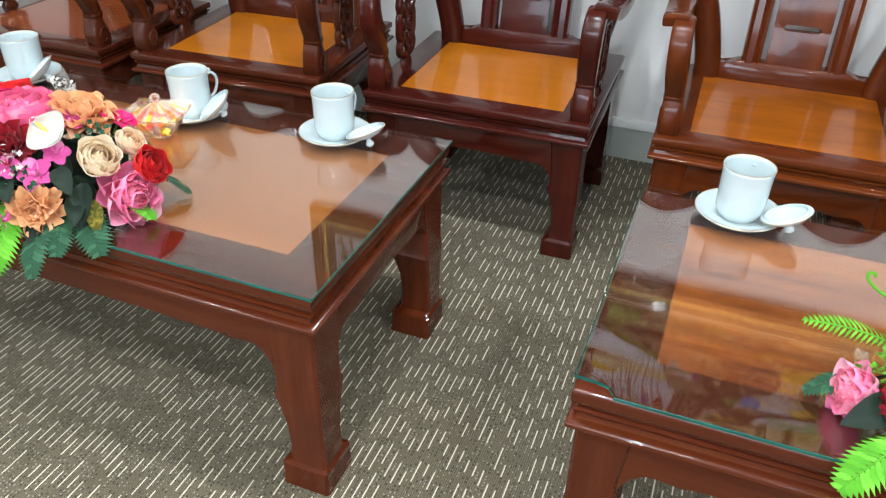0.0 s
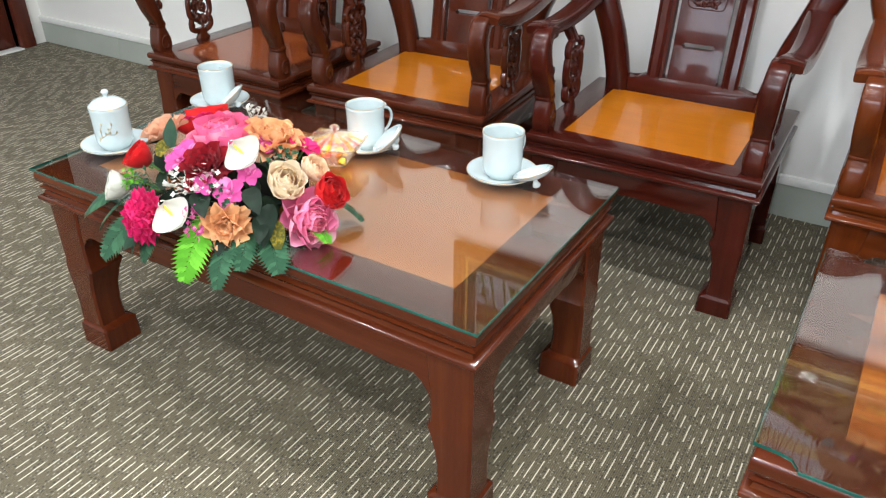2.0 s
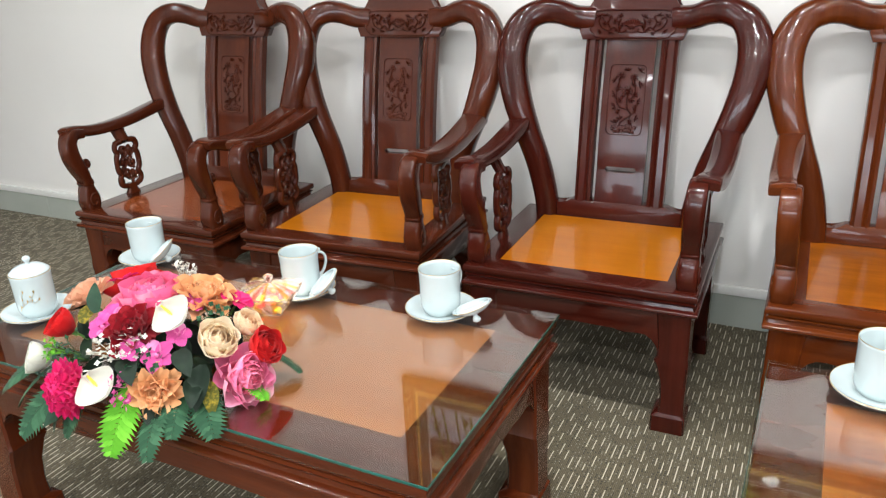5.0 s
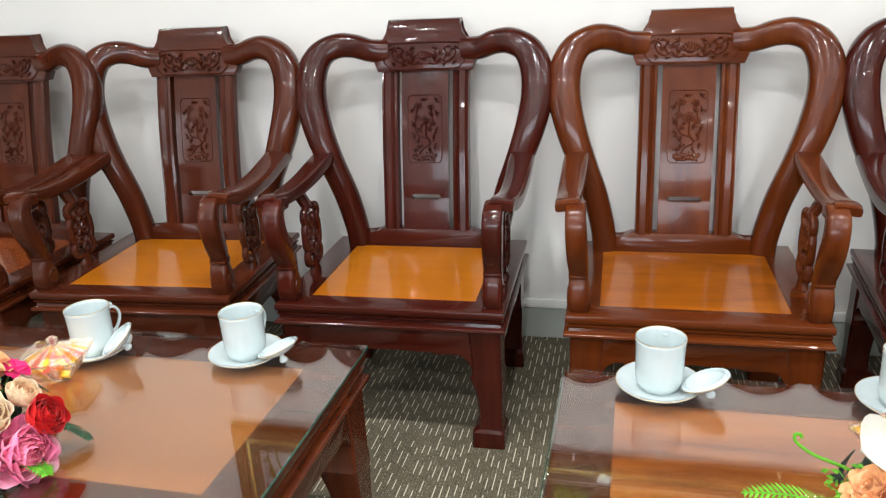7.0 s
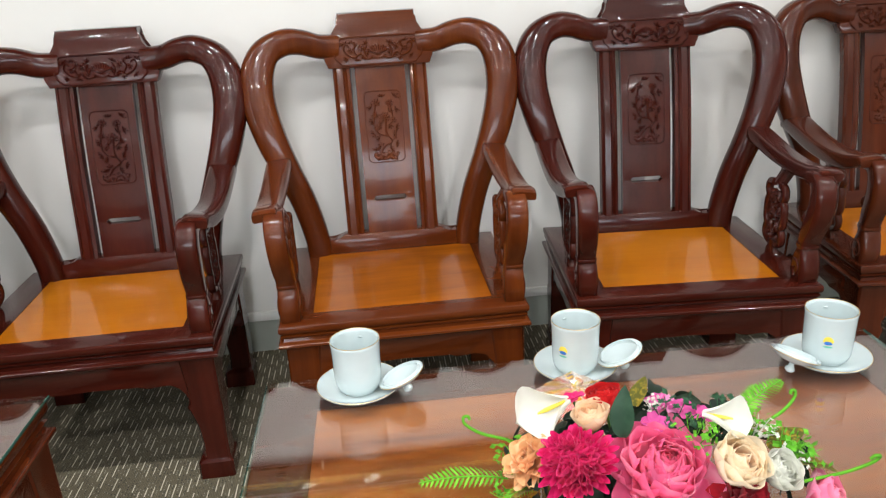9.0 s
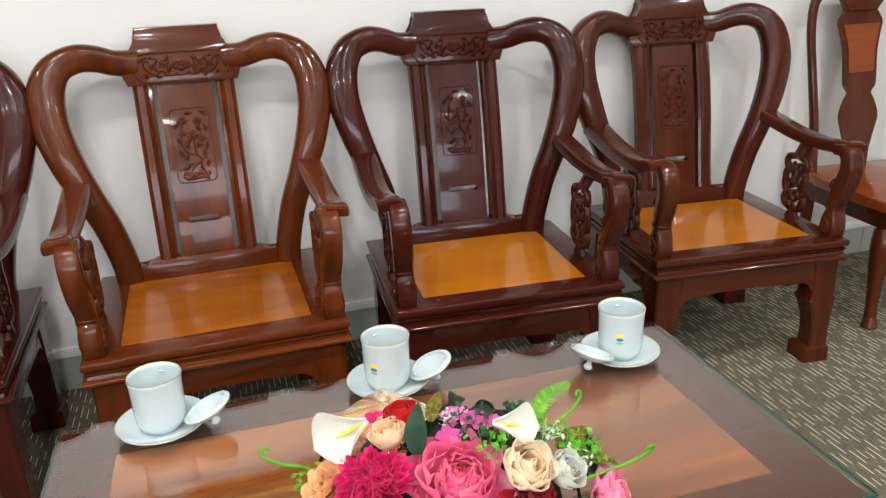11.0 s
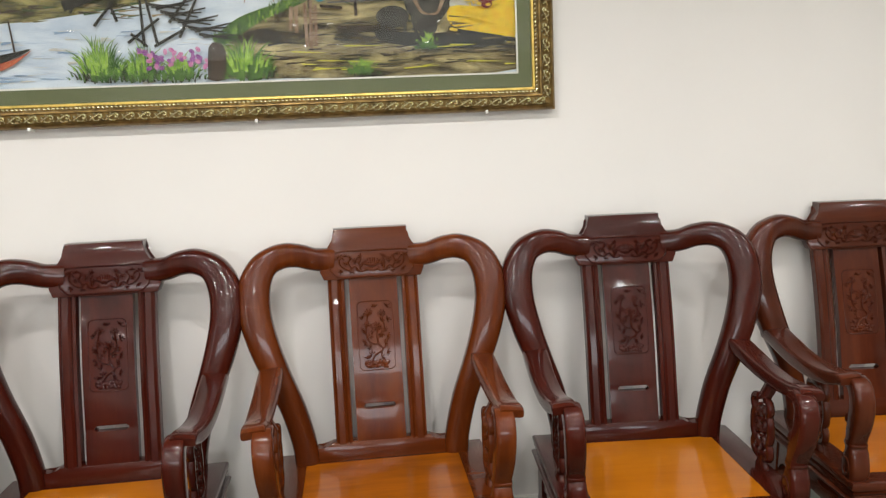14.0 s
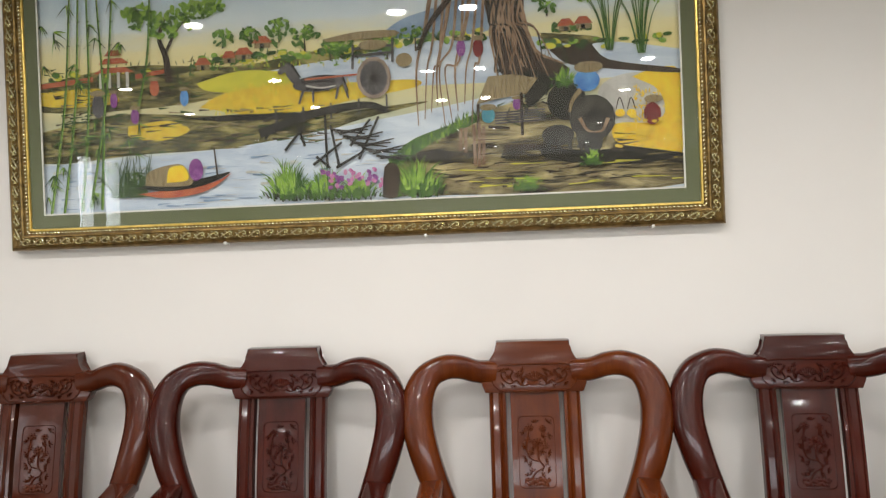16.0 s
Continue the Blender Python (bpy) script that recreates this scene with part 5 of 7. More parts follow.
A_BLOOMS = [
    (peony, PINK, "peony", (0.015, -0.031, 0.153), 0.060), (ruffled, CRIMSON, "poppy", (0.052, -0.109, 0.126), 0.047), (calla, IVORY, "calla_lily", (0.107, -0.061, 0.132), 0.036),
    (ruffled, PEACH, "carnation", (0.094, 0.017, 0.143), 0.056), (peony, RED, "poppy", (-0.120, 0.060, 0.126), 0.050), (rosebud, RED, "rose", (-0.110, -0.115, 0.103), 0.027),
    (ruffled, BLUSH, "carnation", (-0.160, -0.020, 0.118), 0.045), (rosebud, CREAM, "rose", (0.179, -0.056, 0.099), 0.034), (rosebud, CREAM, "rosebud", (0.188, 0.007, 0.102), 0.024),
    (rosebud, RED, "rose", (0.224, 0.000, 0.068), 0.032), (peony, ROSE_PINK, "peony", (0.236, -0.052, 0.046), 0.046), (chrysanthemum, MAGENTA, "chrysanthemum", (-0.018, -0.190, 0.042), 0.058),
    (calla, IVORY, "calla_lily", (0.051, -0.184, 0.053), 0.036), (ruffled, PEACH, "carnation", (0.132, -0.157, 0.050), 0.042), (rosebud, IVORY, "rose", (-0.145, -0.150, 0.050), 0.027),
    (orchid, ORCHID, "orchid", (-0.008, -0.119, 0.125), 0.025), (orchid, ORCHID, "orchid", (-0.008, -0.099, 0.135), 0.023), (orchid, ORCHID, "orchid", (0.115, -0.125, 0.098), 0.026), (orchid, ORCHID, "orchid", (0.098, -0.015, 0.142), 0.025),
    (orchid, ORCHID, "orchid", (-0.186, -0.084, 0.080), 0.023), (orchid, MAGENTA, "orchid", (0.136, 0.057, 0.122), 0.030), (orchid, MAGENTA, "orchid", (-0.113, 0.035, 0.136), 0.032), (sprig, IVORY, "sprig", (0.032, -0.151, 0.099), 0.031), (sprig, ORCHID, "sprig", (0.087, -0.175, 0.053), 0.029),
    (sprig, IVORY, "sprig", (-0.025, 0.097, 0.135), 0.027), (sprig, FERN_DULL, "sprig", (0.106, -0.143, 0.086), 0.029), (orchid, ORCHID, "orchid", (0.126, -0.083, 0.118), 0.021), (sprig, FERN_DULL, "sprig", (-0.048, -0.164, 0.083), 0.031),
    (sprig, FERN_DULL, "sprig", (0.150, -0.020, 0.120), 0.030), (sprig, IVORY, "sprig", (0.075, -0.135, 0.108), 0.030), (sprig, FERN_BRIGHT, "sprig", (-0.105, -0.150, 0.078), 0.024), (orchid, ORCHID, "orchid", (0.078, -0.140, 0.110), 0.021),
]
A_GREENS = [
    ("leaf", LEAF_DARK, (-0.043, -0.097, 0.133), 140, 60, 0.055), ("leaf", LEAF_BLACK, (0.139, -0.101, 0.100), -35, -5, 0.065), ("leaf", LEAF_BLACK, (0.181, -0.094, 0.078), -70, -35, 0.075), ("leaf", LEAF_BLACK, (0.170, -0.110, 0.060), -50, -10, 0.06),
    ("leaf", LEAF_DARK, (-0.045, -0.165, 0.045), -95, -38, 0.095), ("leaf", SPECKLED, (-0.057, -0.118, 0.120), 110, 35, 0.050), ("leaf", SPECKLED, (0.197, -0.102, 0.054), -50, -40, 0.055),
    ("leaf", LEAF_DARK, (-0.02, -0.15, 0.03), -110, -15, 0.10), ("leaf", LEAF_BLACK, (0.10, -0.13, 0.05), -55, -20, 0.09), ("leaf", LEAF_BLACK, (0.06, -0.14, 0.09), -40, 0, 0.07),
    ("frond", FERN_DULL, (-0.16, -0.10, 0.03), -140, -12, 0.13), ("frond", FERN_DULL, (-0.07, -0.15, 0.03), -112, -25, 0.13), ("frond", FERN_DULL, (0.13, -0.13, 0.03), -75, -15, 0.12), ("frond", FERN_DULL, (0.16, -0.08, 0.03), -45, -5, 0.12),
    ("frond", FERN_BRIGHT, (0.085, -0.140, 0.060), -82, -30, 0.135), ("frond", FERN_BRIGHT, (0.185, -0.035, 0.030), -12, 4, 0.095), ("frond", FERN_DULL, (-0.130, -0.120, 0.035), -125, -22, 0.110),
    ("frond", FERN_DULL, (-0.020, -0.150, 0.035), -100, -34, 0.105), ("frond", FERN_DULL, (0.145, -0.110, 0.035), -60, -8, 0.100), ("frond", FERN_DULL, (0.190, 0.030, 0.040), 12, -6, 0.09), ("thin", FERN_DULL, (-0.10, 0.07, 0.08), 150, 25, 0.10), ("frond", FERN_DULL, (-0.19, -0.02, 0.03), 190, 0, 0.09),
]
bouquet("mixed pink, red and cream artificial flowers with ferns, low arrangement", (-0.702, 1.646), (0.25, 0.20, 0.155), A_BLOOMS, A_GREENS)

B_BLOOMS = [
    (chrysanthemum, MAGENTA, "chrysanthemum", (-0.117, -0.074, 0.133), 0.062), (peony, PINK, "peony", (-0.022, -0.100, 0.140), 0.063), (calla, IVORY, "calla_lily", (-0.139, 0.024, 0.138), 0.040), (calla, IVORY, "calla_lily", (0.065, -0.052, 0.153), 0.030),
    (rosebud, CREAM, "rosebud", (-0.084, -0.017, 0.155), 0.025), (rosebud, CREAM, "rose", (0.060, -0.105, 0.132), 0.036), (rosebud, IVORY, "rose", (0.110, -0.106, 0.117), 0.027), (ruffled, CRIMSON, "poppy", (0.058, -0.139, 0.107), 0.040),
    (orchid, ORCHID, "orchid", (0.026, -0.024, 0.163), 0.022), (orchid, ORCHID, "orchid", (-0.015, -0.046, 0.160), 0.019), (orchid, ORCHID, "orchid", (0.049, -0.033, 0.159), 0.017), (peony, ROSE_PINK, "peony", (0.184, -0.110, 0.068), 0.038), (ruffled, PEACH, "carnation", (-0.170, -0.035, 0.121), 0.038),
    (peony, ROSE_PINK, "peony", (-0.238, -0.060, 0.030), 0.040), (sprig, IVORY, "sprig", (-0.005, -0.017, 0.164), 0.016), (sprig, FERN_BRIGHT, "sprig", (0.027, -0.069, 0.153), 0.034), (sprig, IVORY, "sprig", (0.118, -0.052, 0.140), 0.022),
    (orchid, MAGENTA, "orchid", (-0.092, 0.049, 0.148), 0.019), (sprig, FERN_BRIGHT, "sprig", (0.146, -0.069, 0.123), 0.032), (sprig, FERN_BRIGHT, "sprig", (0.116, -0.048, 0.142), 0.028), (sprig, FERN_BRIGHT, "sprig", (-0.20, -0.05, 0.065), 0.034), (rosebud, RED, "rose", (-0.060, 0.011, 0.160), 0.025), (orchid, ORCHID, "orchid", (-0.02, -0.165, 0.085), 0.022), (ruffled, PEACH, "carnation", (0.05, -0.18, 0.055), 0.036), (rosebud, CREAM, "rose", (-0.12, -0.16, 0.06), 0.032), (ruffled, CRIMSON, "poppy", (-0.19, -0.11, 0.06), 0.034),
    (sprig, FERN_BRIGHT, "sprig", (0.170, -0.060, 0.105), 0.034), (sprig, FERN_DULL, "sprig", (0.010, -0.040, 0.160), 0.036), (sprig, FERN_DULL, "sprig", (0.080, -0.030, 0.150), 0.034), (sprig, FERN_BRIGHT, "sprig", (-0.180, 0.000, 0.095), 0.036), (orchid, ORCHID, "orchid", (0.005, -0.010, 0.166), 0.021), (sprig, IVORY, "sprig", (0.135, -0.090, 0.118), 0.022),
]
B_GREENS = [
    ("leaf", LEAF_DARK, (-0.059, -0.058, 0.153), 80, 70, 0.060), ("leaf", LEAF_DARK, (-0.12, 0.0, 0.115), 150, 5, 0.055), ("thin", FERN_BRIGHT, (-0.15, -0.04, 0.085), 205, 10, 0.07), ("thin", FERN_BRIGHT, (-0.19, -0.01, 0.075), 185, 15, 0.115), ("curl", FERN_BRIGHT, (-0.16, 0.02, 0.10), 172, 10, 0.085),
    ("thin", FERN_BRIGHT, (0.085, -0.03, 0.135), 25, 25, 0.105), ("thin", FERN_BRIGHT, (0.11, -0.02, 0.12), 55, 20, 0.09), ("curl", FERN_BRIGHT, (0.11, -0.04, 0.125), 22, 4, 0.085), ("curl", FERN_BRIGHT, (0.12, -0.10, 0.09), 8, -4, 0.12),
    ("leaf", SPECKLED, (0.125, -0.06, 0.115), 20, 20, 0.060), ("leaf", SPECKLED, (0.15, -0.07, 0.10), -10, 0, 0.055), ("leaf", SPECKLED, (-0.028, -0.013, 0.164), 60, 40, 0.045), ("leaf", SPECKLED, (-0.16, -0.05, 0.09), 200, 10, 0.05),
    ("frond", FERN_DULL, (-0.20, -0.03, 0.03), 195, 0, 0.09), ("frond", FERN_BRIGHT, (-0.17, -0.12, 0.035), 225, -12, 0.11), ("leaf", LEAF_BLACK, (-0.17, -0.08, 0.05), 215, 0, 0.09), ("frond", FERN_BRIGHT, (0.02, -0.16, 0.03), -85, -25, 0.10), ("frond", FERN_DULL, (0.16, -0.10, 0.03), -40, -5, 0.10),
]
bouquet("mixed magenta, pink and white artificial flowers with curling ferns", (0.90, 1.623), (0.26, 0.19, 0.165), B_BLOOMS, B_GREENS)


# ---- framed picture on the wall ----
PIC_X, PIC_Z, PIC_Y, PIC_W, PIC_H = -1.044, 1.381, 3.105, 2.265, 1.12
PIC_SCALE = 0.9823
FRAME_W, MAT_W = 0.068, 0.046


def painted(name, a, b, scale=22.0, stretch=(1, 1, 1), lo=0.32, hi=0.68):
    """Brushed paint between two tones."""
    mat, nt, bs = nodes_of(name)
    v = coords(nt, stretch)
    n = add(nt, "ShaderNodeTexNoise", Scale=scale, Detail=5.0, Roughness=0.65, Distortion=0.5)
    nt.links.new(v, n.inputs["Vector"])
    nt.links.new(ramp(nt, n.outputs[0], [(lo, a), (hi, b)]), bs.inputs["Base Color"])
    bs.inputs["Roughness"].default_value = 0.8
    return mat


def canvas_material():
    """Sky over pale water over earth, in soft bands that change with height."""
    mat, nt, b = nodes_of("painted_canvas")
    tc = nt.nodes.new("ShaderNodeTexCoord")
    sp = nt.nodes.new("ShaderNodeSeparateXYZ")
    nt.links.new(tc.outputs["Object"], sp.inputs[0])
    n = add(nt, "ShaderNodeTexNoise", Scale=5.0, Detail=5.0, Roughness=0.6)
    mp = nt.nodes.new("ShaderNodeMapping")
    mp.inputs["Scale"].default_value = (1, 1, 4)
    nt.links.new(tc.outputs["Object"], mp.inputs[0])
    nt.links.new(mp.outputs[0], n.inputs["Vector"])
    h = math_node(nt, "ADD", sp.outputs[2], math_node(nt, "MULTIPLY", math_node(nt, "SUBTRACT", n.outputs[0], 0.5), 0.10))
    nt.links.new(ramp(nt, h, [(0.12, (0.58, 0.66, 0.74)), (0.24, (0.68, 0.75, 0.82)), (0.38, (0.52, 0.54, 0.36)), (0.46, (0.74, 0.68, 0.38)), (0.56, (0.86, 0.74, 0.34)), (0.63, (0.88, 0.80, 0.46)), (0.70, (0.74, 0.82, 0.84)), (0.80, (0.58, 0.72, 0.82)), (1.0, (0.50, 0.66, 0.80))]), b.inputs["Base Color"])
    b.inputs["Roughness"].default_value = 0.8
    return mat


P_CANVAS = canvas_material()
P_MAT = plain("green_mount", (0.125, 0.145, 0.068), rough=0.8, vary=0.06, scale=60.0)
P_WHITE = plain("mount_bevel", (0.75, 0.74, 0.68), rough=0.7)
P_GOLD = plain("dull_gilt", (0.20, 0.130, 0.045), rough=0.34, metal=0.75, vary=0.45, scale=45.0)
P_BRIGHT = plain("bright_gilt", (0.86, 0.74, 0.48), rough=0.27, metal=0.85, vary=0.35, scale=60.0)
P_LIP = plain("lip_gilt", (0.80, 0.58, 0.16), rough=0.30, metal=0.85, vary=0.2, scale=40.0)
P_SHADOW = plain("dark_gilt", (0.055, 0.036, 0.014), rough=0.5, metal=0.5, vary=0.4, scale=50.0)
P = {
    "water": painted("paint_water", (0.42, 0.52, 0.64), (0.74, 0.81, 0.87), 4.0, (1, 1, 4)),
    "earth": painted("paint_earth", (0.020, 0.013, 0.003), (0.66, 0.55, 0.27), 4.5, (1.0, 1, 4), 0.40, 0.68),
    "olive": painted("paint_olive", (0.05, 0.05, 0.015), (0.46, 0.40, 0.15), 8.0, (1, 1, 4), 0.45, 0.66),
    "yellow": painted("paint_yellow", (0.66, 0.42, 0.03), (0.86, 0.68, 0.08), 30.0),
    "lime": painted("paint_lime", (0.52, 0.52, 0.05), (0.76, 0.70, 0.08), 14.0, (1, 1, 4)),
    "gold": painted("paint_gold", (0.84, 0.48, 0.02), (0.92, 0.74, 0.06), 40.0),
    "green": painted("paint_green", (0.016, 0.07, 0.012), (0.13, 0.26, 0.05), 40.0),
    "leaf": painted("paint_leaf", (0.10, 0.24, 0.03), (0.38, 0.58, 0.10), 50.0),
    "pine": painted("paint_pine", (0.015, 0.045, 0.012), (0.06, 0.12, 0.03), 40.0),
    "bark": painted("paint_bark", (0.012, 0.010, 0.008), (0.085, 0.055, 0.035), 30.0, (3, 1, 0.6)),
    "root": painted("paint_root", (0.16, 0.085, 0.045), (0.42, 0.29, 0.19), 30.0),
    "black": painted("paint_black", (0.007, 0.008, 0.006), (0.036, 0.034, 0.026), 30.0),
    "grey": painted("paint_grey", (0.012, 0.012, 0.010), (0.10, 0.095, 0.08), 18.0),
    "slate": painted("paint_slate", (0.030, 0.030, 0.034), (0.16, 0.15, 0.15), 20.0),
    "mount": painted("paint_mount", (0.16, 0.27, 0.44), (0.42, 0.54, 0.66), 9.0, (1, 1, 0.5)),
    "red": painted("paint_red", (0.36, 0.07, 0.04), (0.58, 0.18, 0.08), 30.0),
    "thatch": painted("paint_thatch", (0.16, 0.11, 0.05), (0.42, 0.34, 0.19), 30.0, (6, 1, 1)),
    "purple": painted("paint_purple", (0.16, 0.03, 0.20), (0.36, 0.13, 0.36), 60.0),
    "maroon": painted("paint_maroon", (0.12, 0.012, 0.015), (0.24, 0.03, 0.03), 30.0),
    "blue": painted("paint_blue", (0.03, 0.16, 0.50), (0.16, 0.40, 0.70), 30.0),
    "teal": painted("paint_teal", (0.03, 0.22, 0.30), (0.10, 0.36, 0.42), 30.0),
    "pink": painted("paint_pink", (0.45, 0.10, 0.30), (0.66, 0.34, 0.50), 60.0),
    "sand": painted("paint_sand", (0.46, 0.45, 0.40), (0.68, 0.67, 0.62), 20.0),
    "wheel": painted("paint_wheel", (0.22, 0.16, 0.12), (0.40, 0.32, 0.26), 30.0),
}


class Painting:
    """Flat strokes of paint on the canvas, each a hair above the last."""

    def __init__(self, canvas):
        self.canvas, self.layer, self.groups = canvas, 0, {}

    def y(self):
        self.layer += 1
        return -0.0004 - 0.0000037 * self.layer

    def mesh(self, tone):
        if tone not in self.groups:
            self.groups[tone] = bmesh.new()
        return self.groups[tone]

    def patch(self, tone, pts, soft=4):
        bm, y = self.mesh(tone), self.y()
        ring = spline(list(pts) + [pts[0]], soft)[:-1]
        bm.faces.new([bm.verts.new((p[0], y, p[1])) for p in ring])

    def stroke(self, tone, pts, w0, w1):
        bm, y = self.mesh(tone), self.y()
        line = spline([(*p,) for p in pts], 5) if len(pts) > 2 else [np.array(p, float) for p in pts]
        n = len(line)
        left, right = [], []
        for i, p in enumerate(line):
            d = line[min(i + 1, n - 1)] - line[max(i - 1, 0)]
            d = d / (np.linalg.norm(d) + 1e-9)
            w = (w0 + (w1 - w0) * i / (n - 1)) / 2
            left.append(bm.verts.new((p[0] - d[1] * w, y, p[1] + d[0] * w)))
            right.append(bm.verts.new((p[0] + d[1] * w, y, p[1] - d[0] * w)))
        for i in range(n - 1):
            bm.faces.new((left[i], left[i + 1], right[i + 1], right[i]))

    def oval(self, tone, c, rx, rz, turn=0.0):
        bm, y = self.mesh(tone), self.y()
        ca, sa = math.cos(turn), math.sin(turn)
        bm.faces.new([bm.verts.new((c[0] + rx * math.cos(k * math.pi / 7) * ca - rz * math.sin(k * math.pi / 7) * sa, y, c[1] + rx * math.cos(k * math.pi / 7) * sa + rz * math.sin(k * math.pi / 7) * ca)) for k in range(14)])

    def clump(self, tone, c, rx, rz, count, size, rng):
        for k in range(count):
            a, q = rng.uniform(0, 6.283), math.sqrt(rng.random())
            self.oval(tone, (c[0] + rx * q * math.cos(a), c[1] + rz * q * math.sin(a)), size * rng.uniform(0.6, 1.3), size * rng.uniform(0.35, 0.7), rng.uniform(0, 3))

    def tuft(self, tone, c, w, h, count, rng, lean_=0.9):
        """Blades that fan out from a rounded clump."""
        for k in range(count):
            u = rng.gauss(0, 0.42)
            u = max(-1.0, min(1.0, u))
            x, z = c[0] + u * w / 2, c[1] + rng.uniform(-0.1, 0.35) * h * (1 - u * u)
            top = h * rng.uniform(0.35, 0.75) * (1.15 - abs(u))
            t = lean_ * u + rng.uniform(-0.35, 0.35)
            self.stroke(tone, [(x, z), (x + t * top * 0.4, z + top * 0.6), (x + t * top * 1.1, z + top * 0.95)], 0.006, 0.001)

    def scatter(self, tones, a, b, count, size, rng, steep=0.5):
        """Short loose brush marks over a stretch from a to b."""
        for k in range(count):
            x, z = rng.uniform(a[0], b[0]), rng.uniform(b[1], a[1])
            t = rng.uniform(-0.5, 0.5) * (0.25 if steep == 0.0 else 1.0) + (1.57 if rng.random() < steep else 0.0)
            ln = size * rng.uniform(0.4, 1.3)
            self.stroke(tones[k % len(tones)], [(x, z), (x + ln * math.cos(t), z + ln * math.sin(t))], 0.006 * rng.uniform(0.5, 1.5), 0.001)

    def done(self):
        for tone, bm in self.groups.items():
            part("paint_" + tone, bm, P[tone], self.canvas, smooth=None)["kind"] = "stuff"


def paint_scene(canvas):
    art, rng = Painting(canvas), random.Random(21)
    # far shore, hills and fields
    art.patch("mount", [(1.223, 0.624), (1.306, 0.677), (1.387, 0.700), (1.459, 0.721), (1.548, 0.733), (1.598, 0.633), (1.385, 0.615)])
    art.patch("olive", [(0.099, 0.542), (0.426, 0.584), (0.764, 0.563), (1.096, 0.602), (1.312, 0.578), (1.273, 0.482), (0.872, 0.485), (0.536, 0.447), (0.115, 0.449)])
    art.patch("water", [(0.650, 0.514), (1.095, 0.567), (1.562, 0.609), (2.163, 0.532), (2.161, 0.463), (1.627, 0.464), (1.128, 0.472), (0.762, 0.490)])
    art.patch("lime", [(0.635, 0.515), (0.782, 0.547), (0.938, 0.532), (0.956, 0.495), (0.798, 0.479), (0.672, 0.489)])
    art.patch("yellow", [(0.644, 0.438), (0.724, 0.477), (0.910, 0.497), (1.120, 0.490), (1.336, 0.488), (1.344, 0.464), (1.163, 0.438), (0.980, 0.407), (0.814, 0.404)])
    art.patch("olive", [(0.105, 0.384), (0.345, 0.428), (0.591, 0.417), (0.943, 0.387), (1.270, 0.411), (1.378, 0.415), (1.161, 0.371), (1.014, 0.333), (0.718, 0.302), (0.436, 0.296), (0.106, 0.282)])
    art.patch("yellow", [(0.109, 0.514), (0.310, 0.517), (0.375, 0.473), (0.270, 0.460), (0.112, 0.471)])
    art.patch("yellow", [(0.401, 0.389), (0.534, 0.401), (0.608, 0.367), (0.513, 0.338), (0.410, 0.352)])
    art.patch("water", [(0.106, 0.273), (0.436, 0.287), (0.756, 0.305), (1.124, 0.355), (1.449, 0.402), (1.784, 0.456), (1.554, 0.371), (1.302, 0.276), (1.243, 0.127), (0.861, 0.120), (0.105, 0.116)])
    # near bank
    art.patch("earth", [(1.239, 0.127), (1.265, 0.233), (1.428, 0.323), (1.554, 0.379), (1.730, 0.397), (1.935, 0.335), (1.984, 0.272), (2.152, 0.221), (2.154, 0.126), (1.789, 0.114)], 3)
    art.patch("green", [(1.247, 0.243), (1.329, 0.301), (1.447, 0.340), (1.536, 0.371), (1.526, 0.342), (1.410, 0.298), (1.319, 0.245), (1.264, 0.215)])
    art.patch("sand", [(1.943, 0.335), (1.903, 0.415), (1.956, 0.461), (2.059, 0.468), (2.100, 0.414), (2.088, 0.319), (2.003, 0.314)])
    art.patch("gold", [(2.008, 0.458), (2.059, 0.473), (2.152, 0.463), (2.149, 0.221), (2.051, 0.231), (1.953, 0.264), (1.955, 0.317), (2.054, 0.317), (2.102, 0.344), (2.083, 0.415)])
    art.patch("bark", [(1.761, 0.554), (1.874, 0.574), (1.941, 0.514), (2.144, 0.476), (2.144, 0.462), (1.940, 0.486), (1.820, 0.507)])
    art.patch("olive", [(1.737, 0.608), (1.909, 0.586), (1.891, 0.564), (1.753, 0.580)])
    art.scatter(("pine", "olive", "thatch", "bark"), (0.123, 0.430), (1.086, 0.300), 200, 0.050, rng, 0.0)
    art.scatter(("pine", "green", "olive"), (0.120, 0.590), (0.640, 0.500), 90, 0.018, rng, 0.6)
    art.scatter(("black", "bark", "earth"), (1.374, 0.290), (1.997, 0.146), 110, 0.08, rng, 0.0)
    art.scatter(("lime", "leaf", "green"), (0.640, 0.600), (1.273, 0.545), 160, 0.016, rng, 0.7)
    art.scatter(("pine", "thatch", "bark"), (0.114, 0.500), (0.647, 0.420), 50, 0.035, rng, 0.0)
    art.scatter(("thatch", "earth"), (1.442, 0.208), (2.013, 0.135), 40, 0.06, rng, 0.0)
    art.scatter(("gold", "yellow", "gold"), (2.006, 0.427), (2.132, 0.234), 160, 0.012, rng, 0.8)
    art.scatter(("gold", "gold", "lime"), (0.669, 0.498), (1.162, 0.405), 160, 0.018, rng, 1.0)
    art.scatter(("mount", "sand"), (0.129, 0.281), (1.153, 0.121), 60, 0.06, rng, 0.0)
    for k in range(150):
        u = rng.random()
        x, z = 1.255 + 0.285 * u + rng.uniform(-0.012, 0.012), 0.232 + 0.138 * u + rng.uniform(-0.018, 0.014)
        art.stroke(("pine", "green", "leaf")[k % 3], [(x, z), (x + rng.uniform(-0.006, 0.006), z + rng.uniform(0.010, 0.022))], 0.005, 0.001)
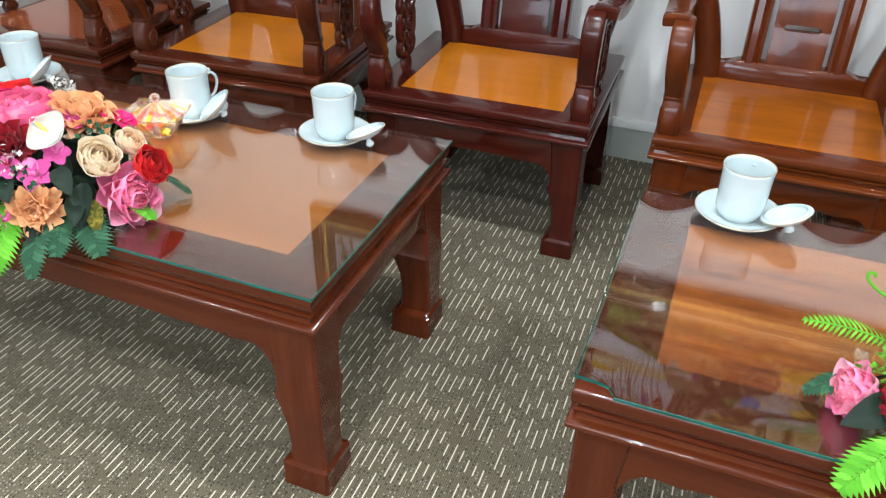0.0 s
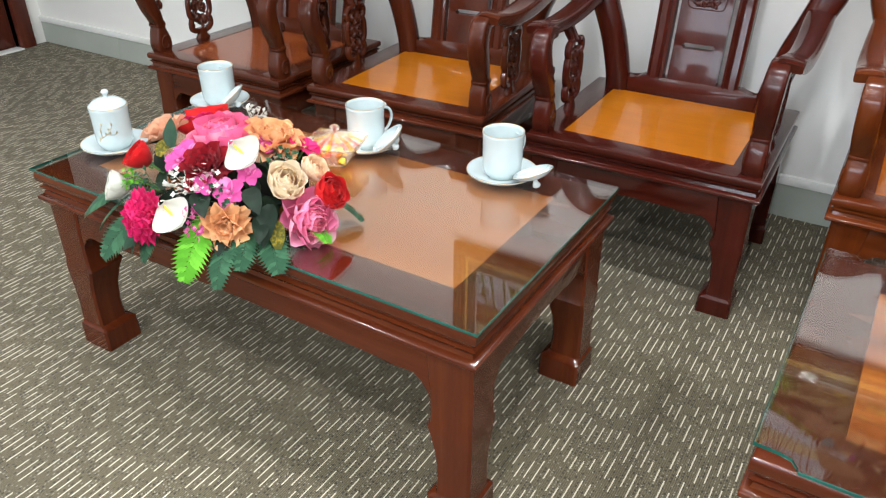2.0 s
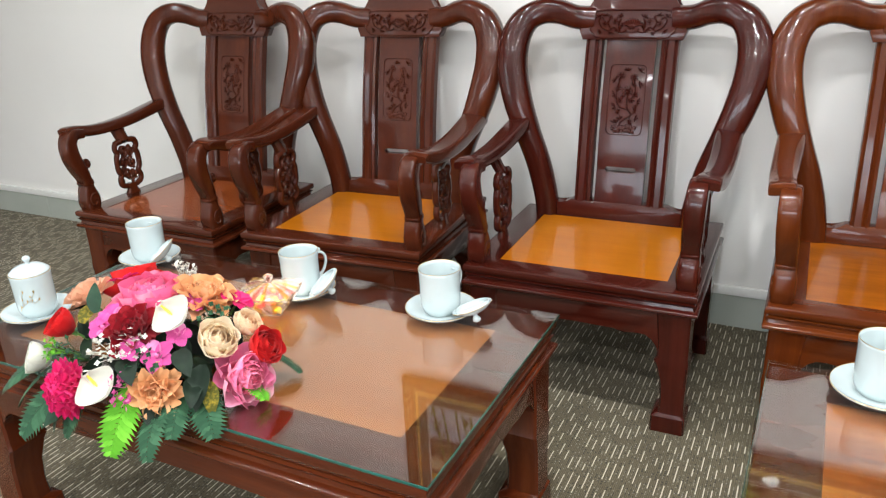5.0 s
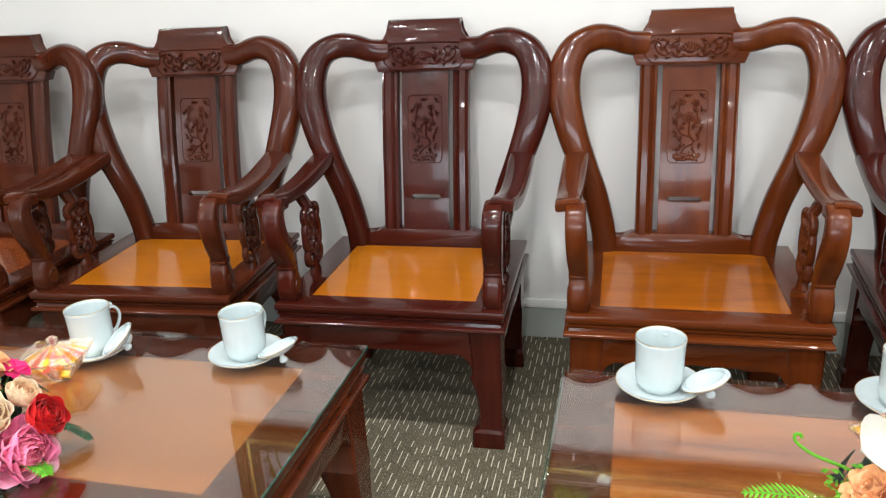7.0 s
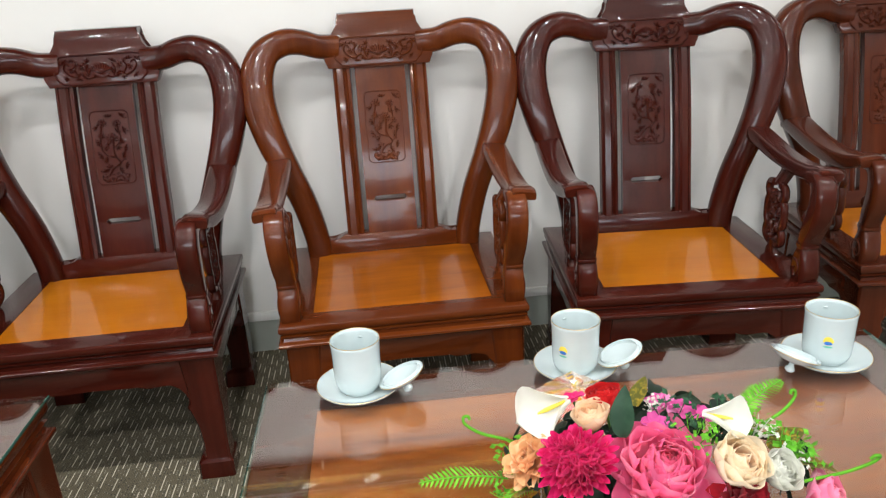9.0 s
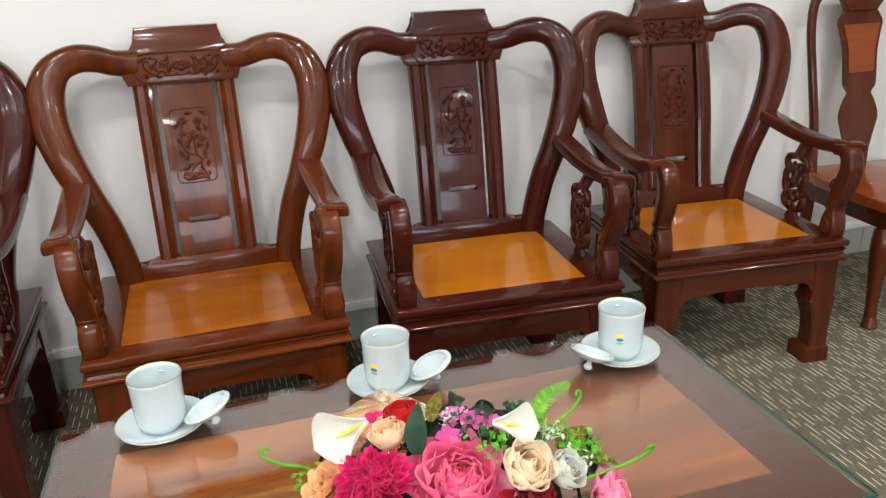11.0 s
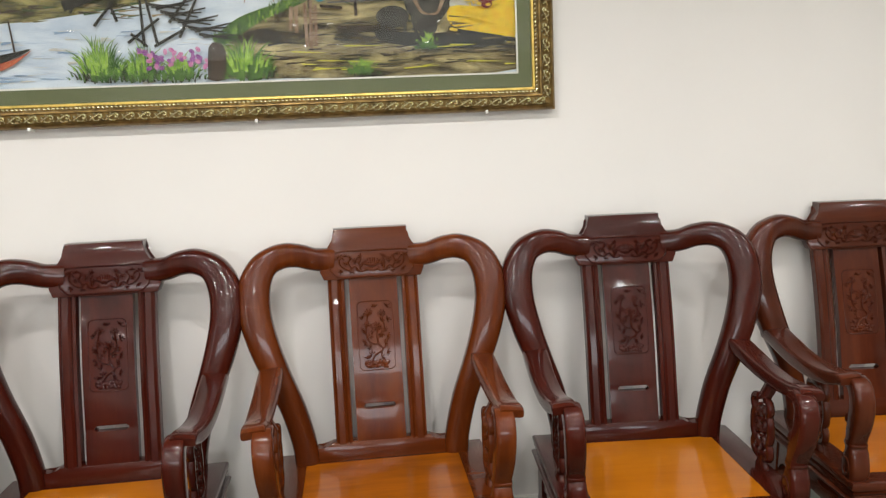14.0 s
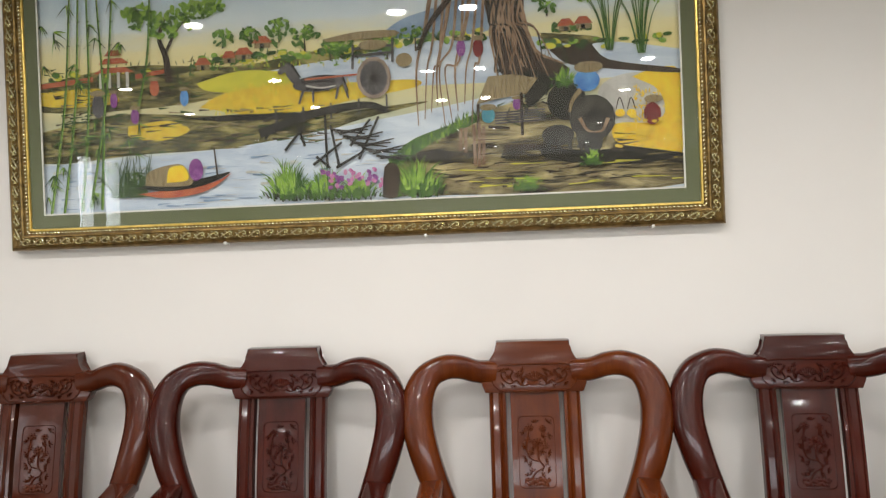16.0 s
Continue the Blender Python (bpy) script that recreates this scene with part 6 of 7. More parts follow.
    art.scatter(("pine", "black"), (1.594, 0.519), (1.814, 0.341), 90, 0.05, rng, 0.5)
    for pts in ([(0.600, 0.404), (0.760, 0.408), (0.930, 0.404), (1.090, 0.400), (0.960, 0.386), (0.800, 0.388), (0.690, 0.392)], [(1.716, 0.256), (1.828, 0.244), (1.966, 0.234), (2.126, 0.207), (1.981, 0.192), (1.758, 0.215)], [(1.593, 0.505), (1.733, 0.503), (1.819, 0.480), (1.757, 0.431), (1.694, 0.381), (1.670, 0.444)], [(1.966, 0.252), (2.144, 0.220), (2.143, 0.208), (1.999, 0.222)]):
        art.patch("black", pts)
    for x0, x1, z in ((0.66, 1.30, 0.585), (1.22, 1.56, 0.612), (1.72, 2.12, 0.566), (0.12, 0.50, 0.552)):
        for k in range(int((x1 - x0) * 70)):
            u = rng.random()
            art.oval(("green", "pine", "leaf", "lime")[k % 4], (x0 + (x1 - x0) * u, z + rng.uniform(-0.012, 0.016)), rng.uniform(0.008, 0.018), rng.uniform(0.005, 0.011), rng.uniform(-0.4, 0.4))
    for k in range(70):
        x, z = rng.uniform(0.13, 1.25), rng.uniform(0.130, 0.275)
        art.stroke(("mount", "sand", "water")[k % 3], [(x, z), (x + rng.uniform(0.02, 0.09), z + rng.uniform(-0.004, 0.004))], 0.0015, 0.0008)
    for k in range(60):
        x, z = rng.uniform(1.40, 2.12), rng.uniform(0.135, 0.225)
        art.stroke(("thatch", "black", "earth", "lime")[k % 4], [(x, z), (x + rng.uniform(0.03, 0.12), z + rng.uniform(-0.006, 0.006))], 0.004, 0.001)
    # houses and gate
    for c, s in (((0.662, 0.572), 0.022), ((0.750, 0.589), 0.020), ((0.798, 0.597), 0.024), ((0.859, 0.630), 0.026), ((1.815, 0.623), 0.022), ((1.867, 0.627), 0.022)):
        art.clump("green", (c[0], c[1] - 0.004), s * 2.0, 0.016, 14, 0.010, rng)
        art.patch("thatch", [(c[0] - s, c[1] - 0.016), (c[0] + s, c[1] - 0.016), (c[0] + s, c[1] + 0.004), (c[0] - s, c[1] + 0.004)], 1)
        art.patch("black", [(c[0] - s * 0.3, c[1] - 0.016), (c[0] + s * 0.2, c[1] - 0.016), (c[0] + s * 0.2, c[1] - 0.002), (c[0] - s * 0.3, c[1] - 0.002)], 1)
        art.patch("red", [(c[0] - s * 1.3, c[1]), (c[0] + s * 1.3, c[1]), (c[0] + s * 0.5, c[1] + 0.022), (c[0] - s * 0.6, c[1] + 0.022)], 1)
    g = (0.363, 0.575)
    for k, (w, z) in enumerate(((0.070, -0.012), (0.052, 0.018), (0.030, 0.044))):
        art.patch("red", [(g[0] - w, g[1] + z), (g[0] + w, g[1] + z), (g[0] + w * 0.55, g[1] + z + 0.018), (g[0] - w * 0.55, g[1] + z + 0.018)], 1)
    for dx in (-0.045, -0.015, 0.015, 0.045):
        art.stroke("sand", [(g[0] + dx, g[1] - 0.06), (g[0] + dx, g[1] - 0.01)], 0.010, 0.010)
    art.stroke("red", [(0.110, 0.532), (0.292, 0.547)], 0.016, 0.016)
    art.stroke("red", [(0.435, 0.547), (0.539, 0.560)], 0.016, 0.012)
    # trees
    art.stroke("bark", [(0.547, 0.523), (0.540, 0.602), (0.520, 0.667), (0.545, 0.739)], 0.026, 0.008)
    art.stroke("bark", [(0.541, 0.620), (0.581, 0.691), (0.629, 0.734)], 0.012, 0.005)
    for c, r in (((0.478, 0.724), 0.06), ((0.553, 0.705), 0.08), ((0.630, 0.748), 0.07), ((0.451, 0.753), 0.05), ((0.686, 0.763), 0.05)):
        art.clump("leaf", c, r, r * 0.45, 26, 0.014, rng)
        art.clump("green", (c[0], c[1] - 0.012), r, r * 0.3, 14, 0.011, rng)
    for c, r in (((0.730, 0.655), 0.035), ((0.915, 0.672), 0.045), ((0.997, 0.644), 0.05), ((1.078, 0.600), 0.04), ((1.114, 0.607), 0.04), ((0.823, 0.659), 0.03), ((1.349, 0.624), 0.05), ((1.757, 0.700), 0.045), ((1.259, 0.604), 0.05)):
        art.stroke("bark", [(c[0], c[1] - r), (c[0], c[1])], 0.006, 0.003)
        art.clump("green", c, r, r * 0.7, 22, 0.010, rng)
        art.clump("leaf", (c[0], c[1] + 0.01), r * 0.8, r * 0.4, 10, 0.008, rng)
    for c in ((1.944, 0.601), (2.038, 0.586)):
        for k in range(16):
            a = rng.uniform(-0.5, 0.5)
            tip = (c[0] + 0.16 * math.sin(a), c[1] + 0.13 * math.cos(a))
            art.stroke("green", [(c[0] + 0.02 * a, c[1] - 0.06), ((c[0] + tip[0]) / 2, c[1] + 0.05), tip], 0.004, 0.002)
            art.clump("leaf", tip, 0.03, 0.03, 5, 0.007, rng)
    # the great tree and its hanging roots
    art.patch("bark", [(1.562, 0.733), (1.680, 0.725), (1.685, 0.637), (1.718, 0.556), (1.820, 0.493), (1.776, 0.474), (1.698, 0.496), (1.662, 0.462), (1.610, 0.491), (1.583, 0.625)])
    for pts in ([(1.587, 0.722), (1.606, 0.624), (1.593, 0.492)], [(1.636, 0.728), (1.641, 0.604), (1.681, 0.505)], [(1.678, 0.673), (1.718, 0.556), (1.803, 0.508)], [(1.598, 0.660), (1.658, 0.595), (1.637, 0.499)]):
        art.stroke("root", pts, 0.012, 0.006)
    for k in range(9):
        a, b = (1.349, 0.340), (1.516, 0.735)
        t = k / 8
        x0, x1 = a[0] + (b[0] - a[0]) * t + 0.03, a[0] + (b[0] - a[0]) * t
        art.stroke("root", [(x0 + 0.02, b[1]), (x0, b[1] - 0.10 - 0.05 * (k % 3)), (x1 + 0.015 * math.sin(k), b[1] - 0.22), (x1, a[1] + 0.02 * (k % 4))], 0.009 if k % 3 else 0.014, 0.003)
    art.stroke("bark", [(1.356, 0.576), (1.395, 0.654), (1.460, 0.730)], 0.012, 0.020)
    for k in range(18):
        a, b = (1.580, 0.728), (1.759, 0.496)
        u = k / 17
        x0 = a[0] + (0.10 * u)
        x1 = a[0] + 0.01 + (b[0] - a[0]) * u ** 1.3
        zb = b[1] + 0.03 * math.sin(k * 2.3)
        art.stroke("black" if k % 3 == 0 else "root", [(x0, a[1]), (x0 + 0.02 * math.sin(k * 1.7), a[1] - 0.08), ((x0 + x1) / 2 + 0.02 * math.cos(k * 2.1), (a[1] + zb) / 2), (x1, zb)], 0.008, 0.003)
    # bamboo at the side
    for x0, x1 in (((0.134, 0.115), (0.223, 0.813)), ((0.178, 0.117), (0.252, 0.811)), ((0.240, 0.120), (0.281, 0.810)), ((0.269, 0.128), (0.367, 0.804)), ((0.307, 0.123), (0.315, 0.808)), ((0.430, 0.397), (0.494, 0.797))):
        art.stroke("green", [x0, ((x0[0] + x1[0]) / 2 + 0.015, (x0[1] + x1[1]) / 2), x1], 0.0095, 0.006)
        art.stroke("leaf", [(x0[0] + 0.002, x0[1]), ((x0[0] + x1[0]) / 2 + 0.017, (x0[1] + x1[1]) / 2), (x1[0] + 0.002, x1[1])], 0.003, 0.002)
        for i in range(1, 9):
            u = i / 9
            cx, cz = x0[0] + (x1[0] - x0[0]) * u + 0.06 * u * (1 - u), x0[1] + (x1[1] - x0[1]) * u
            art.stroke("pine", [(cx - 0.006, cz), (cx + 0.006, cz + 0.001)], 0.003, 0.003)
    for k in range(46):
        x, z = rng.uniform(0.12, 0.46), rng.choice((rng.uniform(0.16, 0.42), rng.uniform(0.34, 0.80)))
        heading = rng.uniform(-2.4, -0.7)
        for i in range(rng.randint(4, 7)):
            a, ln = heading + rng.uniform(-0.9, 0.9), rng.uniform(0.028, 0.055)
            tip = (x + ln * math.cos(a), z + ln * math.sin(a))
            art.stroke(("pine", "green", "pine", "leaf")[(k + i) % 4], [(x, z), ((x + tip[0]) / 2, (z + tip[1]) / 2 + 0.003), tip], 0.0055, 0.0006)
    for k in range(60):
        c = (0.432, 0.159)
        a = rng.uniform(0.6, 2.4)
        ln = rng.uniform(0.05, 0.16)
        x = c[0] + rng.uniform(-0.09, 0.05)
        art.stroke("pine", [(x, c[1]), (x + ln * math.cos(a), c[1] + ln * math.sin(a))], 0.007, 0.001)
    # bridge of poles
    art.stroke("black", [(0.840, 0.341), (1.016, 0.396), (1.181, 0.415), (1.252, 0.394)], 0.030, 0.018)
    for p, q in (((0.858, 0.323), (0.906, 0.389)), ((0.921, 0.284), (0.988, 0.362)), ((0.986, 0.295), (0.961, 0.372)), ((1.056, 0.224), (1.053, 0.412)), ((1.093, 0.231), (1.070, 0.358)), ((1.011, 0.235), (1.104, 0.302)), ((1.131, 0.289), (1.197, 0.370)), ((1.157, 0.246), (1.224, 0.377)), ((1.084, 0.223), (1.176, 0.272)), ((1.021, 0.261), (1.065, 0.223))):
        art.stroke("black", [p, q], 0.009, 0.007)
    for k in range(14):
        a, b = (1.124, 0.337), (1.274, 0.241)
        t = k / 13
        x, z = a[0] + (b[0] - a[0]) * t, a[1] + (b[1] - a[1]) * t
        art.stroke("black", [(x - 0.05, z + 0.006), (x + 0.055, z - 0.012 + 0.02 * (k % 3))], 0.009, 0.004)
    for k in range(5):
        a, b = (0.896, 0.361), (1.252, 0.394)
        x, z = a[0] + (b[0] - a[0]) * k / 4, a[1] + (b[1] - a[1]) * k / 4
        art.stroke("slate", [(x, z), (x, z + 0.05)], 0.006, 0.006)
    # boat
    art.patch("red", [(0.432, 0.168), (0.526, 0.151), (0.658, 0.168), (0.744, 0.223), (0.678, 0.194), (0.527, 0.177)])
    art.patch("black", [(0.423, 0.186), (0.527, 0.173), (0.649, 0.186), (0.742, 0.226), (0.641, 0.209), (0.509, 0.201)])
    art.patch("thatch", [(0.456, 0.194), (0.472, 0.239), (0.567, 0.259), (0.600, 0.234), (0.612, 0.192), (0.527, 0.188)])
    art.patch("gold", [(0.528, 0.200), (0.539, 0.246), (0.586, 0.251), (0.599, 0.207)])
    art.oval("purple", (0.627, 0.238), 0.024, 0.036)
    art.stroke("bark", [(0.697, 0.217), (0.689, 0.308)], 0.006, 0.004)
    # cart and the plain shape that draws it
    art.oval("slate", (1.038, 0.491), 0.085, 0.026, 0.05)
    art.oval("slate", (0.953, 0.526), 0.018, 0.040, 0.5)
    for p, q in (((0.952, 0.556), (0.980, 0.512)), ((1.115, 0.505), (1.131, 0.462)), ((0.983, 0.497), (1.093, 0.495)), ((0.992, 0.475), (1.073, 0.467))):
        art.stroke("black", [p, q], 0.008, 0.004)
    art.stroke("sand", [(0.997, 0.485), (1.046, 0.476), (1.092, 0.481)], 0.006, 0.003)
    art.oval("slate", (0.926, 0.540), 0.022, 0.010, 0.6)
    for p, q in (((0.992, 0.482), (0.972, 0.429)), ((1.019, 0.477), (1.018, 0.432)), ((1.101, 0.482), (1.091, 0.438)), ((1.119, 0.486), (1.131, 0.439))):
        art.stroke("slate", [p, q], 0.010, 0.006)
    art.stroke("red", [(0.993, 0.505), (1.202, 0.513)], 0.006, 0.006)
    w = (1.214, 0.498)
    art.oval("wheel", w, 0.055, 0.066)
    art.oval("slate", w, 0.044, 0.054)
    for k in range(12):
        a = k * math.pi / 6
        art.stroke("black", [w, (w[0] + 0.040 * math.cos(a), w[1] + 0.050 * math.sin(a))], 0.006, 0.002)
    art.patch("thatch", [(1.060, 0.628), (1.170, 0.645), (1.287, 0.642), (1.286, 0.624), (1.169, 0.620), (1.069, 0.618)], 2)
    for p, q in (((1.151, 0.605), (1.148, 0.528)), ((1.277, 0.621), (1.275, 0.544)), ((1.153, 0.569), (1.276, 0.575)), ((1.154, 0.592), (1.277, 0.596))):
        art.stroke("slate", [p, q], 0.008, 0.008)
    art.oval("thatch", (1.311, 0.548), 0.026, 0.022)
    art.oval("thatch", (1.214, 0.601), 0.045, 0.016)
    # plain dabs of colour along the path
    for tone, c, rx, rz in (("red", (0.500, 0.507), 0.020, 0.032), ("blue", (0.598, 0.469), 0.018, 0.032), ("purple", (0.362, 0.474), 0.016, 0.030), ("purple", (0.431, 0.419), 0.018, 0.030), ("purple", (1.490, 0.574), 0.018, 0.032), ("maroon", (1.543, 0.571), 0.020, 0.034), ("teal", (1.567, 0.361), 0.026, 0.028), ("purple", (1.656, 0.392), 0.016, 0.022), ("slate", (0.308, 0.458), 0.026, 0.046)):
        art.oval(tone, c, rx * 0.8, rz * 0.85)
        art.oval("thatch", (c[0], c[1] + rz * 0.9), rx, rx * 0.38)
    # hut, bench and fence posts
    art.patch("thatch", [(1.533, 0.398), (1.571, 0.481), (1.645, 0.484), (1.723, 0.468), (1.687, 0.422), (1.608, 0.412)], 1)
    for p, q in (((1.537, 0.398), (1.534, 0.319)), ((1.670, 0.427), (1.670, 0.295)), ((1.566, 0.326), (1.631, 0.319))):
        art.stroke("bark", [p, q], 0.009, 0.009)
    for k in range(5):
        a, b = (1.588, 0.351), (1.742, 0.356)
        art.stroke("slate", [(a[0], a[1] - 0.008 * k + 0.016), (b[0], b[1] - 0.008 * k + 0.016)], 0.005, 0.005)
    for p, q in (((1.476, 0.256), (1.482, 0.326)), ((1.493, 0.250), (1.496, 0.326)), ((1.522, 0.208), (1.521, 0.337)), ((1.534, 0.204), (1.539, 0.341)), ((1.548, 0.210), (1.552, 0.330))):
        art.stroke("root", [p, q], 0.010, 0.010)
    # dark plain shape with a blue dab beside the field
    art.oval("black", (1.808, 0.393), 0.060, 0.060)
    art.oval("grey", (1.883, 0.337), 0.070, 0.072)
    art.oval("grey", (1.881, 0.268), 0.032, 0.042)
    art.oval("grey", (1.778, 0.290), 0.050, 0.032)
    for p, q in (((1.747, 0.282), (1.750, 0.233)), ((1.777, 0.272), (1.780, 0.232)), ((1.812, 0.279), (1.814, 0.241)), ((1.839, 0.287), (1.849, 0.234))):
        art.stroke("grey", [p, q], 0.014, 0.010)
    art.oval("blue", (1.870, 0.452), 0.040, 0.034)
    art.oval("thatch", (1.877, 0.493), 0.044, 0.018)
    art.stroke("thatch", [(1.852, 0.426), (1.825, 0.393), (1.815, 0.358)], 0.016, 0.008)
    art.stroke("root", [(1.845, 0.339), (1.865, 0.303), (1.885, 0.294)], 0.012, 0.004)
    art.stroke("root", [(1.931, 0.335), (1.913, 0.299), (1.889, 0.294)], 0.012, 0.004)
    art.oval("maroon", (2.063, 0.341), 0.026, 0.034)
    art.oval("thatch", (2.068, 0.386), 0.028, 0.012)
    for c in ((1.967, 0.360), (2.001, 0.358)):
        art.oval("gold", (c[0], c[1] - 0.012), 0.015, 0.012)
        art.stroke("bark", [(c[0] - 0.012, c[1]), (c[0], c[1] + 0.035), (c[0] + 0.012, c[1])], 0.003, 0.003)
    # grass, blossoms and a stump in front
    for c, w, h, n in (((0.926, 0.136), 0.17, 0.13, 70), ((1.044, 0.131), 0.16, 0.10, 50), ((1.342, 0.127), 0.17, 0.13, 70), ((1.153, 0.127), 0.15, 0.07, 50), ((1.677, 0.127), 0.11, 0.04, 40), ((1.879, 0.196), 0.09, 0.035, 30), ((1.800, 0.438), 0.08, 0.06, 30)):
        art.tuft("black", (c[0], c[1] - 0.006), w * 1.15, h * 0.6, n // 2, rng)
        art.tuft("pine", (c[0], c[1] - 0.004), w * 1.1, h * 0.7, n // 2, rng)
        art.tuft("green", c, w, h, n, rng)
        art.tuft("leaf", (c[0], c[1] + 0.02), w * 0.9, h * 0.85, n // 2, rng)
    for k in range(40):
        a, b = (1.036, 0.171), (1.231, 0.208)
        c = (rng.uniform(a[0], b[0]), rng.uniform(a[1] - 0.01, b[1] + 0.005))
        art.oval("pink" if k % 2 else "purple", c, 0.009, 0.006, rng.uniform(0, 3))
    art.patch("bark", [(1.229, 0.124), (1.237, 0.216), (1.264, 0.229), (1.285, 0.205), (1.275, 0.122)], 2)
    for k in range(26):
        c = (2.052, 0.277)
        art.oval("yellow", (c[0] + rng.uniform(-0.10, 0.10), c[1] + rng.uniform(-0.05, 0.06)), 0.008, 0.005)
    art.done()


def gilt_side(base, length, m):
    """One side of the frame: stepped profile, carved scrolls along it and a rope edge inside; runs along x, inside towards +z."""
    side = bpy.data.objects.new("frame_side", None)
    scene.collection.objects.link(side)
    side.parent, side.matrix_basis = base, m
    w = FRAME_W
    prof = [(0.0, 0.0), (0.0, -0.026), (0.004, -0.034), (0.010, -0.038), (0.014, -0.034), (0.018, -0.031), (0.038, -0.034), (0.042, -0.038), (0.047, -0.036), (0.050, -0.028), (0.060, -0.022), (0.064, -0.018), (w, -0.014), (w, 0.0)]
    bm = bmesh.new()
    n = len(prof)
    a = [bm.verts.new((z, y, z)) for z, y in prof]
    b = [bm.verts.new((length - z, y, z)) for z, y in prof]
    for k in range(n):
        bm.faces.new((a[k], a[(k + 1) % n], b[(k + 1) % n], b[k]))
    bm.faces.new(a)
    bm.faces.new(b)
    part("moulding", bm, P_GOLD, side, "dull gilt stepped moulding", smooth=30)
    return side


def scroll_ornament():
    bm = bmesh.new()
    pts = [(-0.019, -0.036, 0.017), (-0.010, -0.041, 0.024), (0.001, -0.043, 0.030), (0.011, -0.042, 0.034), (0.017, -0.041, 0.030), (0.014, -0.041, 0.024), (0.008, -0.041, 0.026)]
    sweep(bm, spline([(*p, 0.0032, 0.0045) for p in pts], 3), (0, 1, 0), 6)
    for x, z, r, t in ((-0.006, 0.017, 0.0075, 0.6), (0.006, 0.016, 0.007, -0.4), (-0.015, 0.028, 0.0065, 1.0), (-0.004, 0.035, 0.0065, 0.3), (0.018, 0.019, 0.005, 1.3)):
        blob(bm, (x, -0.037, z), (r, 0.006, r * 0.5), 6, 4, Matrix.Rotation(t, 4, "Y"))
    return mesh_of("ornament", bm, P_BRIGHT, 60)


def picture():
    base = thing("framed_picture", "large rural landscape painting in a carved gilt frame, on the wall", "picture", m=pose(PIC_X, PIC_Y, PIC_Z) @ Matrix.Diagonal((PIC_SCALE, 1, PIC_SCALE, 1)))
    inner = FRAME_W
    part("backing", box(bmesh.new(), 0.01, PIC_W - 0.01, -0.004, 0.004, 0.01, PIC_H - 0.01), P_SHADOW, base, "dark backing board")
    x0, x1, z0, z1 = inner + MAT_W, PIC_W - inner - MAT_W, inner + MAT_W, PIC_H - inner - MAT_W
    canvas = part("canvas", box(bmesh.new(), x0 - 0.005, x1 + 0.005, -0.0075, -0.0045, z0 - 0.005, z1 + 0.005), P_CANVAS, base, "painted river scene with fields and trees")
    holder = bpy.data.objects.new("paintwork", None)
    scene.collection.objects.link(holder)
    holder.parent, holder.matrix_basis = base, pose(0, -0.0075, 0)
    paint_scene(holder)
    bm = bmesh.new()
    for a, b, c, d in ((inner - 0.004, x0, inner - 0.004, PIC_H - inner + 0.004), (x1, PIC_W - inner + 0.004, inner - 0.004, PIC_H - inner + 0.004), (x0, x1, inner - 0.004, z0), (x0, x1, z1, PIC_H - inner + 0.004)):
        box(bm, a, b, -0.0225, -0.0195, c, d)
    part("mount", bm, P_MAT, base, "olive green mount", smooth=None)
    bm = bmesh.new()
    for a, b, c, d in ((x0 - 0.003, x0 + 0.002, z0 - 0.003, z1 + 0.003), (x1 - 0.002, x1 + 0.003, z0 - 0.003, z1 + 0.003), (x0 + 0.002, x1 - 0.002, z0 - 0.003, z0 + 0.002), (x0 + 0.002, x1 - 0.002, z1 - 0.002, z1 + 0.003)):
        box(bm, a, b, -0.0232, -0.0196, c, d)
    part("mount_bevel", bm, P_WHITE, base, "white bevel of the mount", smooth=None)
    glass = part("glass", box(bmesh.new(), inner - 0.002, PIC_W - inner + 0.002, -0.0252, -0.0244, inner - 0.002, PIC_H - inner + 0.002), PICTURE_GLASS, base, "clear picture glass", smooth=None)
    orn = scroll_ornament()
    sides = [(PIC_W, pose(0, 0, 0)), (PIC_H, pose(PIC_W, 0, 0, 0, -90, 0)), (PIC_W, pose(PIC_W, 0, PIC_H, 0, 180, 0)), (PIC_H, pose(0, 0, PIC_H, 0, 90, 0))]
    for length, m in sides:
        side = gilt_side(base, length, m)
        count = int((length - 0.06) / 0.045)
        step = (length - 0.06) / count
        for k in range(count):
            ob = new("ornament", orn)
            ob.parent, ob.matrix_basis = side, pose(0.03 + step * (k + 0.5), 0.001, 0.002)
        part("gilt_lip", box(bmesh.new(), 0.062, length - 0.062, -0.0275, -0.0130, 0.0605, FRAME_W + 0.001, 0.002, 1), P_LIP, side, "bright gilt inner edge")
        bm = bmesh.new()
        beads = int((length - 0.11) / 0.0125)
        for k in range(beads):
            x = 0.055 + (length - 0.11) * (k + 0.5) / beads
            blob(bm, (x, -0.026, 0.055), (0.0068, 0.005, 0.0042), 6, 4, Matrix.Rotation(0.6, 4, "Y"))
        rope = part("rope_edge", bm, P_BRIGHT, side, "beaded gilt rope edge", smooth=60)
        rope["kind"] = "stuff"
    for x in (0.72, 1.36, 2.05):
        part("clip", box(bmesh.new(), x - 0.004, x + 0.004, -0.040, -0.006, -0.006, 0.004, 0.001), SKIRT_CAP, base, "small metal clip under the frame")
    return base


picture()


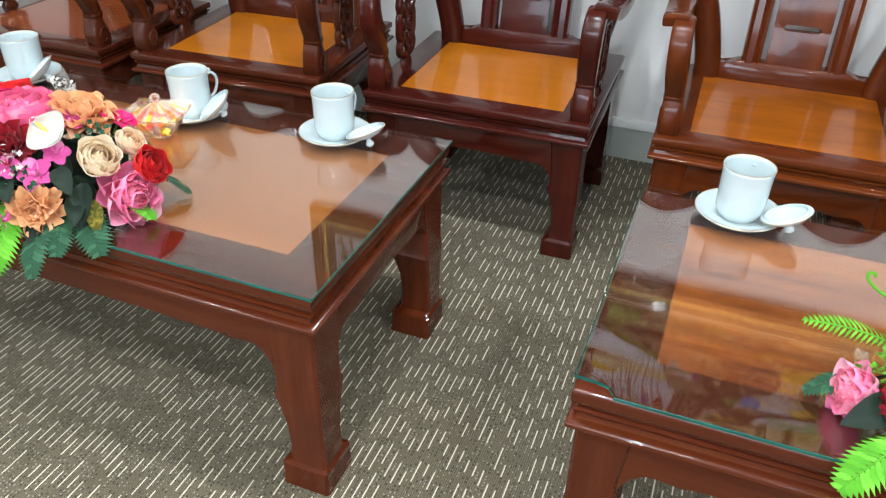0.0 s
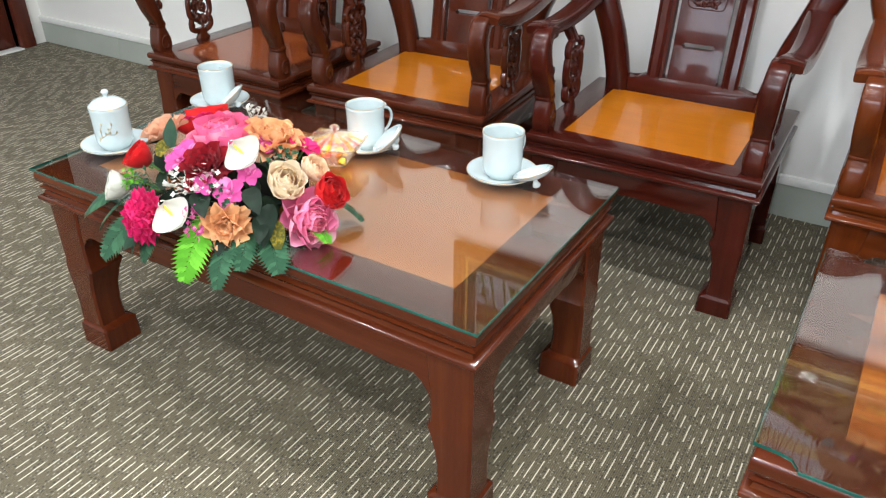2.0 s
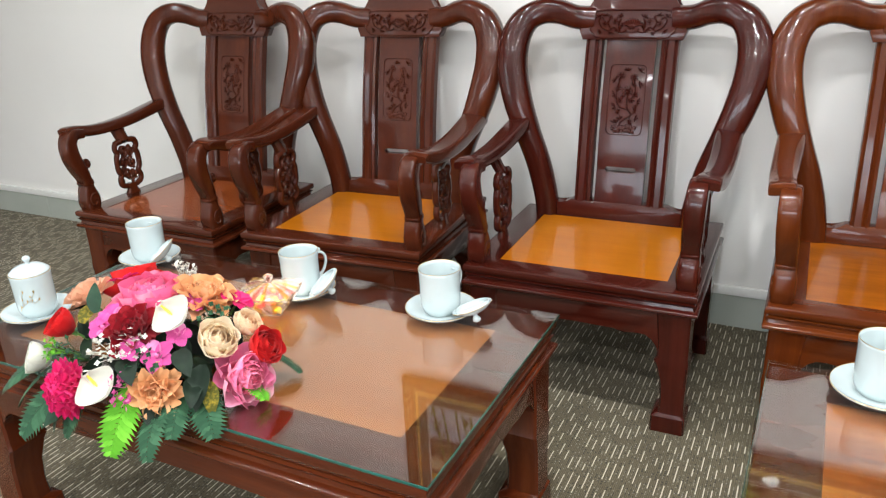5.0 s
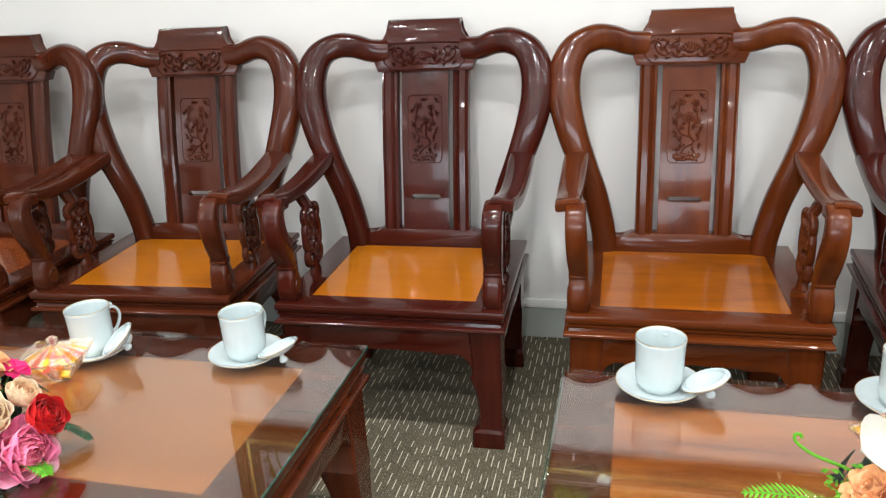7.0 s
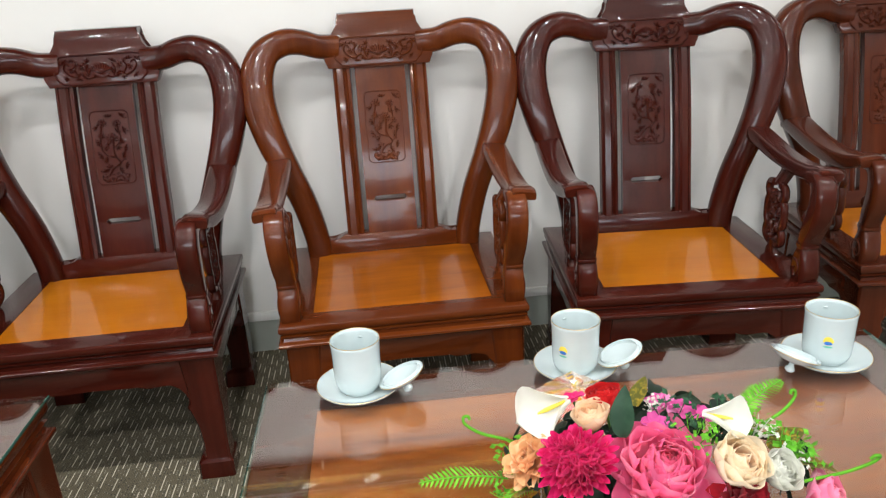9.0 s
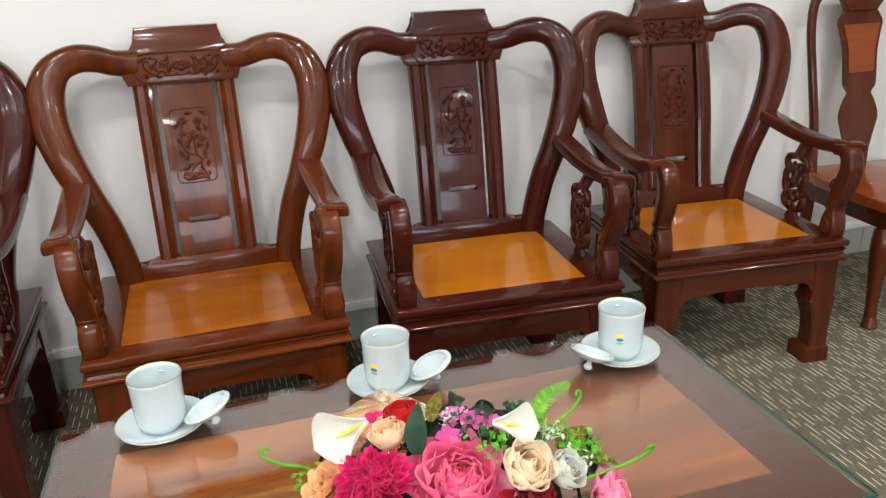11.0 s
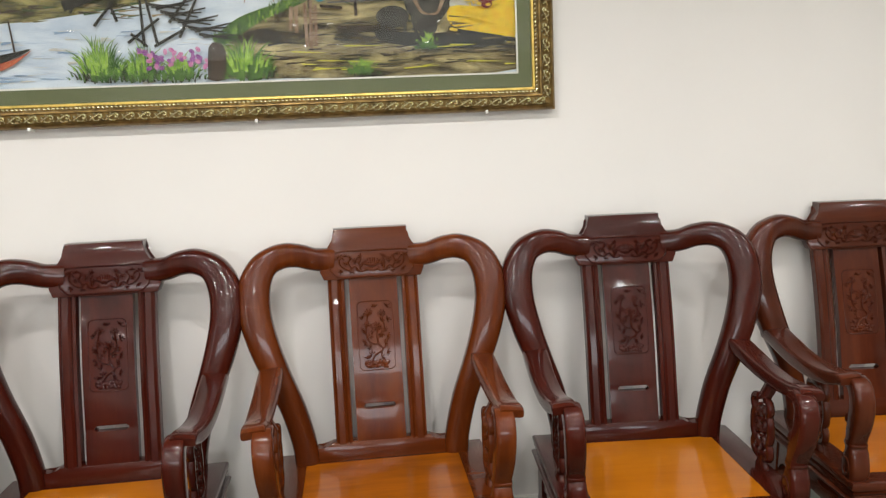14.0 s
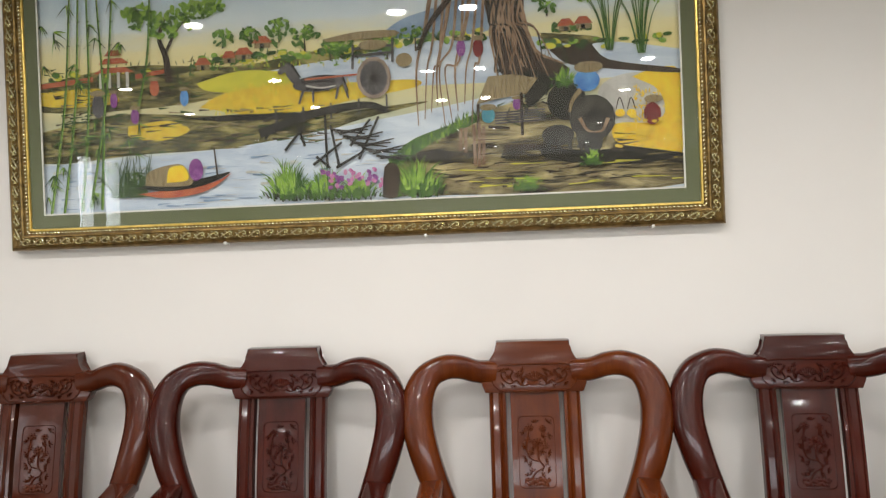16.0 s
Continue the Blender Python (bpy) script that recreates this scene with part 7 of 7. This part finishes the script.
# ---- side chair with a vase-shaped splat ----
def side_chair(m):
    wz, wx = WOODS["red", 2], WOODS["red", 0]
    base = thing("side_chair", "glossy red-brown side chair with a vase-shaped splat", "chair", m=m)
    for s in (-1, 1):
        rows = [(s * 0.185, 0.44, 0.45, 0.018, 0.016), (s * 0.190, 0.455, 0.62, 0.016, 0.015), (s * 0.205, 0.480, 0.80, 0.015, 0.014), (s * 0.212, 0.505, 0.95, 0.015, 0.014), (s * 0.196, 0.520, 1.04, 0.017, 0.014), (s * 0.150, 0.526, 1.075, 0.020, 0.014), (s * 0.095, 0.528, 1.078, 0.022, 0.014)]
        part("back_post", sweep(bmesh.new(), spline(rows, 5), (0, 1, 0), 12, 2.4), wz, base, smooth=60)
    half = [(0.0, 1.100), (0.035, 1.108), (0.070, 1.100), (0.100, 1.102), (0.105, 1.070), (0.085, 1.040), (0.062, 1.000), (0.0, 1.000)]
    outline = [(-x, z) for x, z in half[1:-1]] + half[::-1]
    bm = prism(bmesh.new(), [q for i, q in enumerate(outline) if q not in outline[:i]], 1, 0.514, 0.544, 0.005)
    part("crest_rail", bm, wx, base, smooth=35)
    vase = [(0.045, 0.450), (0.050, 0.520), (0.072, 0.600), (0.078, 0.640), (0.060, 0.690), (0.046, 0.715), (0.060, 0.735), (0.066, 0.760), (0.068, 0.860), (0.082, 0.930), (0.088, 0.965), (0.066, 1.000)]
    vase = [tuple(p) for p in spline(vase, 3)]
    def vy(z):
        return 0.445 + 0.085 * max(0.0, min(1.0, (z - 0.45) / 0.55)) ** 1.3
    bm = bmesh.new()
    rows = []
    for x, z in vase:
        rows.append([bm.verts.new((-x, vy(z) - 0.008, z)), bm.verts.new((x, vy(z) - 0.008, z)), bm.verts.new((x, vy(z) + 0.008, z)), bm.verts.new((-x, vy(z) + 0.008, z))])
    for r0, r1 in zip(rows, rows[1:]):
        for k in range(4):
            bm.faces.new((r0[k], r0[(k + 1) % 4], r1[(k + 1) % 4], r1[k]))
    bm.faces.new(rows[0])
    bm.faces.new(rows[-1])
    splat = part("splat", bm, wz, base, smooth=30)
    bm = bmesh.new()
    rows = []
    for x, z in vase:
        if 0.77 < z < 0.96:
            rows.append([bm.verts.new((-x + 0.014, vy(z) - 0.011, z)), bm.verts.new((x - 0.014, vy(z) - 0.011, z)), bm.verts.new((x - 0.014, vy(z) - 0.006, z)), bm.verts.new((-x + 0.014, vy(z) - 0.006, z))])
    for r0, r1 in zip(rows, rows[1:]):
        for k in range(4):
            bm.faces.new((r0[k], r0[(k + 1) % 4], r1[(k + 1) % 4], r1[k]))
    bm.faces.new(rows[0])
    bm.faces.new(rows[-1])
    part("inlay_panel", bm, SEAT_BROWN, splat, "orange inlaid panel")
    bm = prism(bmesh.new(), [tuple(p) for p in spline([(-0.23, 0.02), (0.0, 0.0), (0.23, 0.02), (0.235, 0.10), (0.205, 0.46), (0.0, 0.47), (-0.205, 0.46), (-0.235, 0.10), (-0.23, 0.02)], 3)[:-1]], 2, 0.415, 0.450, 0.008)
    part("seat", bm, SEAT_BROWN, base, "shaped glossy wooden seat", smooth=35)
    bm = rim(bmesh.new(), -0.195, 0.195, 0.05, 0.44, [(0, 0.345), (0.004, 0.36), (0.004, 0.416)])
    part("seat_rail", bm, wx, base, smooth=30)
    for sx in (-1, 1):
        rows = [(sx * 0.195, 0.055, 0.35, 0.030, 0.030), (sx * 0.205, 0.045, 0.28, 0.032, 0.032), (sx * 0.200, 0.050, 0.16, 0.022, 0.022), (sx * 0.196, 0.052, 0.05, 0.018, 0.018), (sx * 0.200, 0.044, 0.0, 0.026, 0.026)]
        part("leg", sweep(bmesh.new(), spline(rows, 4), (0, 1, 0), 10, 2.6), wz, base, smooth=50)
        rows = [(sx * 0.185, 0.435, 0.36, 0.020, 0.020), (sx * 0.185, 0.445, 0.18, 0.018, 0.018), (sx * 0.188, 0.475, 0.0, 0.017, 0.017)]
        part("leg", sweep(bmesh.new(), spline(rows, 4), (0, 1, 0), 10, 3.0), wz, base, smooth=50)
    return base


side_chair(pose(2.835, 2.50, 0, 0, 0, -4) @ Matrix.Scale(0.975, 4))
